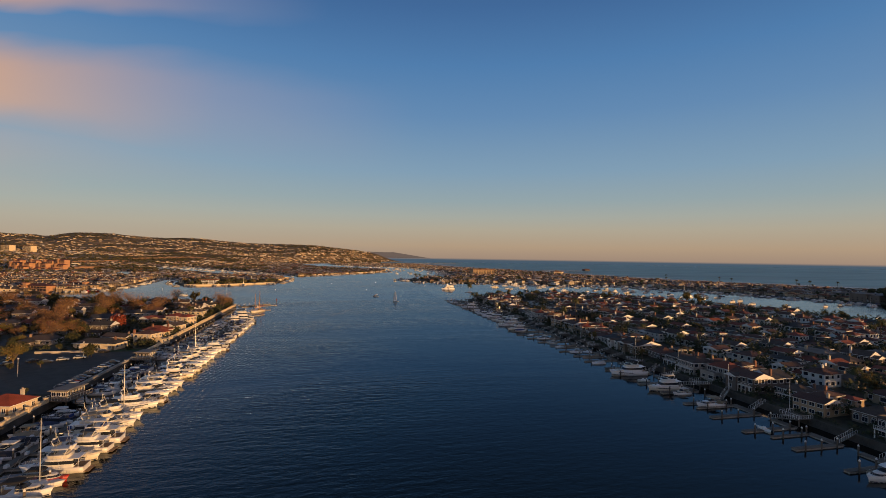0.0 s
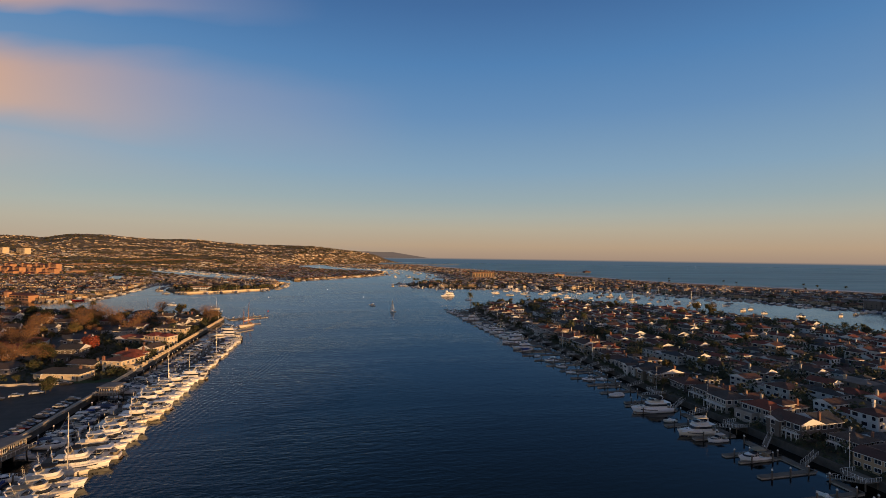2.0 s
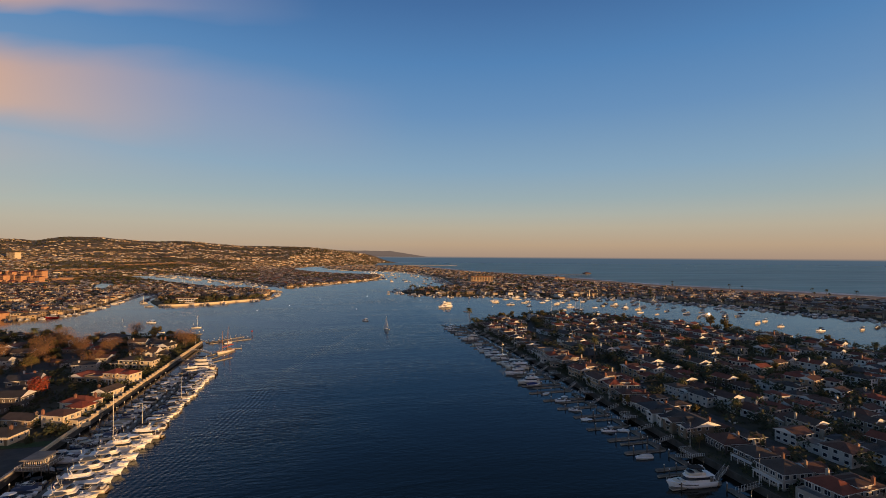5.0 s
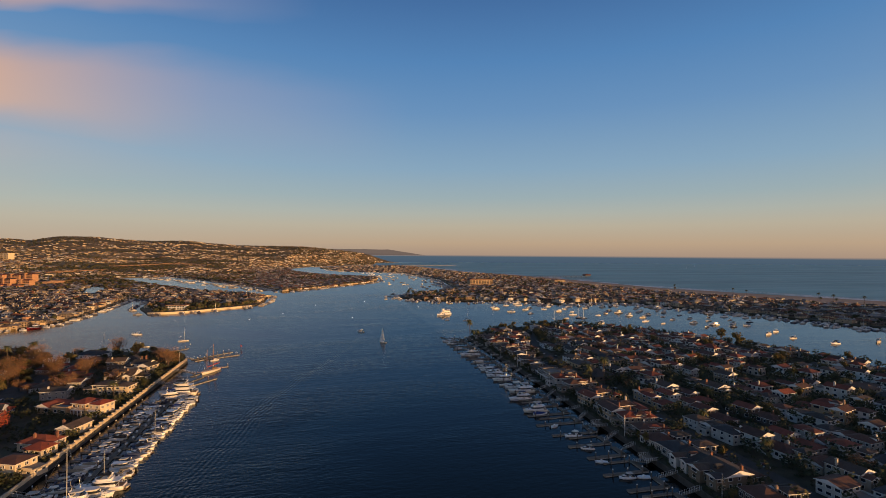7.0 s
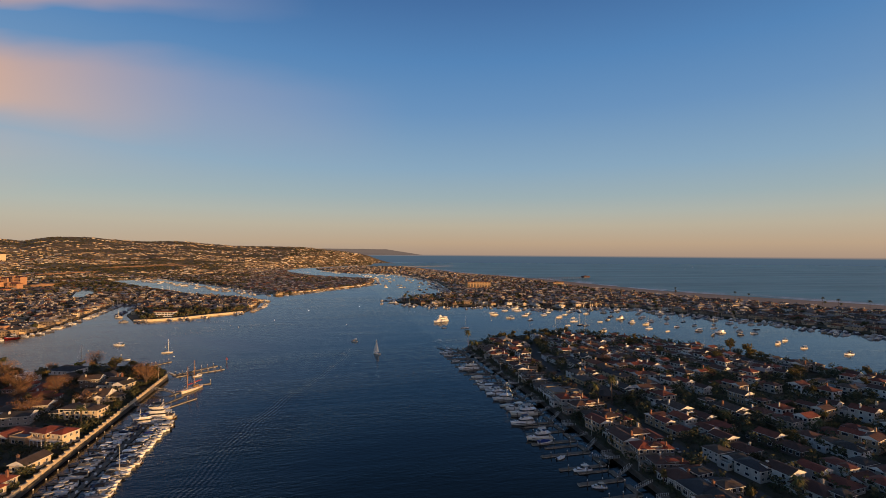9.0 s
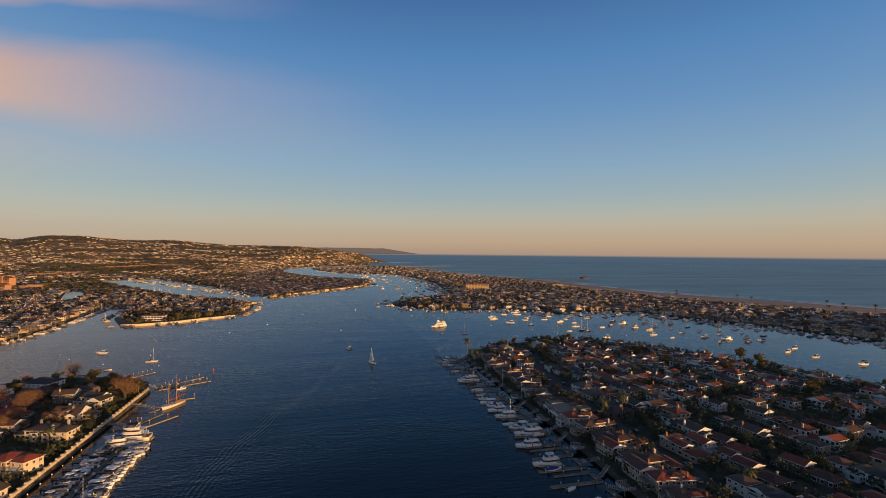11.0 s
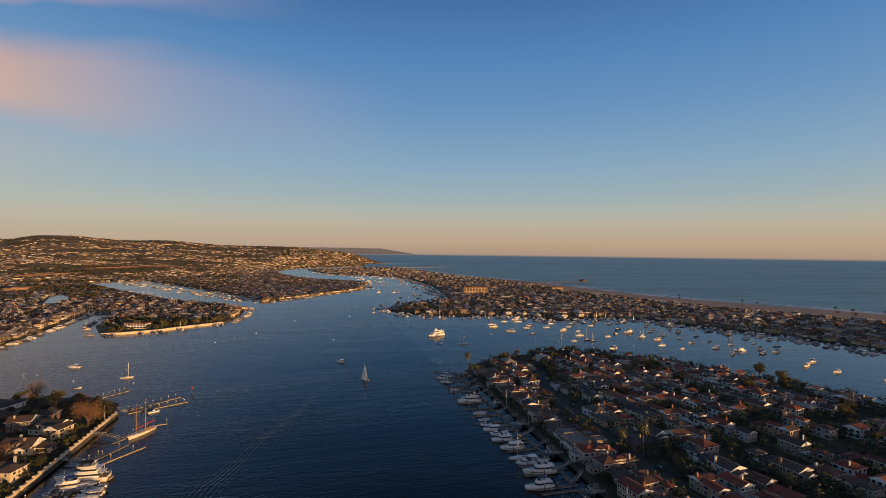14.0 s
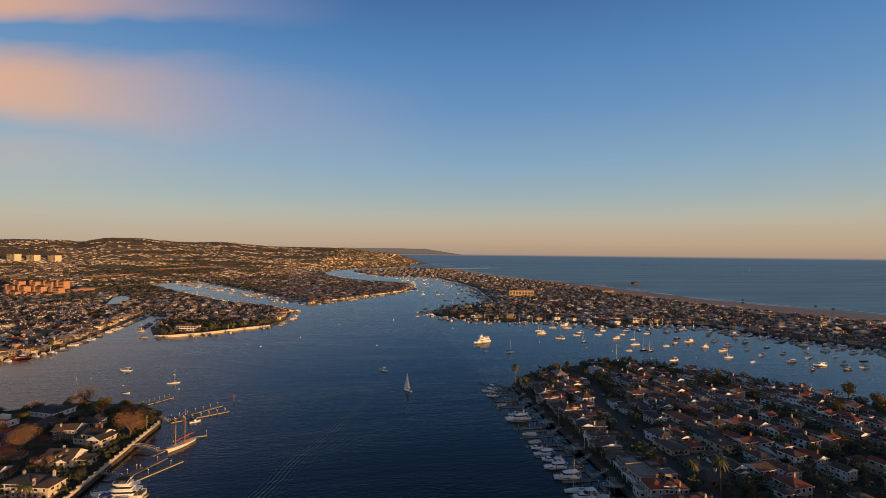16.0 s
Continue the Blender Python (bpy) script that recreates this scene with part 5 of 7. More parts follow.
def tree(name, label, seed, height, width, mat, count, size, m, lobes=9, group="trees"):
    rnd = random.Random(seed)
    ls = [(0, 0, height * 0.80, width * 0.30)]
    for i in range(lobes - 1):
        a = i * 2.4 + rnd.uniform(-0.3, 0.3)
        q = width * rnd.uniform(0.18, 0.34)
        ls.append((q * math.cos(a), q * math.sin(a), height * rnd.uniform(0.45, 0.82), width * rnd.uniform(0.16, 0.24)))
    t = part(name, limbs(seed, ls, height, height * 0.035), BARK)
    tagged(t, label, "tree", group).matrix_basis = m
    part("crown", leafy(seed + 1, ls, count, size), mat, t)
    return t


def palm(label, seed, height, m, crown=2.6, fronds=34):
    rnd = random.Random(seed)
    t = thing("palm_tree", label, "palm tree", "palms", m)
    lean = rnd.uniform(-0.5, 0.5)
    top = Vector((lean, 0.2, height))
    part("trunk", tube(bmesh.new(), [(0, 0, -0.3), (lean * 0.2, 0, height * 0.35), (lean * 0.6, 0.1, height * 0.7), top], [0.32, 0.24, 0.2, 0.18], 8), BARK, t)
    bm = bmesh.new()
    for i in range(fronds):
        a, e = i * 2.399, rnd.uniform(-0.9, 1.1)
        d = Vector((math.cos(a), math.sin(a), 0))
        s = Vector((-d.y, d.x, 0))
        l = crown * rnd.uniform(0.8, 1.1)
        last = None
        for k in range(6):
            f = k / 5
            c = top + d * l * f * math.cos(e * 0.6) + Vector((0, 0, l * (f * math.sin(e) - 0.75 * f * f)))
            wd = 0.34 * math.sin(math.pi * min(0.12 + f * 0.88, 1.0)) + 0.03
            cur = [bm.verts.new(c - s * wd - Vector((0, 0, wd * 0.5))), bm.verts.new(c), bm.verts.new(c + s * wd - Vector((0, 0, wd * 0.5)))]
            if last:
                bm.faces.new((last[0], last[1], cur[1], cur[0]))
                bm.faces.new((last[1], last[2], cur[2], cur[1]))
            last = cur
    part("crown", bm, PALMLEAF, t)
    return t


GREEN = [
    tree("broadleaf_tree", "dark green spreading garden tree", 21, 7.5, 8.0, LEAF, 800, 0.42, on_ground(-150, 303)),
    tree("broadleaf_tree", "rounded green street tree", 22, 6.0, 5.5, LEAF, 620, 0.36, on_ground(-121, 246)),
    tree("broadleaf_tree", "tall olive-green tree with open crown", 23, 11.0, 6.0, GOLDLEAF, 900, 0.36, on_ground(298, 505, 80), 11),
]
DRY = [
    tree("bare_tree", "large half-bare tree with brown autumn twigs", 24, 11.0, 12.0, DRYLEAF, 2600, 0.15, on_ground(-108, 443, 0, 1.35, 1.35, 1.35), 14),
    tree("bare_tree", "bare brown winter tree", 25, 9.0, 10.0, DRYLEAF, 2200, 0.15, on_ground(-168, 428), 12),
]
tree("red_tree", "dark red autumn garden tree", 26, 7.0, 8.0, REDLEAF, 1100, 0.32, on_ground(-142, 327, 0, 1.35, 1.35, 1.3))
GOLD = tree("golden_tree", "yellow-green tree turning in autumn", 27, 9.0, 10.0, GOLDLEAF, 950, 0.40, on_ground(-158, 310), 12)
BUSH = part("shrub", leafy(28, [(0, 0, 0.9, 1.0), (0.9, 0.2, 0.7, 0.8), (-0.8, 0.4, 0.8, 0.8), (0.1, -0.9, 0.6, 0.7), (0.2, 0.9, 1.3, 0.7)], 260, 0.30), LEAF)
tagged(BUSH, "dense dark green garden shrub", "shrub", "shrubs").matrix_basis = on_ground(-112, 262)
PALMS = [palm("slender fan palm with ragged crown", 31, 18, on_ground(128.5, 506), 4.0, 44), palm("short feather palm with drooping fronds", 32, 8, on_ground(137, 508), 3.6, 40)]
copy_thing(GOLD, on_ground(-142, 231, 30, 0.9, 0.9, 0.95))
copy_thing(GREEN[0], on_ground(-121, 243, 50, 0.6, 0.6, 0.7))
copy_thing(GREEN[2], on_ground(346, 421, 80, 2.0, 2.0, 1.35))
copy_thing(GREEN[2], on_ground(355, 449, 10, 1.7, 1.7, 1.3))
copy_thing(GREEN[2], on_ground(-140, 480, 10, 1.6, 1.6, 1.2))
copy_thing(GREEN[0], on_ground(-107, 459, 10, 1.3, 1.3, 1.05))
copy_thing(DRY[1], on_ground(-112, 452, 70, 1.2, 1.2, 1.2))
copy_thing(GREEN[1], on_ground(-112, 470, 10, 1.2, 1.2, 1.1))
copy_thing(GREEN[1], on_ground(-105.5, 392, 10, 0.9, 0.9, 0.9))
for px, py, s in ((-148, 412, 1.0), (-152, 431, 0.9), (-138, 400, 0.7), (-160, 445, 1.0), (-176, 440, 1.05), (-190, 452, 1.0), (-126, 402, 0.6), (-145, 388, 0.9), (-186, 415, 0.8), (-200, 470, 1.0)):
    copy_thing(rnd.choice(DRY), on_ground(px, py, rnd.uniform(0, 360), s, s, s * rnd.uniform(0.85, 1.1)))
for px, py, hh in ((164, 356, 1.05), (165, 341, 0.9), (171, 268, 0.85), (170, 233, 0.8), (133, 510, 1.0), (142, 512, 0.7), (-206, 478, 0.8), (-212, 482, 0.75), (-220, 476, 0.7), (-114, 372, 0.5), (393, 330, 0.8), (400, 322, 0.8), (300, 300, 0.8), (260, 380, 0.9), (330, 250, 0.8), (240, 280, 0.75), (205, 300, 0.8), (280, 210, 0.85), (180, 150, 0.8), (797, 1048, 0.7), (801, 1052, 0.75), (834, 917, 0.7), (839, 889, 0.6), (881, 774, 0.75), (886, 773, 0.7), (878, 744, 0.7), (883, 743, 0.75), (902, 710, 0.7), (142, 945, 0.7), (150, 938, 0.75), (158, 930, 0.6), (170, 922, 0.75), (182, 912, 0.65), (196, 905, 0.7), (212, 898, 0.6), (236, 892, 0.75), (262, 890, 0.6), (150, 975, 0.7), (165, 1000, 0.65), (285, 885, 0.7)):
    copy_thing(rnd.choice(PALMS), on_ground(px, py, rnd.uniform(0, 360), 1, 1, hh))


def clear(px, py, r, spots):
    return all(abs(px - a) > r or abs(py - b) > 9.0 + r for a, b in spots)


for k in range(560):                                          # gardens of the island
    px, py = rnd.uniform(150, 460), rnd.uniform(40, 575)
    if shore_gap(px, py, ISLAND, 6) and abs(px - road_x(py)) > 6 and clear(px, py, 5.0, taken) and px > wall_x(py) + 25:
        s = rnd.uniform(0.55, 1.0)
        if k % 4 == 0:
            continue
        copy_thing(rnd.choice((GREEN[0], GREEN[1], GREEN[1], GREEN[0], GREEN[2], GOLD, DRY[1])), on_ground(px, py, rnd.uniform(0, 360), s, s, s * rnd.uniform(0.75, 1.0)))
for y in np.arange(60, 520, 5.2):                             # small trees on the waterfront terraces
    if rnd.random() < 0.6:
        s = rnd.uniform(0.32, 0.66)
        copy_thing(rnd.choice((GREEN[0], GREEN[1], GREEN[2])), on_ground(wall_x(y) + rnd.choice((4.2, 5.0, 24, 26, 27.5, 29)), y, rnd.uniform(0, 360), s, s, s))
for y in np.arange(105, 330, 12.9):                           # taller trees in the gaps of the waterfront row
    for off in (7, 12, 18):
        if rnd.random() < 0.5:
            s = rnd.uniform(0.38, 0.62)
            copy_thing(rnd.choice((GREEN[0], GREEN[1])), on_ground(wall_x(y) + off + rnd.uniform(-2, 2), y + rnd.uniform(-1.0, 1.0), rnd.uniform(0, 360), s * 0.8, s * 0.8, s * 1.1))
for k in range(26):                                           # trees by the island's point
    px, py = rnd.uniform(172, 240), rnd.uniform(505, 565)
    if shore_gap(px, py, ISLAND, 6):
        s = rnd.uniform(0.6, 1.0)
        copy_thing(rnd.choice(GREEN), on_ground(px, py, rnd.uniform(0, 360), s, s, s * 0.85))
HOMES = [(-126, 268), (-110.5, 281), (-125, 285), (-112, 304), (-109.5, 321), (-126, 356), (-117, 352), (-110, 347), (-135, 361), (-119, 385), (-112, 386), (-123, 412), (-121, 438), (-173, 491)]
for k in range(270):                                          # gardens of the headland
    px, py = rnd.uniform(-320, -106), rnd.uniform(275, 520)
    if shore_gap(px, py, LEFT, 4) and all(math.hypot(px - a, py - b) > 9 for a, b in HOMES + [(-140, 325), (-136, 316), (-158, 310), (-148, 326)]) and (px < -135 or k % 2):
        s = rnd.uniform(0.6, 1.1) if px < -130 else rnd.uniform(0.45, 0.8)
        copy_thing(rnd.choice((GREEN[0], GREEN[1], GREEN[0], GREEN[1], GOLD, DRY[0], DRY[1], DRY[1], GREEN[2])), on_ground(px, py, rnd.uniform(0, 360), s, s, s * rnd.uniform(0.7, 1.0)))

def planting(name, label, spots, seed):
    """Low hedges and shrubs past counting: sprays of leaves round each (x, y, z, r)."""
    rnd = random.Random(seed)
    v, f = [], []
    for x, y, z, r in spots:
        for k in range(16 if r < 1.6 else 34):
            d = Vector((rnd.gauss(0, 1), rnd.gauss(0, 1), abs(rnd.gauss(0, 0.8)))).normalized() * r * rnd.uniform(0.5, 1.0)
            c = Vector((x, y, z + 0.1 + (1.1 * r if r > 1.6 else 0) * rnd.random())) + d
            a = Vector((rnd.gauss(0, 1), rnd.gauss(0, 1), rnd.gauss(0, 0.6))).normalized()
            b = a.orthogonal().normalized()
            s = r * (rnd.uniform(0.3, 0.5) if r < 1.6 else rnd.uniform(0.2, 0.36))
            o = len(v)
            v.extend(tuple(c + q) for q in (a * s, b * s * 0.6, -a * s, -b * s * 0.6))
            f.append((o, o + 1, o + 2, o + 3))
    me = bpy.data.meshes.new(name)
    me.from_pydata(v, [], f)
    me.materials.append(LEAF)
    tagged(new(name, me), label, "plants", kind="stuff")


spots = []
for k in range(11000):
    px, py = rnd.uniform(122, 460), rnd.uniform(60, 580)
    if shore_gap(px, py, ISLAND, 2) and abs(px - road_x(py)) > 5 and math.degrees(math.atan2(px + 17, py - 5)) < 60:
        if clear(px, py, 4.6, taken):
            spots.append((px, py, GROUND, rnd.uniform(0.6, 1.5)))
        elif k % 4 == 0 and clear(px, py, 4.2, taken) and px > wall_x(py) + 22:
            spots.append((px, py, GROUND, rnd.uniform(1.9, 3.0)))
        if k % 2 and clear(px, py, 4.8, taken) and px > wall_x(py) + 22:
            spots.append((px, py, GROUND + rnd.uniform(0.8, 2.6), rnd.uniform(1.8, 3.0)))
for y in np.arange(60, 522, 1.6):
    if rnd.random() < 0.75:
        spots.append((wall_x(y) + rnd.uniform(1.2, 4.5), y, GROUND, rnd.uniform(0.4, 1.1)))
for y in np.arange(41, 512, 13.0):                            # dark hedges between the waterfront houses
    for off in np.arange(3.5, 24, 2.6):
        if rnd.random() < 0.8:
            spots.append((wall_x(y) + off + rnd.uniform(-1, 1), y + rnd.uniform(-1.6, 1.6), GROUND + rnd.uniform(0, 1.2), rnd.uniform(1.0, 2.3)))
planting("island_hedges", "dark hedges and shrubs between the island's houses", spots, 61)
spots = []
for k in range(3800):
    px, py = rnd.uniform(-330, -104), rnd.uniform(262, 560)
    if shore_gap(px, py, LEFT, 2) and not -183 < px < -165 and all(math.hypot(px - a, py - b) > 7 for a, b in HOMES):
        spots.append((px, py, GROUND, rnd.uniform(0.7, 2.2)))
for y in np.arange(264, 464, 1.5):
    if rnd.random() < 0.7:
        spots.append((-105.0 - rnd.uniform(0, 2.0), y, GROUND, rnd.uniform(0.5, 1.1)))
    if rnd.random() < 0.55:
        spots.append((-107.0 - rnd.uniform(0, 5.0), y, GROUND, rnd.uniform(1.4, 2.6)))
planting("headland_hedges", "dark hedges and shrubs in the headland's gardens", spots, 62)


# ---- boats ----
def hull_mesh(L, B, F, stern=0.86, n=11, sheer=0.45, deep=0.5):
    """A hull with bow towards +x, floating with its waterline at z = 0; the deck closes it."""
    bm = bmesh.new()
    rings = []
    for i in range(n):
        t = i / (n - 1)
        x = -L / 2 + L * t
        half = B / 2 * (stern + (1 - stern) * min(t / 0.35, 1.0)) if t < 0.45 else B / 2 * max(1 - ((t - 0.45) / 0.55) ** 2.1, 0.012)
        top = F * (1 + sheer * t * t)
        lx = x - L * 0.06 * t ** 3
        rings.append([bm.verts.new(c) for c in ((x, -half, top), (lx, -half * 0.9, top * 0.35), (lx, -half * 0.72, -0.12), (lx, 0, -deep * (1 - 0.6 * t)), (lx, half * 0.72, -0.12), (lx, half * 0.9, top * 0.35), (x, half, top))])
    for a, b in zip(rings, rings[1:]):
        for k in range(6):
            bm.faces.new((a[k], a[k + 1], b[k + 1], b[k])).smooth = True
        bm.faces.new((a[6], a[0], b[0], b[6]))
    bm.faces.new(rings[0][::-1])
    bmesh.ops.recalc_face_normals(bm, faces=bm.faces)
    return bm


def wedge(x0, x1, w0, w1, z0, z1, rake=0.6, aft=0.2):
    """A plain box with raked front (towards +x), narrower at its top."""
    bm = bmesh.new()
    c = [(x0, -w0), (x1, -w0 * 0.86), (x1, w0 * 0.86), (x0, w0)]
    d = [(x0 + aft, -w1), (x1 - rake, -w1 * 0.86), (x1 - rake, w1 * 0.86), (x0 + aft, w1)]
    lo = [bm.verts.new((x, y, z0)) for x, y in c]
    hi = [bm.verts.new((x, y, z1)) for x, y in d]
    bm.faces.new(hi)
    for i in range(4):
        bm.faces.new((lo[i], lo[(i + 1) % 4], hi[(i + 1) % 4], hi[i]))
    return bm


def cabin(x0, x1, w0, w1, z0, z1, rake=0.6, aft=0.2, f0=0.0, f1=1.0, grow=0.0, soft=0.07):
    """A deckhouse with a rounded, raked front (towards +x) and softened roof edge; f0, f1 and grow cut a band out of its sides."""
    bm = bmesh.new()
    rings = []
    levels = ((f0, grow), (f1, grow)) if grow else ((0.0, 0.0), (0.45, 0.03), (0.9, 0.0), (1.0, -soft))
    for f, g in levels:
        xa, xb, w = x0 + aft * f - g, x1 - rake * f + g, w0 + (w1 - w0) * f + g
        side = [(xa + (xb - xa) * q, w * k) for q, k in ((0.0, 0.97), (0.03, 1.0), (0.5, 1.0), (0.72, 0.93), (0.88, 0.78), (0.97, 0.55), (1.0, 0.3))]
        rings.append([bm.verts.new((x, -y, z0 + (z1 - z0) * f)) for x, y in side] + [bm.verts.new((x, y, z0 + (z1 - z0) * f)) for x, y in side[::-1]])
    for p, q in zip(rings, rings[1:]):
        for i in range(len(p)):
            k = (i + 1) % len(p)
            bm.faces.new((p[i], p[k], q[k], q[i])).smooth = not grow
    bm.faces.new(rings[-1])
    return bm


def rail(pts, posts=True, r=0.03, h=0.7):
    """One bent rail along the points, dropping to a foot at each of them where it has posts."""
    path = []
    for x, y, z in pts:
        path.append((x, y, z + h))
        if posts:
            path += [(x, y, z), (x, y, z + h - 0.02)]
    return tube(bmesh.new(), path, [r] * len(path), 4)


def deck_edge(L, B, F, a, b, side, n=7, sheer=0.45):
    out = []
    for i in range(n):
        t = a + (b - a) * i / (n - 1)
        half = B / 2 if t < 0.45 else B / 2 * max(1 - ((t - 0.45) / 0.55) ** 2.1, 0.012)
        out.append((-L / 2 + L * t, side * half * 0.94, F * (1 + sheer * t * t)))
    return out


def afloat(x, y, turn=0.0, s=1.0):
    return pose(x, y, 0, 0, 0, turn) @ Matrix.Diagonal((s, s, s, 1))


def stripe(L, B, F, z0, z1, a=0.02, b=0.97):
    """A painted band that follows the hull a little proud of it."""
    bm = bmesh.new()
    for sd in (-1, 1):
        low, high = [], []
        for i in range(9):
            t = a + (b - a) * i / 8
            half = B / 2 if t < 0.45 else B / 2 * max(1 - ((t - 0.45) / 0.55) ** 2.1, 0.012)
            half = half * (0.86 + 0.14 * min(t / 0.35, 1.0))
            top = F * (1 + 0.45 * t * t)
            for z, line in ((z0 * top, low), (z1 * top, high)):
                f = min(max(z / top, 0), 1)
                k = 0.72 + 0.18 * min(f / 0.35, 1) + 0.10 * max((f - 0.35) / 0.65, 0)
                line.append(bm.verts.new((-L / 2 + L * t - L * 0.06 * t ** 3 * (1 - f), sd * (half * k + 0.03), z)))
        for i in range(8):
            bm.faces.new((low[i], low[i + 1], high[i + 1], high[i]))
    return bm


def motor_yacht(label, L, B, F, m, decks=1, fly=True, group="boats in the marina", hull=None):
    t = thing("motor_yacht", label, "boat", group, m)
    part("hull", hull_mesh(L, B, F), hull or GELCOAT, t)
    part("boot_stripe", stripe(L, B, F, 0.02, 0.16), DARKHULL, t, "dark painted stripe along the waterline")
    part("hull_window", stripe(L, B, F, 0.62, 0.76, 0.42, 0.80), GLASS, t, "dark windows let into the hull")
    z = F * 1.02
    top = z
    part("foredeck", cabin(L * 0.08, L * 0.42, B * 0.33, B * 0.22, z + 0.1, z + 0.75, 1.6, 0.0), GELCOAT, t)
    part("deck_hatch", boxes((L * 0.22, L * 0.22 + 0.7, -0.35, 0.35, z + 0.72, z + 0.80)), GLASS, t)
    for k in range(decks):
        x0, x1 = -L * (0.34 - 0.04 * k), L * (0.20 - 0.10 * k)
        w = B * (0.42 - 0.03 * k)
        shape = (x0, x1, w, w * 0.88, top, top + 1.9, L * 0.11, 0.15)
        part("deckhouse", cabin(*shape), GELCOAT, t)
        part("window_band", cabin(*shape, f0=0.42, f1=0.80, grow=0.045), GLASS, t, "dark tinted cabin windows")
        part("overhang", cabin(x0 - L * 0.09, x1 - L * 0.07, w * 0.99, w * 0.95, top + 1.9, top + 2.04, 0.3, 0.0), GELCOAT, t)
        for sd in (-1, 1):
            part("pillar", boxes((x0 - L * 0.08, x0 - L * 0.08 + 0.1, sd * w * 0.9 - 0.05, sd * w * 0.9 + 0.05, top, top + 1.9)), GELCOAT, t)
        top += 2.02
    if fly:
        part("flybridge", cabin(-L * 0.26, L * 0.07, B * 0.35, B * 0.37, top, top + 0.85, -0.3, 0.0), GELCOAT, t)
        part("windscreen", cabin(-L * 0.04, L * 0.06, B * 0.30, B * 0.26, top + 0.8, top + 1.35, 0.5, 0.1), GLASS, t)
        part("seat", boxes((-L * 0.22, -L * 0.17, -B * 0.24, B * 0.24, top + 0.5, top + 1.2)), CANVAS, t, "upholstered bench on the flybridge")
        b = bmesh.new()
        tube(b, [(-L * 0.17, -B * 0.36, top), (-L * 0.25, -B * 0.30, top + 2.1), (-L * 0.25, B * 0.30, top + 2.1), (-L * 0.17, B * 0.36, top)], [0.16, 0.13, 0.13, 0.16], 6)
        part("radar_arch", b, GELCOAT, t)
        part("radar_dome", tube(bmesh.new(), [(-L * 0.25, 0, top + 2.15), (-L * 0.25, 0, top + 2.25), (-L * 0.25, 0, top + 2.5)], [0.42, 0.45, 0.2], 10), WHITE, t)
        part("antenna", tube(bmesh.new(), [(-L * 0.24, 0.6, top + 2.1), (-L * 0.27, 0.7, top + 5.2)], [0.03, 0.015], 5), ALLOY, t)
        part("bimini_top", cabin(-L * 0.24, L * 0.03, B * 0.34, B * 0.28, top + 2.0, top + 2.25, 0.25, 0.2), CANVAS, t, "canvas sun top")
    part("aft_door", boxes((-L * 0.345 - 0.03, -L * 0.335, -B * 0.30, B * 0.30, F * 1.02 + 0.25, F * 1.02 + 1.75)), GLASS, t, "dark glazed saloon door")
    if fly and L == 14.0:
        for sd in (-1, 1):
            part("outrigger", tube(bmesh.new(), [(-L * 0.05, sd * B * 0.40, F + 1.9), (-L * 0.16, sd * B * 0.62, F + 7.5)], [0.04, 0.02], 5), ALLOY, t)
    if L > 15:
        part("tender", hull_mesh(3.2, 1.5, 0.5), CANVAS, t, "grey inflatable tender on the swim platform", at=pose(-L / 2 - 0.75, 0, 0.5, 0, 0, 90))
    part("swim_platform", boxes((-L / 2 - 1.1, -L / 2 + 0.05, -B * 0.40, B * 0.40, 0.25, 0.36)), TEAK, t)
    part("cockpit_sole", boxes((-L * 0.49, -L * 0.345, -B * 0.36, B * 0.36, F * 1.0, F * 1.03)), TEAK, t)
    part("cockpit_coaming", rail(deck_edge(L, B, F, 0.01, 0.16, -1, 4) , True, 0.07, 0.5), GELCOAT, t)
    part("bow_rail", rail(deck_edge(L, B, F, 0.45, 0.985, -1, 9) + deck_edge(L, B, F, 0.45, 0.985, 1, 9)[::-1]), STEEL, t)
    return t


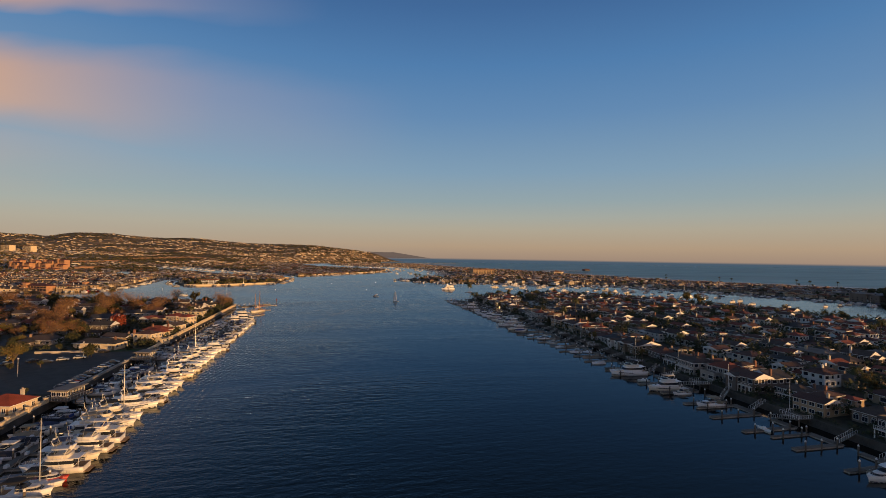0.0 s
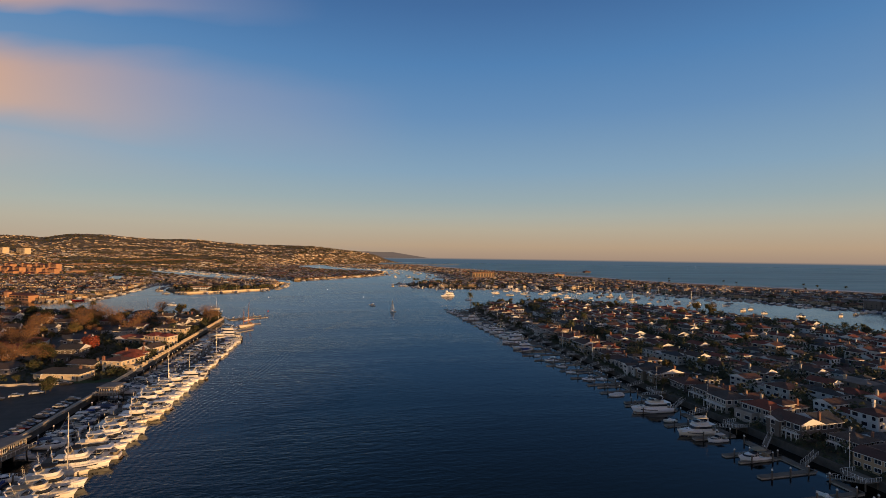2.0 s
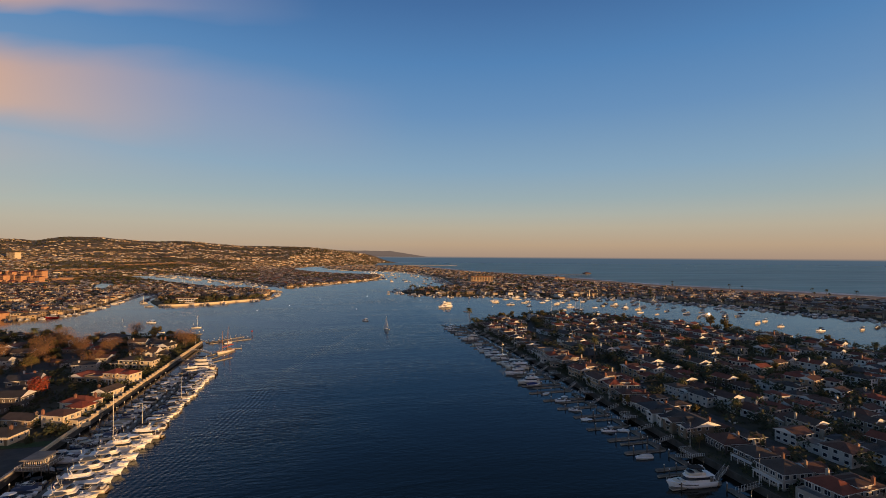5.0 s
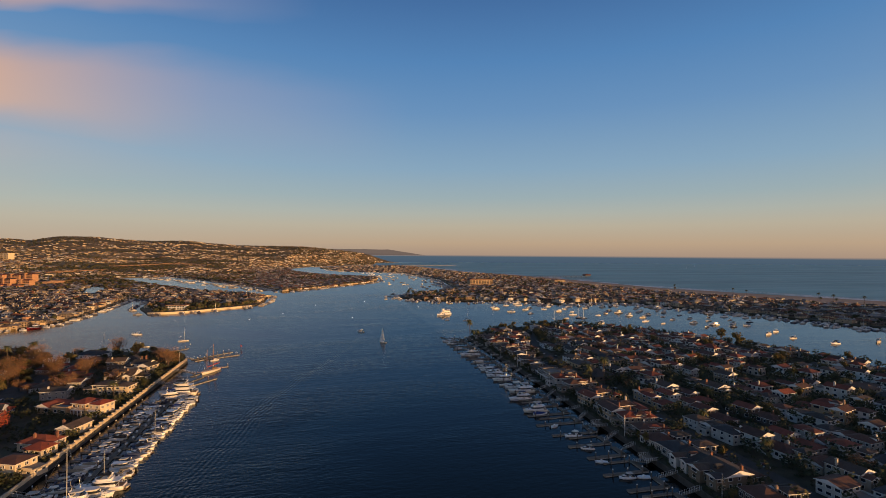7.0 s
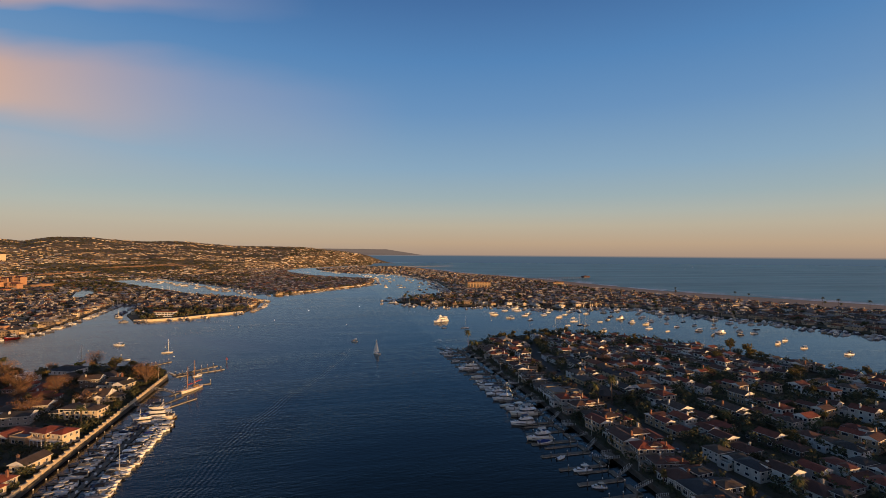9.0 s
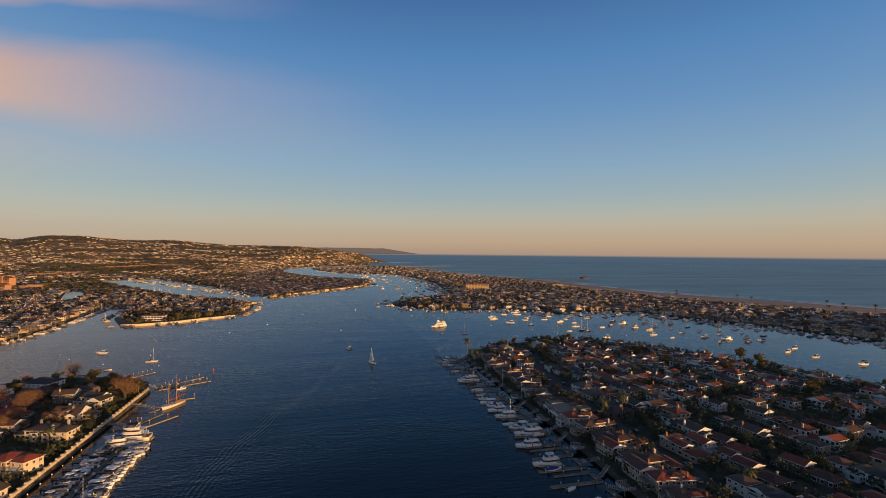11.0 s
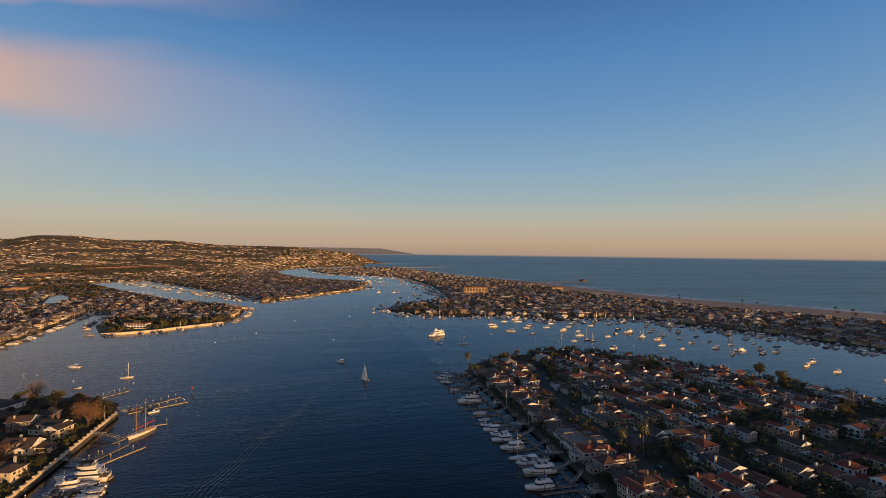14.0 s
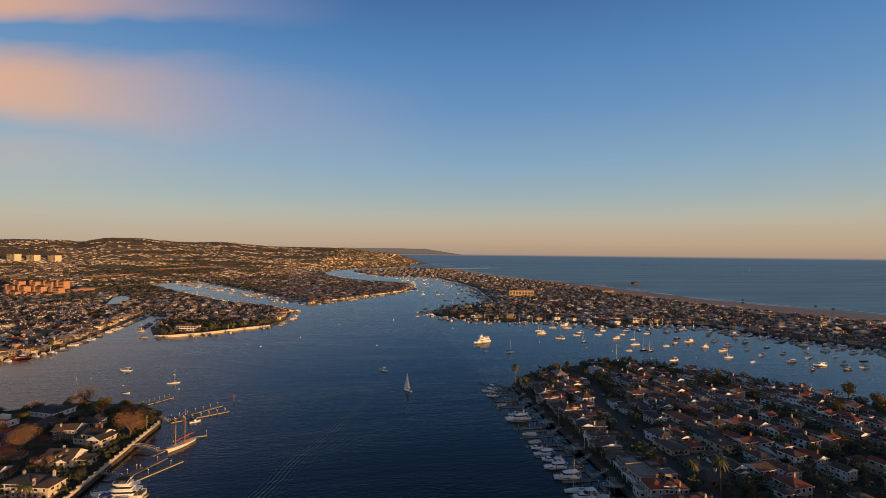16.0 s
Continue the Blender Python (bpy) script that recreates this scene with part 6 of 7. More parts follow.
def cruiser(label, L, B, F, m, top_mat, group="boats in the marina", hull=None):
    t = thing("cabin_cruiser", label, "boat", group, m)
    part("hull", hull_mesh(L, B, F), hull or GELCOAT, t)
    if not hull:
        part("boot_stripe", stripe(L, B, F, 0.02, 0.18), DARKHULL, t, "dark painted stripe along the waterline")
    shape = (-L * 0.10, L * 0.36, B * 0.38, B * 0.27, F * 1.03, F * 1.03 + 0.95, L * 0.14, 0.1)
    part("cabin", cabin(*shape), GELCOAT, t)
    part("cabin_window", cabin(*shape, f0=0.35, f1=0.72, grow=0.04), GLASS, t, "dark cabin side windows")
    part("windscreen", cabin(-L * 0.10, L * 0.10, B * 0.36, B * 0.30, F * 1.03 + 0.9, F * 1.03 + 1.45, 0.8, 0.1), GLASS, t, "dark raked windscreen")
    part("canvas_top", cabin(-L * 0.34, L * 0.04, B * 0.41, B * 0.34, F + 1.95, F + 2.25, 0.3, 0.2), top_mat, t)
    A, C = (-L * 0.3, B * 0.37), (-L * 0.02, B * 0.37)
    lo, hi = F, F + 2.0
    b = tube(bmesh.new(), [(A[0], -A[1], lo), (A[0], -A[1], hi), (A[0], A[1], hi), (A[0], A[1], lo), (A[0], A[1], hi - 0.02), (C[0], C[1], hi), (C[0], C[1], lo), (C[0], C[1], hi - 0.02), (C[0], -C[1], hi), (C[0], -C[1], lo)], [0.03] * 10, 4)
    part("top_frame", b, STEEL, t)
    part("seat", boxes((-L * 0.45, -L * 0.38, -B * 0.30, B * 0.30, F * 1.0, F + 0.75)), CANVAS, t, "upholstered cockpit bench")
    part("swim_platform", boxes((-L / 2 - 0.7, -L / 2 + 0.05, -B * 0.38, B * 0.38, 0.22, 0.32)), TEAK, t)
    part("cockpit_sole", boxes((-L * 0.48, -L * 0.11, -B * 0.34, B * 0.34, F * 1.0, F * 1.03)), TEAK, t)
    part("bow_rail", rail(deck_edge(L, B, F, 0.6, 0.98, -1, 6) + deck_edge(L, B, F, 0.6, 0.98, 1, 6)[::-1]), STEEL, t)
    return t


def covered_boat(label, L, B, F, m, group="boats in the marina"):
    t = thing("covered_boat", label, "boat", group, m)
    part("hull", hull_mesh(L, B, F), GELCOAT, t)
    bm = bmesh.new()
    rows = []
    for i in range(7):
        f = i / 6
        x = -L * 0.47 + L * 0.80 * f
        w = B * 0.47 * (1 if f < 0.5 else 1 - 0.75 * ((f - 0.5) / 0.5) ** 2)
        hgt = 0.9 * math.sin(math.pi * (0.25 + 0.6 * f)) + (0.08 if i % 2 else 0)
        rows.append([bm.verts.new((x, -w, F * (1 + 0.3 * f * f) + 0.03)), bm.verts.new((x, -w * 0.5, F + hgt * 0.8)), bm.verts.new((x, 0, F + hgt)), bm.verts.new((x, w * 0.5, F + hgt * 0.8)), bm.verts.new((x, w, F * (1 + 0.3 * f * f) + 0.03))])
    for a, b in zip(rows, rows[1:]):
        for k in range(4):
            bm.faces.new((a[k], b[k], b[k + 1], a[k + 1]))
    part("canvas_cover", bm, CANVAS, t)
    part("outboard_motor", boxes((-L / 2 - 0.5, -L / 2, -0.22, 0.22, 0.1, F + 0.35)), RUBBER, t)
    return t


def sailing_boat(label, L, B, F, mast, m, spar=None, hull=None, group="boats in the marina", sail=False, cover=None):
    t = thing("sailing_boat", label, "boat", group, m)
    part("hull", hull_mesh(L, B, F, 0.7, 13, 0.25), hull or GELCOAT, t)
    part("coachroof", cabin(-L * 0.12, L * 0.22, B * 0.27, B * 0.20, F * 1.0, F + 0.55, 0.7, 0.1), GELCOAT, t)
    part("cockpit", boxes((-L * 0.42, -L * 0.14, -B * 0.22, B * 0.22, F * 1.0, F * 1.06)), TEAK, t)
    b = bmesh.new()
    tube(b, [(L * 0.08, 0, F), (L * 0.08, 0, F + mast * 0.5), (L * 0.075, 0, F + mast)], [0.13, 0.12, 0.07], 8)
    part("mast", b, spar or ALLOY, t)
    b = bmesh.new()
    tube(b, [(L * 0.08, 0, F + 1.5), (-L * 0.34, 0, F + 1.6)], [0.08, 0.07], 6)
    part("boom", b, spar or ALLOY, t)
    if sail:
        for nm, p in (("mainsail", ((L * 0.07, 0, F + 1.7), (-L * 0.33, 0.25, F + 1.75), (L * 0.06, 0.05, F + mast * 0.98))), ("jib", ((L * 0.47, 0, F + 0.6), (L * 0.10, 0.3, F + 1.2), (L * 0.10, 0.05, F + mast * 0.82)))):
            b = bmesh.new()
            A, C, T = (Vector(q) for q in p)
            rows = []
            for i in range(7):
                f = i / 6
                l, r = A.lerp(T, f), C.lerp(T, f)
                rows.append([b.verts.new(l.lerp(r, g / 4) + Vector((0, 0.5 * math.sin(math.pi * g / 4) * (1 - f), 0))) for g in range(5)])
            for q, s in zip(rows, rows[1:]):
                for g in range(4):
                    b.faces.new((q[g], q[g + 1], s[g + 1], s[g])).smooth = True
            part(nm, b, WHITE, t)
    else:
        b = bmesh.new()
        tube(b, [(L * 0.07, 0, F + 1.72), (-L * 0.1, 0, F + 1.78), (-L * 0.32, 0, F + 1.75)], [0.2, 0.22, 0.12], 7)
        part("sail_cover", b, cover or CANVAS, t)
    b = bmesh.new()
    for e in ((L * 0.48, 0, F * 1.2), (-L * 0.48, 0, F), (L * 0.06, B * 0.46, F), (L * 0.06, -B * 0.46, F)):
        tube(b, [e, (L * 0.075, 0, F + mast * 0.97)], [0.018, 0.018], 3)
    part("rigging", b, STEEL, t)
    return t


def skiff(label, m, group="small boats"):
    t = thing("skiff", label, "boat", group, m)
    part("hull", hull_mesh(5.2, 2.0, 0.6), GELCOAT, t)
    part("console", cabin(-0.6, 0.6, 0.4, 0.35, 0.6, 1.3, 0.3), GELCOAT, t)
    part("outboard_motor", boxes((-3.0, -2.55, -0.2, 0.2, 0.0, 1.0)), RUBBER, t)
    return t


rnd = random.Random(23)
BIG = [motor_yacht("white flybridge motor yacht moored at a dock", 16.5, 4.8, 1.7, afloat(104.5, 185, 176)),
       motor_yacht("white sport fishing yacht with tall flybridge", 14.0, 4.4, 1.5, afloat(104, 161.5, 178)),
       motor_yacht("low white express yacht with dark windows", 13.0, 4.0, 1.4, afloat(-78.5, 200, 2), 1, False)]
MID = [cruiser("white cabin cruiser with canvas top", 10.0, 3.4, 1.15, afloat(105.5, 141, 178), CANVAS),
       cruiser("white express cruiser with white hardtop", 11.0, 3.6, 1.2, afloat(-78, 205.5, 3), GELCOAT)]
COV = covered_boat("moored runabout under a canvas cover", 7.6, 2.6, 0.85, afloat(-94.5, 150, 180))
SKIFF = skiff("small white open skiff with outboard", afloat(112, 231, 170))
SAILS = [sailing_boat("white sailing yacht with bare mast", 12.5, 3.6, 1.1, 15, afloat(-79.5, 168, 3)),
         sailing_boat("large white sailing yacht with tall mast", 17.0, 4.4, 1.4, 21, afloat(-81.0, 249, 2))]

DARK = [sailing_boat("dark blue sailing yacht with furled sails", 11.5, 3.4, 1.0, 14, afloat(317, 641, 195), hull=DARKHULL, group="boats at moorings"),
        cruiser("dark-hulled motor launch with canvas top", 9.5, 3.1, 1.1, afloat(402, 705, 190), CANVAS, "boats at moorings", hull=DARKHULL),
        cruiser("red-hulled launch with dark canvas top", 9.0, 3.0, 1.0, afloat(-75.5, 121.5, 2), CANVAS, hull=REDPAINT)]

# the marina: outer and inner berths off one long walkway
def berth_row(y, y_end, edge, way, choose, keep_clear):
    """Boats side by side from y on, with their outer ends at x = edge, lying towards way (-1: to -x)."""
    while y < y_end:
        ob, need, L, s = choose(y)
        if any(a < y + need / 2 < b for a, b in keep_clear):
            y += 1.5
            continue
        copy_thing(ob, afloat(edge + way * L * s / 2 + rnd.uniform(-0.8, 0.5), y + need / 2, rnd.choice((0, 0, 180)) + rnd.uniform(-3, 3), s))
        y += need


def large(y):
    ob = rnd.choice((BIG[0], BIG[1], BIG[2], BIG[1], MID[1]))
    return ob, 5.6, {BIG[0]: 16.5, BIG[1]: 14, BIG[2]: 13}.get(ob, 11), rnd.uniform(0.9, 1.04)


def medium(y):
    ob = rnd.choice((MID[0], MID[1], COV, BIG[2], SAILS[0], MID[0], COV, MID[1], DARK[1], COV, BIG[2], COV))
    L = {MID[0]: 10, MID[1]: 11, COV: 7.6, BIG[2]: 13, DARK[0]: 11.5, DARK[1]: 9.5}.get(ob, 12.5)
    return ob, 3.8, L, min(rnd.uniform(0.85, 1.05), 11.0 / L)


def small(y):
    ob = rnd.choice((COV, MID[1], MID[0], SKIFF, COV, COV, DARK[1]))
    L = {MID[0]: 10, MID[1]: 11, COV: 7.6, DARK[1]: 9.5}.get(ob, 5.2)
    return ob, 3.0, L, min(rnd.uniform(0.8, 1.1), (8.8 if y < 262 else 7.4) / L)


berth_row(72, 118, -70.8, -1, medium, ())
berth_row(124, 187, -70.0, -1, large, ((164.5, 171.5),))
berth_row(188, 262, -69.6, -1, large, ((197, 208.5), (245.5, 252.5)))
def mixed(y):
    ob = rnd.choice((COV, MID[1], MID[0], COV, BIG[2], DARK[1], SAILS[0], COV, MID[1], MID[0]))
    L = {MID[0]: 10, MID[1]: 11, COV: 7.6, DARK[1]: 9.5, BIG[2]: 13}.get(ob, 12.5)
    return ob, 3.3, L, {COV: 1.15, BIG[2]: 0.72, MID[0]: 0.86, MID[1]: 0.8, DARK[1]: 0.88}.get(ob, 0.8) * rnd.uniform(0.92, 1.08)


berth_row(263, 369, -70.8, -1, mixed, ())
berth_row(72, 262, -88.8, -1, small, ((168, 188), (230, 246)))
berth_row(264, 371, -86.0, -1, small, ())
box_proto = None
for y in np.arange(108, 372, 7.3):
    at = pose((-87.6 if y < 262 else -84.0) + rnd.choice((-0.6, 0.6)), y, 0.55, 0, 0, rnd.uniform(-5, 5))
    if box_proto is None:
        box_proto = part("dock_box", wedge(-0.35, 0.35, 0.6, 0.5, 0, 0.65, 0.1, 0.05), WHITE)
        tagged(box_proto, "white storage box on the marina walkway", "dock box", "dock boxes").matrix_basis = at
    else:
        copy_thing(box_proto, at)
motor_yacht("large white two-deck motor yacht at the dock end", 21, 5.6, 2.1, afloat(-84.5, 379, 178), 2, True)
copy_thing(BIG[0], afloat(-84, 372.2, 3, 0.9))


# ---- docks ----
def dock(name, label, x0, y0, x1, y1, w, z=0.55, piles=4, pile_h=2.6, group="docks", both=False):
    """A floating dock from one point to another, with planked deck, float and piles."""
    l = math.hypot(x1 - x0, y1 - y0)
    t = thing(name, label, "dock", group, pose((x0 + x1) / 2, (y0 + y1) / 2, 0, 0, 0, math.degrees(math.atan2(y1 - y0, x1 - x0))))
    part("deck", boxes((-l / 2, l / 2, -w / 2, w / 2, z - 0.1, z)), DOCK, t)
    part("float", boxes((-l / 2 + 0.1, l / 2 - 0.1, -w / 2 + 0.12, w / 2 - 0.12, -0.3, z - 0.1)), CONCRETE, t)
    for i in range(piles):
        x = -l / 2 + (l * (i + 0.5) / piles if piles > 1 else l - 0.4)
        for s in ((-1, 1) if both else (1,)):
            b = tube(bmesh.new(), [(0, 0, -2), (0, 0, pile_h - 0.25), (0, 0, pile_h - 0.2), (0, 0, pile_h), (0, 0, pile_h + 0.3)], [0.2, 0.2, 0.23, 0.23, 0.04], 8)
            for face in b.faces:
                face.material_index = int(face.calc_center_median().z > pile_h - 0.22)
            part("dock_post", b, (PILE, WHITE), t, at=(x, s * (w / 2 + 0.2), 0))
    return t


def gangway(x0, y0, x1, y1, z0, z1, w=1.2, arch=0.0, group="gangways"):
    """A railed ramp between two heights."""
    l = math.hypot(x1 - x0, y1 - y0)
    t = thing("gangway", "narrow white railed gangway down to the dock", "gangway", group, pose(x0, y0, 0, 0, 0, math.degrees(math.atan2(y1 - y0, x1 - x0))))
    n = 8

    def zz(f):
        return z0 + (z1 - z0) * f + arch * 4 * f * (1 - f)
    bm = bmesh.new()
    for s in (0,):
        v = [[bm.verts.new((l * i / n, q, zz(i / n) + o)) for i in range(n + 1)] for q, o in ((-w / 2, 0), (w / 2, 0), (w / 2, -0.15), (-w / 2, -0.15))]
        for a in range(4):
            for i in range(n):
                bm.faces.new((v[a][i], v[a][i + 1], v[(a + 1) % 4][i + 1], v[(a + 1) % 4][i]))
    part("deck", bm, DOCK, t)
    for q in (-w / 2, w / 2):
        part("handrail", rail([(l * i / n, q, zz(i / n)) for i in range(n + 1)], True, 0.045, 1.0), TRIM, t)
    return t


dock("main_dock", "long floating walkway of the marina", -87.6, 68, -87.6, 262, 1.8, piles=13)
dock("main_dock", "long floating walkway of the marina's far half", -84.0, 263, -84.0, 386, 1.8, piles=9)
proto = dock("finger_dock", "short floating finger dock between berths", -87.6, 112, -74, 112, 0.9, piles=1, group="finger docks")
for y in np.arange(86.1, 372, 8.6):
    copy_thing(proto, pose(-80.8, y, 0, 0, 0, rnd.uniform(-0.5, 0.5)))
proto = dock("finger_dock", "narrow floating finger dock on the inner side", -89.5, 111, -98, 111, 0.8, piles=1, group="finger docks")
for y in np.arange(86.7, 372, 8.2):
    if not 168 < y < 188 and not 230 < y < 246:
        copy_thing(proto, pose(-93.8, y, 0, 0, 0, 180))
dock("finger_dock", "empty sunlit finger dock with white-capped piles", -90, 386, -71, 413, 1.5, piles=3)
dock("finger_dock", "empty sunlit finger dock with white-capped piles", -92, 392, -80, 418, 1.5, piles=3)
dock("finger_dock", "short sunlit dock beside the gangway", -91, 399, -87, 408, 1.3, piles=2)
dock("pier", "long timber pier with paired piles", -98, 470, -69.5, 487.5, 1.8, piles=7, both=True)
dock("pier", "long timber pier with paired piles", -101, 474, -77, 500, 1.8, piles=7)
dock("pier", "timber pier with white-topped piles off the headland", -131, 503, -116, 523, 1.8, piles=7)
dock("schooner_dock", "floating dock beside the schooner", -88, 421, -76, 446, 1.6, piles=3)
dock("schooner_dock", "short cross dock at the schooner's bow", -79, 444, -70, 446.5, 1.2, piles=1)
gangway(-101.5, 430, -87, 426, 2.6, 0.7, 1.6, 0.9)
gangway(-101.5, 400, -91, 398, 2.4, 0.7, 1.5, 0.2)
gangway(-105, 474, -99, 471, 2.4, 0.8, 1.3, 0.2)
gangway(-101.5, 262, -89.5, 259, 2.4, 0.6, 1.3, 0.0)


def schooner(m):
    t = thing("schooner", "old white two-masted schooner with varnished spars", "boat", "", m)
    L, B, F = 19.0, 4.4, 1.5
    part("hull", hull_mesh(L, B, F, 0.55, 15, 0.5, 0.9), GELCOAT, t)
    part("rubbing_strake", rail(deck_edge(L, B, F * 0.9, 0.02, 0.95, -1, sheer=0.5) + deck_edge(L, B, F * 0.9, 0.02, 0.95, 1, sheer=0.5)[::-1], False, 0.09, 0.0), REDPAINT, t)
    part("deckhouse", cabin(-6, -1.5, 1.2, 1.05, F, F + 1.1, 0.3), TEAK, t)
    part("skylight", cabin(0.5, 2.2, 0.7, 0.5, F, F + 0.6, 0.2), TEAK, t)
    b = bmesh.new()
    tube(b, [(L * 0.46, 0, F * 1.45), (L * 0.5 + 3.6, 0, F * 1.45 + 0.9)], [0.16, 0.08], 6)
    part("bowsprit", b, SPAR, t)
    for x, h in ((3.6, 14.5), (-2.6, 17.5)):
        part("mast", tube(bmesh.new(), [(x, 0, F - 0.3), (x, 0, F + h * 0.6), (x - 0.2, 0, F + h)], [0.2, 0.18, 0.08], 8), SPAR, t)
    for x0, x1, z in ((3.5, -1.8, 2.6), (-2.7, -9.5, 2.8)):
        part("boom", tube(bmesh.new(), [(x0, 0, F + z), (x1, 0, F + z + 0.1)], [0.12, 0.1], 6), SPAR, t)
        part("sail_cover", tube(bmesh.new(), [(x0, 0, F + z + 0.25), ((x0 + x1) / 2, 0, F + z + 0.35), (x1, 0, F + z + 0.25)], [0.25, 0.32, 0.18], 7), REDPAINT, t, "furled sail under an orange-red cover")
    for e, p in (((L * 0.5 + 3.5, 0, 3.0), (3.5, 0, 15)), ((L * 0.48, 0, 2.2), (3.5, 0, 13)), ((3.5, 0, 15.2), (-2.8, 0, 18)), ((-9.4, 0, 1.6), (-2.8, 0, 18.4))):
        part("stay", tube(bmesh.new(), [e, p], [0.03, 0.03], 3), STEEL, t)
    for x, h in ((3.6, 13), (-2.6, 15.5)):
        for s in (-1, 1):
            for d in (-0.8, 0, 0.8):
                part("shroud", tube(bmesh.new(), [(x + d, s * B * 0.46, F), (x, 0, F + h)], [0.025, 0.025], 3), STEEL, t)
    for s in (-1, 1):
        part("bulwark_rail", rail(deck_edge(L, B, F, 0.05, 0.97, s, 12, 0.5), True, 0.05, 0.6), TEAK, t)
    return t


schooner(pose(-78.8, 432.5, 0, 0, 0, 245))
copy_thing(SKIFF, afloat(-84, 470, 30, 1.3))

# private docks along the island
rnd = random.Random(31)


def patio_deck(x, y, w, d):
    """A raised timber deck over the water, on piles, with a white railing."""
    t = thing("patio_deck", "timber patio deck over the water with white railing", "deck", "patio decks", pose(x, y, 0))
    part("deck", boxes((-w / 2, w / 2, -d / 2, d / 2, GROUND + 0.1, GROUND + 0.35)), DOCK, t)
    p = [(w / 2, -d / 2), (-w / 2, -d / 2), (-w / 2, d / 2), (w / 2, d / 2)]
    for a, b in zip(p, p[1:]):
        n = max(int(math.hypot(b[0] - a[0], b[1] - a[1]) / 0.8), 2)
        part("railing", rail([(a[0] + (b[0] - a[0]) * i / n, a[1] + (b[1] - a[1]) * i / n, GROUND + 0.35) for i in range(n + 1)], True, 0.05, 1.0), TRIM, t)
    for sx in (-1, 1):
        for sy in (-1, 1):
            part("dock_post", tube(bmesh.new(), [(0, 0, -2), (0, 0, GROUND + 0.1)], [0.2, 0.2], 7), PILE, t, at=(sx * w * 0.42, sy * d * 0.42, 0))
    return t


k = 0
for y in np.arange(70, 520, 13.1):
    x = wall_x(y)
    out = rnd.uniform(96, 101) if y < 330 else rnd.uniform(102, 106)
    w = rnd.uniform(1.5, 2.2)
    dy = rnd.uniform(-1, 1)
    dock("private_dock", "grey floating private dock with timber piles", x - 7, y - 4.2 + dy, out, y - 4.2 + dy, w, piles=3, pile_h=rnd.uniform(2.2, 3.2), group="private docks")
    dock("private_dock", "grey floating cross dock below a gangway", x - 7.5, y - 4.5 + dy, x - 7.5, y + rnd.uniform(3, 5.5), 2.2, piles=1, group="private docks")
    if k % 3 == 1:
        patio_deck(x - 2.4, y + rnd.uniform(-1, 1), 5.0, rnd.uniform(5, 8))
        gangway(x - 4.8, y - 3, x - 7.4, y - 4 + dy + rnd.choice((8, 7)), GROUND + 0.3, 0.65)
    else:
        gangway(x + 0.5, y + rnd.uniform(-2, 4), x - 7.0, y + rnd.uniform(-3, 3), GROUND + 0.3, 0.65)
    if k % 2:
        dock("private_dock", "narrow grey finger dock", x - 8, y + 4.4, out + rnd.uniform(1, 6), y + 4.4, 1.1, piles=2, group="private docks")
    k += 1
for y, ob, s, turn in ((88, MID[1], 0.95, 180), (232, MID[0], 0.65, 175), (259, MID[0], 0.6, 170), (273, MID[1], 0.75, 180), (308, BIG[1], 0.95, 178), (303, COV, 1.1, 0), (329, BIG[0], 0.82, 180), (342, BIG[0], 0.98, 178),
                       (352, MID[1], 1.15, 181), (370, BIG[2], 1.0, 178), (381, BIG[1], 0.85, 180), (389, MID[0], 1.1, 176), (396, BIG[2], 0.85, 180), (404, MID[0], 0.9, 180), (448, BIG[0], 1.0, 184), (456, MID[1], 0.8, 180),
                       (423, COV, 1.1, 175), (412, COV, 1.0, 180), (476, COV, 1.0, 10), (498, MID[0], 0.9, 180), (510, MID[1], 0.85, 175), (206, COV, 0.9, 180), (119, SKIFF, 1.0, 90), (286, SKIFF, 1.0, 20), (246, SKIFF, 1.0, 160), (174, SKIFF, 1.0, 178), (155, MID[0], 0.72, 182)):
    L = 16.5 * s if ob is BIG[0] else 13 * s
    copy_thing(ob, afloat(97.5 + (5 if y > 330 else 0) + L / 2 + (4 if L < 11 else 0), y, turn + rnd.uniform(-2, 2), s))
copy_thing(SAILS[0], afloat(108, 358, 180, 0.9))
dock("tip_dock", "bare floating dock off the island's point", 107, 534, 120, 505, 2.0, piles=4)
dock("tip_dock", "bare floating dock off the island's point", 117, 532, 128, 512, 2.0, piles=3)
copy_thing(MID[1], afloat(114, 516, -65, 0.9))
copy_thing(BIG[1], afloat(341, 470, 160, 1.15))

# boats lying at moorings
EAST = [(321, 635), (418, 749), (356, 659), (474, 800), (399, 678), (394, 646), (458, 721), (434, 681), (494, 758), (401, 626), (382, 595), (427, 651), (492, 718), (473, 691), (468, 671), (433, 628), (509, 709), (391, 574), (427, 602), (467, 638), (510, 667), (457, 607), (430, 570), (521, 644), (485, 606), (465, 584), (421, 539), (444, 553), (516, 613), (498, 585), (474, 556), (454, 535), (537, 600), (508, 565), (478, 540)]
WEST = [(249, 777), (243, 754), (277, 800), (253, 717), (302, 816), (297, 756), (331, 795), (314, 739), (336, 769), (347, 736), (369, 765), (340, 701), (383, 740), (388, 744)]
rnd = random.Random(41)
far = []
for i in range(26):
    px, py = rnd.uniform(440, 620), rnd.uniform(240, 520)
    if not inside(px, py, ISLAND) and not inside(px + 15, py, PENIN_ALL) and all(math.hypot(px - a, py - b) > 22 for a, b in far):
        far.append((px, py))
near = len(far)
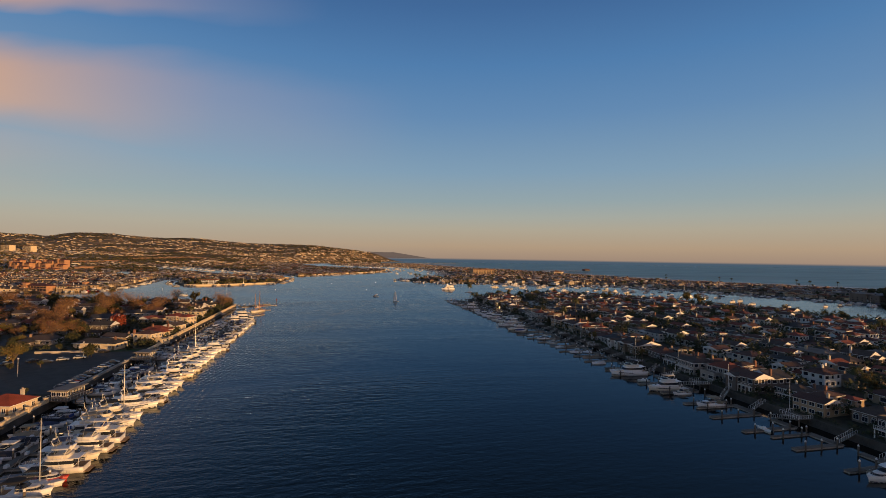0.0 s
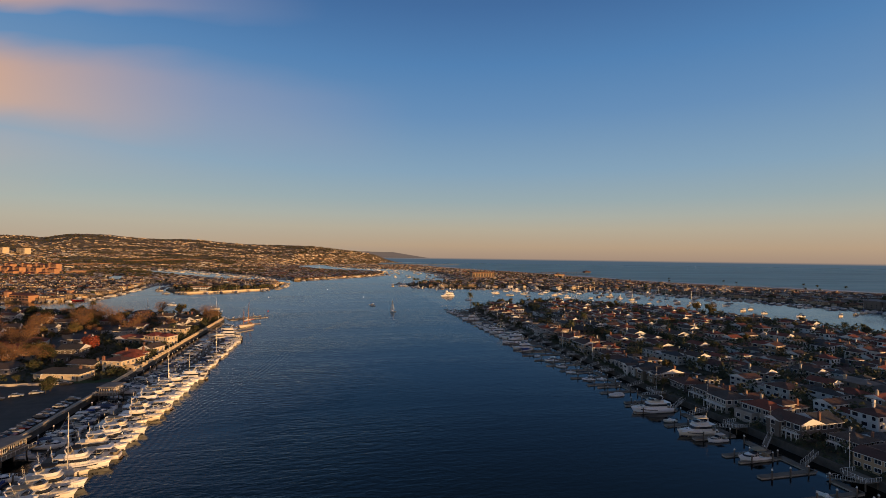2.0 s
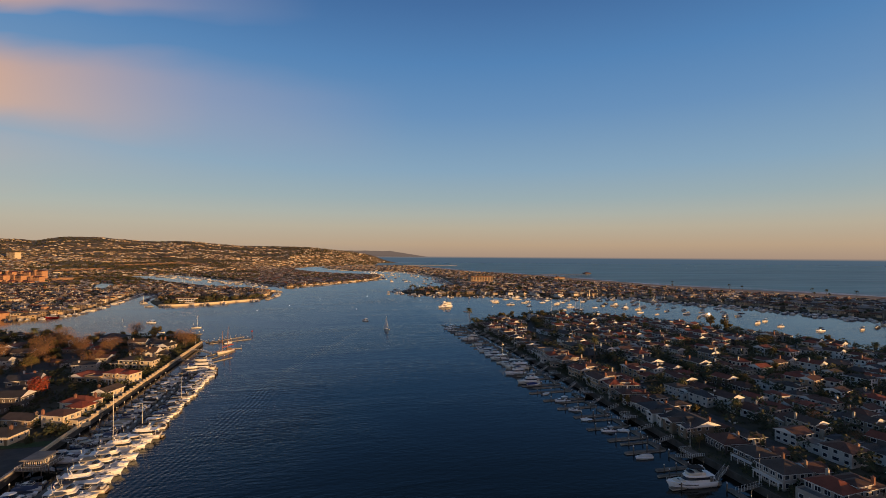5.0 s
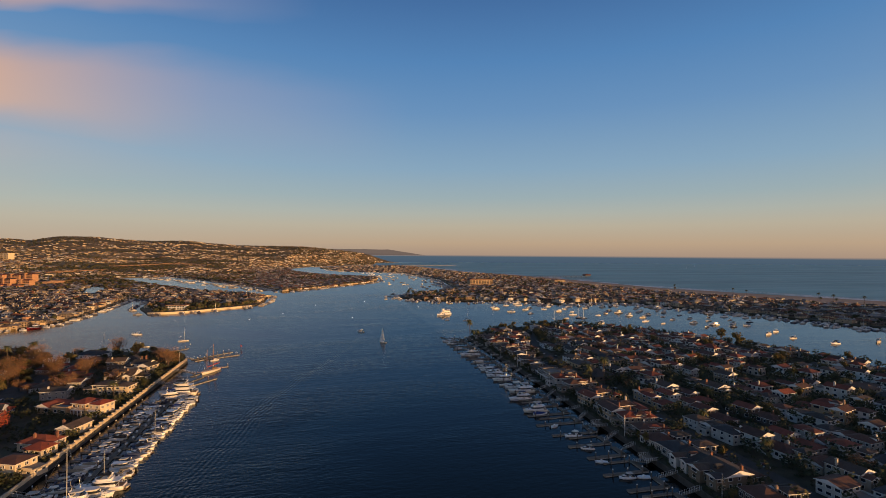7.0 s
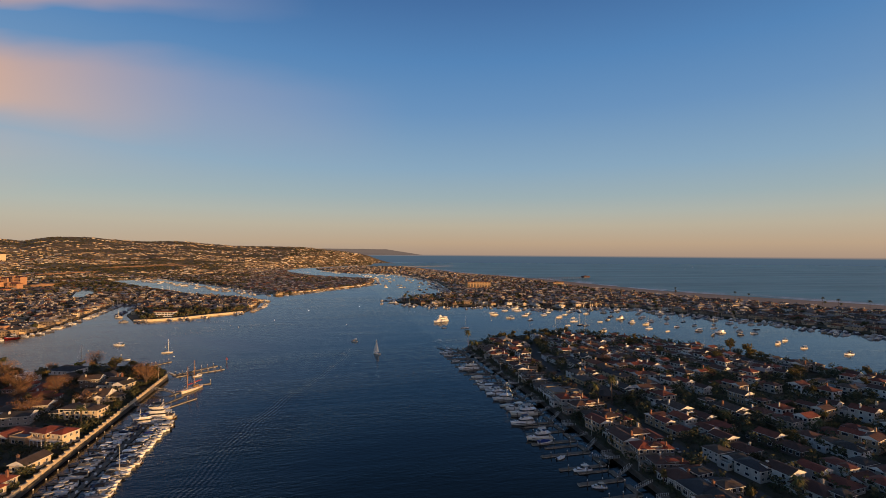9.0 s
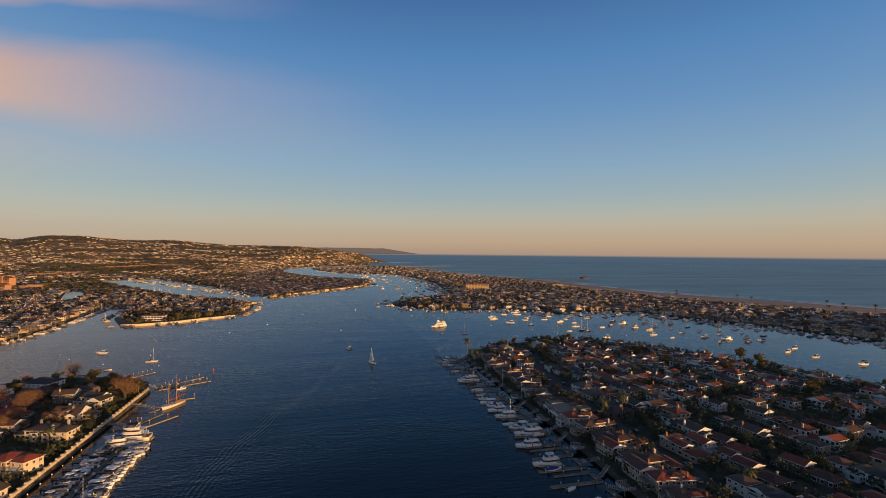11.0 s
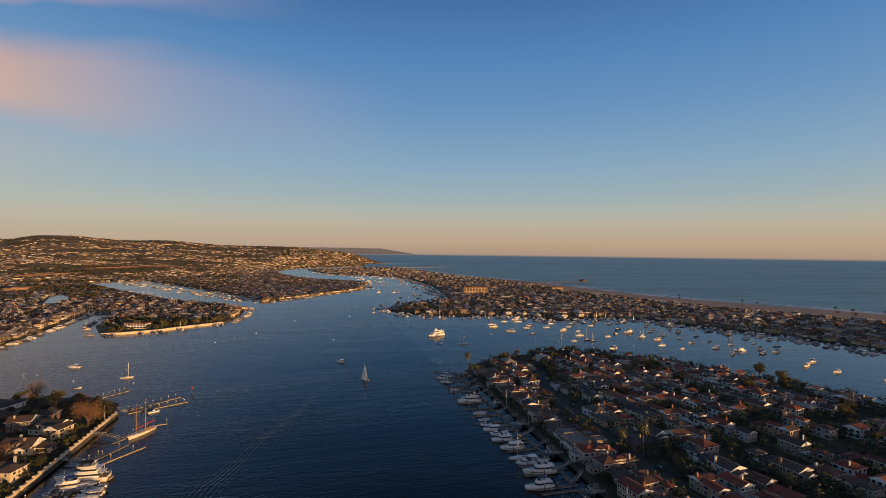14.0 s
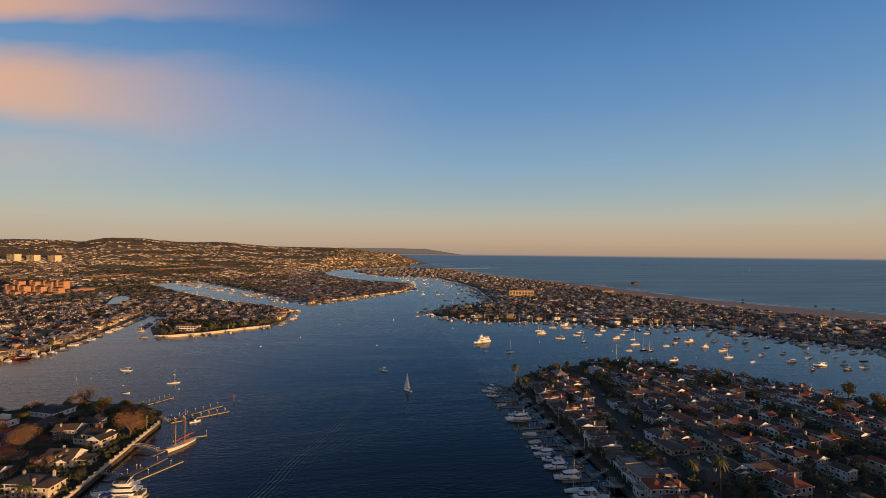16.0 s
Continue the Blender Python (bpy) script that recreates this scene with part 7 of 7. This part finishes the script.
for i in range(400):
    px, py = rnd.uniform(250, 560), rnd.uniform(540, 840)
    if len(far) < near + 18 and not inside(px, py, ISLAND) and not inside(px + 12, py + 12, PENIN_ALL) and not inside(px, py, PENIN_ALL) and all(math.hypot(px - a, py - b) > 18 for a, b in EAST + WEST + far):
        far.append((px, py))
for i, (px, py) in enumerate(EAST + WEST + far):
    ob = rnd.choice((MID[0], MID[1], SAILS[0], MID[1], BIG[2], DARK[0], BIG[1], DARK[1], MID[0], COV))
    copy_thing(ob, afloat(px, py, 192 + rnd.uniform(-14, 14), rnd.uniform(0.85, 1.12)))["group"] = "boats at moorings"
for px, py, ob, s, turn in ((-130, 562, SAILS[0], 0.75, 10), (-185, 608, MID[1], 0.9, 175), (-153, 538, COV, 0.75, 0), (167, 645, SAILS[0], 0.9, 10), (143, 651, COV, 0.9, 20)):
    copy_thing(ob, afloat(px, py, turn, s))["group"] = "boats at moorings"
sailing_boat("small sailing boat under full white sail", 8.6, 2.7, 0.8, 12.3, afloat(48.5, 519, 128), sail=True, group="boats under way")
sailing_boat("sailing boat with yellow-green hull at its mooring", 11.0, 3.2, 1.0, 13, afloat(-184, 534, 75), hull=OCHRE, group="boats at moorings")
cruiser("small white motor boat on the open channel", 8.0, 2.6, 0.9, afloat(32.5, 583, 140), GELCOAT, "boats under way")


def tour_boat(m):
    t = thing("tour_boat", "large white two-deck tour boat at anchor", "boat", "", m)
    L, B, F = 27, 7, 2.2
    part("hull", hull_mesh(L, B, F, 0.9), GELCOAT, t)
    part("lower_saloon", cabin(-11.5, 7.5, 3.0, 2.9, F, F + 2.4, 1.0), WHITE, t)
    part("upper_saloon", cabin(-10.5, 4.5, 2.8, 2.7, F + 2.55, F + 4.7, 1.0), WHITE, t)
    part("deck_edge", boxes((-12.2, 7, -3.2, 3.2, F + 2.4, F + 2.55)), WHITE, t)
    part("top_deck", boxes((-11.2, 4.0, -3.0, 3.0, F + 4.7, F + 4.85)), WHITE, t)
    part("wheelhouse", cabin(-0.5, 3.4, 1.7, 1.5, F + 4.85, F + 6.9, 0.7), WHITE, t)
    proto = None
    for z, x0, n, wd in ((F + 0.9, -10.5, 11, 2.98), (F + 3.4, -9.5, 9, 2.78)):
        for s in (-1, 1):
            for i in range(n):
                at = pose(x0 + 1.5 * i, s * wd, z)
                if proto is None:
                    proto = part("window", boxes((0, 1.0, -0.06, 0.06, 0, 0.9)), GLASS, t, at=at)
                else:
                    again(proto, t, at)
    part("funnel", cabin(-6.5, -4.5, 0.8, 0.6, F + 4.85, F + 6.6, 0.3), DARKHULL, t)
    part("mast", tube(bmesh.new(), [(-1, 0, F + 6.5), (-1.2, 0, F + 10)], [0.1, 0.05], 6), ALLOY, t)
    return t


tour_boat(pose(150, 701, 0, 0, 0, 215))


def marker(x, y):
    t = thing("channel_marker", "red channel marker board on a timber pile", "marker", "", pose(x, y, 0))
    part("post", tube(bmesh.new(), [(0, 0, -2), (0, 0, 4.2)], [0.25, 0.22], 8), PILE, t)
    b = bmesh.new()
    for a in (0, 1.57):
        p = [Vector((math.cos(a) * u, math.sin(a) * u, z)) for u, z in ((-0.9, 3.0), (0.9, 3.0), (0, 4.9))]
        o = Vector((-math.sin(a), math.cos(a), 0)) * 0.04
        lo, hi = [b.verts.new(q - o) for q in p], [b.verts.new(q + o) for q in p]
        b.faces.new(lo[::-1]), b.faces.new(hi)
        for i in range(3):
            b.faces.new((lo[i], lo[(i + 1) % 3], hi[(i + 1) % 3], hi[i]))
    part("board", b, REDPAINT, t)
    return t


marker(-72, 509)


def buoy(x, y):
    t = thing("mooring_buoy", "white round mooring buoy", "buoy", "buoys", pose(x, y, 0))
    b = bmesh.new()
    bmesh.ops.create_icosphere(b, subdivisions=2, radius=0.6)
    part("float", b, WHITE, t)
    part("ring", tube(bmesh.new(), [(0, 0, 0.5), (0, 0, 0.9)], [0.1, 0.1], 6), STEEL, t)
    return t


first = buoy(137, 814)
for px, py in ((30, 700), (-60, 760), (-20, 860), (60, 900), (-95, 705), (220, 700), (280, 640), (-140, 590), (-165, 560), (-120, 545), (-200, 585), (350, 600), (300, 600), (260, 660)):
    copy_thing(first, pose(px, py, 0))

# ---- seawall, car park and harbour offices ----
bm = boxes((-102.6, -102.0, -60, 176, 1.0, GROUND + 1.1), (-102.6, -102.0, 246, 466, 1.0, GROUND + 1.2))
setting("seawall", bm, CREAM, "pale cream seawall along the marina", "wall")
setting("wall_base", boxes((-102.3, -101.7, -60, 466, -1, 2.0)), SEAWALL, "weathered concrete quay face", "wall")
setting("seafront_path", boxes((-104.4, -102.62, 262, 464, GROUND, GROUND + 0.06)), PAVING, "paved path behind the seawall", "path")
first = None
for y in list(np.arange(288, 466, 4.4)) + list(np.arange(100, 176, 4.4)):
    if first is None:
        first = part("wall_pillar", boxes((-0.42, 0.42, -0.42, 0.42, -0.9, 1.6), (-0.52, 0.52, -0.52, 0.52, 1.6, 1.78)), CREAM)
        tagged(first, "square cream pillar on the seawall", "pillar", "seawall pillars").matrix_basis = pose(-102.3, y, GROUND)
    else:
        copy_thing(first, pose(-102.3, y, GROUND))
setting("island_seawall", slab([(wall_x(v) - 0.3, v) for v in np.arange(522, -100, -20.0)] + [(wall_x(v) + 0.1, v) for v in np.arange(-98, 523, 20.0)], -1, GROUND + 0.35), SEAWALL, "grey concrete seawall of the island", "wall")
rim = [(-230, 776), (-210, 779), (-179, 793), (-146, 824), (-113, 850)]
setting("far_seawall", slab([(a + 0.5, b - 2) for a, b in rim] + [(a - 1, b + 0.5) for a, b in rim[::-1]], -1, 2.8), CREAM, "low cream seawall round the far islet", "wall")
motor_yacht("fishing boat with red hull at the far quay", 12, 4, 1.5, afloat(-302, 668, 205), group="", hull=REDPAINT)
setting("car_park", boxes((-165, -103, 186, 257, GROUND, GROUND + 0.04)), ASPHALT, "dark asphalt car park beside the marina", "car park")
setting("headland_road", boxes((-182, -166, 150, 470, GROUND, GROUND + 0.03)), ASPHALT, "dark asphalt street on the headland", "road")
setting("kerb", boxes((-102.9, -102.0, 186, 240, GROUND, GROUND + 0.75)), CONCRETE, "low concrete parapet beside the parked cars", "kerb")
setting("lawn", boxes((-122, -104.5, 258, 263, GROUND, GROUND + 0.05), (-118, -104.5, 362, 377, GROUND, GROUND + 0.05), (-114, -104.5, 394, 404, GROUND, GROUND + 0.05)), LAWN, "clipped green garden lawn", "lawn")


def car(m):
    t = thing("car", "car parked beside the marina", "car", "parked cars", m)
    b = bmesh.new()
    prof = [(-2.2, 0.35), (2.2, 0.35), (2.25, 0.7), (1.2, 0.88), (-2.15, 0.95), (-2.25, 0.6)]
    A = [b.verts.new((x, -0.88, z)) for x, z in prof]
    B = [b.verts.new((x, 0.88, z)) for x, z in prof]
    b.faces.new(A), b.faces.new(B[::-1])
    for i in range(6):
        b.faces.new((A[(i + 1) % 6], A[i], B[i], B[(i + 1) % 6]))
    part("body", b, CARPAINT, t)
    part("cabin_glass", wedge(-1.9, 0.95, 0.80, 0.64, 0.93, 1.42, 0.7, 0.5), GLASS, t)
    part("roof", boxes((-1.3, 0.2, -0.62, 0.62, 1.42, 1.47)), CARPAINT, t)
    w = None
    for x in (-1.4, 1.4):
        for y in (-0.82, 0.82):
            if w is None:
                w = part("wheel", tube(bmesh.new(), [(0, -0.1, 0), (0, 0.1, 0)], [0.33, 0.33], 12), RUBBER, t, at=(x, y, 0.33))
            else:
                again(w, t, (x, y, 0.33))
    return t


CAR = car(pose(-106.2, 192, GROUND + 0.04, 0, 0, 4))
CAR["label"] = "car parked in the marina's car park"
for y in (194.8, 197.7, 200.4, 203.4, 206.1, 211.5, 214.2, 217, 222.6, 225.4, 231):
    copy_thing(CAR, pose(-106.2 + rnd.uniform(-0.4, 0.4), y, GROUND + 0.04, 0, 0, rnd.uniform(-4, 4)))
for px, py, a in ((-139, 238, 60), (-146, 234, 55), (-129, 240, 20), (-124, 243, 15), (-133, 236, 25), (-150, 243, 60), (-158, 215, 60), (-174, 300, 88), (-171, 330, 92), (-176, 255, 90), (-171, 380, 90), (-120, 256, 0)):
    copy_thing(CAR, pose(px, py, GROUND + 0.04, 0, 0, a))
for i, y in enumerate(np.arange(225, 500, 13)):
    if rnd.random() < 0.7:
        o = copy_thing(CAR, pose(road_x(y) + rnd.choice((-3.4, 3.4)), y, GROUND + 0.03, 0, 0, 86 + rnd.uniform(-2, 2)))
        o["label"] = "car parked along the island street"


def office(x, y, w, d, turn, label):
    t = thing("harbour_office", label, "building", "harbour offices", pose(x, y, 0, 0, 0, turn))
    part("wall", boxes((-w / 2, w / 2, -d / 2, d / 2, 2.4, 5.0)), STUCCO, t)
    part("roof", boxes((-w / 2 - 0.7, w / 2 + 0.7, -d / 2 - 0.7, d / 2 + 0.7, 5.0, 5.2), (-w / 2 - 0.4, w / 2 + 0.4, -d / 2 - 0.4, d / 2 + 0.4, 5.2, 5.32)), FLATROOF, t)
    part("deck", boxes((-w / 2 - 1.6, w / 2 + 1.6, -d / 2 - 1.6, d / 2 + 1.6, 2.1, 2.4)), DOCK, t)
    for a, b in (((-1, -1), (1, -1)), ((1, -1), (1, 1)), ((-1, 1), (-1, -1))):
        p = [((a[0] + (b[0] - a[0]) * i / 8) * (w / 2 + 1.5), (a[1] + (b[1] - a[1]) * i / 8) * (d / 2 + 1.5), 2.4) for i in range(9)]
        part("railing", rail(p, True, 0.05, 1.0), TRIM, t)
    for sx in (-1, 1):
        for sy in (-1, 0, 1):
            part("dock_post", tube(bmesh.new(), [(0, 0, -2), (0, 0, 2.1)], [0.2, 0.2], 8), PILE, t, at=(sx * w * 0.5, sy * d * 0.5, 0))
    for i in range(3):
        put_window(t, (1.3, 1.4), -w / 2 + w * (i + 0.5) / 3, -d / 2, 3.3, 0)
    for i in range(4):
        put_window(t, (1.3, 1.4), w / 2, -d / 2 + d * (i + 0.5) / 4, 3.3, 90)
    return t


office(-99.2, 181, 4.6, 8.0, -12, "white harbour office on piles with railed deck")
office(-97.2, 240, 5.4, 6.4, -8, "small white dock house on piles")


def lamp_post(x, y):
    t = thing("lamp_post", "tall car park lamp post", "lamp post", "lamp posts", pose(x, y, GROUND))
    part("pole", tube(bmesh.new(), [(0, 0, 0), (0, 0, 6.5)], [0.1, 0.07], 8), ALLOY, t)
    part("lantern", tube(bmesh.new(), [(0, 0, 6.4), (0, 0, 6.7), (0, 0, 6.95)], [0.12, 0.4, 0.1], 8), WHITE, t)
    return t


lp = lamp_post(-130, 212)
setting("brick_wall", boxes((-148, -120, 256.6, 257.0, GROUND, GROUND + 1.1)), BRICK, "low red-brown wall at the car park's end", "wall")
for px, py, sc in ((-138, 222, 0.5), (-131, 228, 0.45), (-146, 214, 0.6), (-136, 190, 0.6), (-125, 186, 0.5), (-113, 184, 0.45), (-150, 250, 0.7), (-141, 262, 0.6), (-160, 262, 0.9)):
    copy_thing(GREEN[1], on_ground(px, py, px * 7, sc, sc, sc))
for px, py in ((-124, 246), (-150, 222), (-140, 200), (-112.5, 455)):
    copy_thing(lp, pose(px, py, GROUND))


def flagpole(x, y, h):
    t = thing("flagpole", "slim white flagpole on the quay", "flagpole", "flagpoles", pose(x, y, GROUND))
    part("pole", tube(bmesh.new(), [(0, 0, 0), (0, 0, h)], [0.09, 0.04], 6), WHITE, t)
    part("ball", tube(bmesh.new(), [(0, 0, h), (0, 0, h + 0.2)], [0.12, 0.05], 6), WHITE, t)
    return t


fp = flagpole(-103.5, 452, 9)
for y in (126, 150, 176, 205, 262, 300, 342, 395, 430):
    copy_thing(fp, pose(wall_x(y) + 1.5, y + 2, GROUND))

# ---- far landmarks ----
def apartment_block(x, y, w, d, floors, turn, label, mat, z=1.8, group="tall buildings", n=8, roof=None, deep=4):
    t = thing("apartment_block", label, "building", group, pose(x, y, z, 0, 0, turn))
    h = 3.1 * floors
    part("wall", boxes((-w / 2, w / 2, -d / 2, d / 2, -deep, h)), mat, t)
    if roof:
        part("roof", hip(w, d, 2.6, 0.9, h), roof, t)
        part("stair_tower", boxes((-w * 0.3, -w * 0.3 + 5, -d / 2 - 1.5, -d / 2 + 3.5, -deep, h + 3.2)), mat, t)
    else:
        part("roof", boxes((-w / 2 - 0.8, w / 2 + 0.8, -d / 2 - 0.8, d / 2 + 0.8, h, h + 1.0), (-w * 0.15, w * 0.1, -d * 0.2, d * 0.2, h + 1.0, h + 3.6)), TOWNROOF, t)
    proto = None
    for k in range(floors):
        for i in range(n):
            at = pose(-w / 2 + w * (i + 0.5) / n, -d / 2, 3.1 * k + 0.9)
            if proto is None:
                proto = part("window", boxes((-w / n * 0.38, w / n * 0.38, -0.12, 0.1, 0, 1.6)), GLASS, t, at=at)
            else:
                again(proto, t, at)
    return t


apartment_block(385, 1268, 62, 22, 5, 3, "broad tan apartment block above the bay", TAN)
apartment_block(-206, 817, 26, 11, 2, -14, "long white two-storey house on the islet", WHITE, 1.6, "", 7)
apartment_block(640, 1330, 34, 18, 3, 5, "low red-brown building near the beach", TAN)
rnd = random.Random(93)
for row, (px, py, up) in enumerate(((-742, 1335, 1.6), (-800, 1420, 9.0), (-835, 1505, 17.0))):      # terraces of flats up the slope
    for k in range(4 if row else 3):
        apartment_block(px + 40 * k, py - 12 * k + rnd.uniform(-8, 8), rnd.uniform(27, 34), 15, rnd.choice((2, 3, 3)), -26 + rnd.uniform(-7, 7), "terracotta block of flats with red tile roof", TERRACOTTA, up, "flats on the slope", 7, TILE, 20)
apartment_block(-358, 664, 40, 12, 2, -24, "long terracotta waterside building with red tile roof", TERRACOTTA, 1.6, "", 9, TILE)
apartment_block(-316, 692, 11, 12, 2, -24, "narrow orange waterside house with tile roof", TERRACOTTA, 1.6, "", 3, TILE)
for px, py, w in ((-1544, 2716, 56), (-1476, 2756, 54), (-1602, 2680, 56)):
    apartment_block(px, py, w, 28, 9, -28, "pale tan office tower block on the hillside", CREAM, terrain(px, py), "office blocks", 6)


def ocean_pier():
    t = thing("ocean_pier", "long timber ocean pier with end pavilion", "pier", "", pose(770, 1672, 0, 0, 0, 0))
    part("deck", boxes((-30, 175, -4, 4, 6.0, 6.6)), DOCK, t)
    pav = boxes((150, 172, -11, 11, 6.6, 11))
    part("pavilion", pav, FRONTWALL, t)
    part("pavilion_roof", hip(24, 24, 3.5, 0.6, 11), TILE, t, at=(161, 0, 0))
    first = None
    for i in range(20):
        for s in (-3, 3):
            at = (-25 + i * 10.2, s, 0)
            if first is None:
                first = part("dock_post", tube(bmesh.new(), [(0, 0, -3), (0, 0, 6)], [0.4, 0.4], 6), PILE, t, at=at)
            else:
                again(first, t, at)
    return t


ocean_pier()
bm = bmesh.new()
for x0, y0, x1, y1 in ((520, 3400, 700, 3440), (700, 3440, 930, 3545)):
    d = Vector((x1 - x0, y1 - y0, 0))
    s = Vector((-d.y, d.x, 0)).normalized() * 9
    for i in range(24):
        a, b = Vector((x0, y0, 0)) + d * i / 24, Vector((x0, y0, 0)) + d * (i + 1) / 24
        hgt = 3.2 + 0.8 * math.sin(i * 7.1)
        v = [bm.verts.new(p) for p in (a - s, a + s, b + s, b - s)] + [bm.verts.new(p + Vector((0, 0, hgt))) for p in (a - s * 0.4, a + s * 0.4, b + s * 0.4, b - s * 0.4)]
        for f in ((4, 5, 6, 7), (0, 1, 5, 4), (1, 2, 6, 5), (2, 3, 7, 6), (3, 0, 4, 7)):
            bm.faces.new([v[k] for k in f])
setting("jetty", bm, CONCRETE, "long rock jetties at the harbour mouth", "jetty")


# boats past counting: far anchorages and the docks along the far shores
def fleet(name, label, spots, seed):
    rnd = random.Random(seed)
    v, f, mi = [], [], []
    for x, y, a, mast in spots:
        c, s = math.cos(a), math.sin(a)
        l, b = (rnd.uniform(8, 15), rnd.uniform(2.8, 4.0)) if x > 330 and y < 900 else (rnd.uniform(6, 11), rnd.uniform(2.2, 3.4))

        def add(pts, faces, m):
            o = len(v)
            v.extend((x + px * c - py * s, y + px * s + py * c, pz) for px, py, pz in pts)
            f.extend(tuple(o + i for i in q) for q in faces)
            mi.extend([m] * len(faces))
        add([(-l / 2, -b / 2, -0.2), (l * 0.2, -b / 2, -0.2), (l * 0.45, 0, -0.2), (l * 0.2, b / 2, -0.2), (-l / 2, b / 2, -0.2), (-l / 2, -b / 2, 1.2), (l * 0.2, -b / 2, 1.3), (l / 2, 0, 1.6), (l * 0.2, b / 2, 1.3), (-l / 2, b / 2, 1.2)],
            [(0, 1, 6, 5), (1, 2, 7, 6), (2, 3, 8, 7), (3, 4, 9, 8), (4, 0, 5, 9), (5, 6, 7, 8, 9)], 0 if rnd.random() < 0.85 else 2)
        add([(-l * 0.3, -b * 0.35, 1.2), (l * 0.15, -b * 0.3, 1.2), (l * 0.15, b * 0.3, 1.2), (-l * 0.3, b * 0.35, 1.2), (-l * 0.28, -b * 0.3, 2.6), (l * 0.02, -b * 0.26, 2.6), (l * 0.02, b * 0.26, 2.6), (-l * 0.28, b * 0.3, 2.6)],
            [(0, 1, 5, 4), (1, 2, 6, 5), (2, 3, 7, 6), (3, 0, 4, 7), (4, 5, 6, 7)], 0)
        if mast:
            h = rnd.uniform(10, 16)
            add([(-0.12, -0.12, 1), (0.12, -0.12, 1), (0, 0.15, 1), (0, 0, h)], [(0, 1, 3), (1, 2, 3), (2, 0, 3)], 1)
    me = bpy.data.meshes.new(name)
    me.from_pydata(v, [], f)
    for m in (FARBOAT, ALLOY, FARBOAT):
        me.materials.append(m)
    me.polygons.foreach_set("material_index", mi)
    tagged(new(name, me), label, "boats", kind="stuff")


rnd = random.Random(51)
spots = []
for poly in (MAIN, PENIN):
    for i in range(len(poly) - 1):
        (x0, y0), (x1, y1) = poly[i], poly[i + 1]
        l = math.hypot(x1 - x0, y1 - y0)
        if max(y0, y1) > 2600 or l > 600 or min(x0, x1) < -640:
            continue
        for k in range(int(l / ((9 if i > 8 else 5) if poly is MAIN else 2.6 if y0 < 900 else 4.5))):
            t = rnd.random()
            off = rnd.choice((8, 11, 14, 20, 24, 30, 38)) if poly is PENIN else 11
            nx, ny = (y1 - y0) / l, -(x1 - x0) / l
            for s in (1, -1):
                px, py = x0 + (x1 - x0) * t + s * nx * off, y0 + (y1 - y0) * t + s * ny * off
                if not inside(px, py, MAIN) and not inside(px, py, PENIN_ALL) and rnd.random() < 0.8:
                    spots.append((px, py, math.atan2(ny, nx) + rnd.choice((0, math.pi)), rnd.random() < 0.3))
for k in range(150):
    px, py = rnd.uniform(130, 330), rnd.uniform(1060, 2500)
    if not inside(px, py, PENIN_ALL) and not inside(px, py, MAIN) and px > 140 + 40 * (py < 1300):
        spots.append((px, py, 3.4 + rnd.uniform(-0.2, 0.2), rnd.random() < 0.7))
for k in range(120):
    t = rnd.random()
    px, py = -565 + 440 * t + rnd.uniform(-25, 25), 1800 - 630 * t + rnd.uniform(-20, 20)
    if not inside(px, py, MAIN):
        spots.append((px, py, 3.4, rnd.random() < 0.5))
fleet("far_boats", "small far boats at docks and moorings", spots, 3)

# craft on the open water
yacht = sailing_boat("white sailing yacht out on the ocean", 14, 4, 1.2, 19, afloat(2188, 2632, 60), sail=True, group="boats under way")
copy_thing(yacht, afloat(2700, 3150, 100, 0.8))
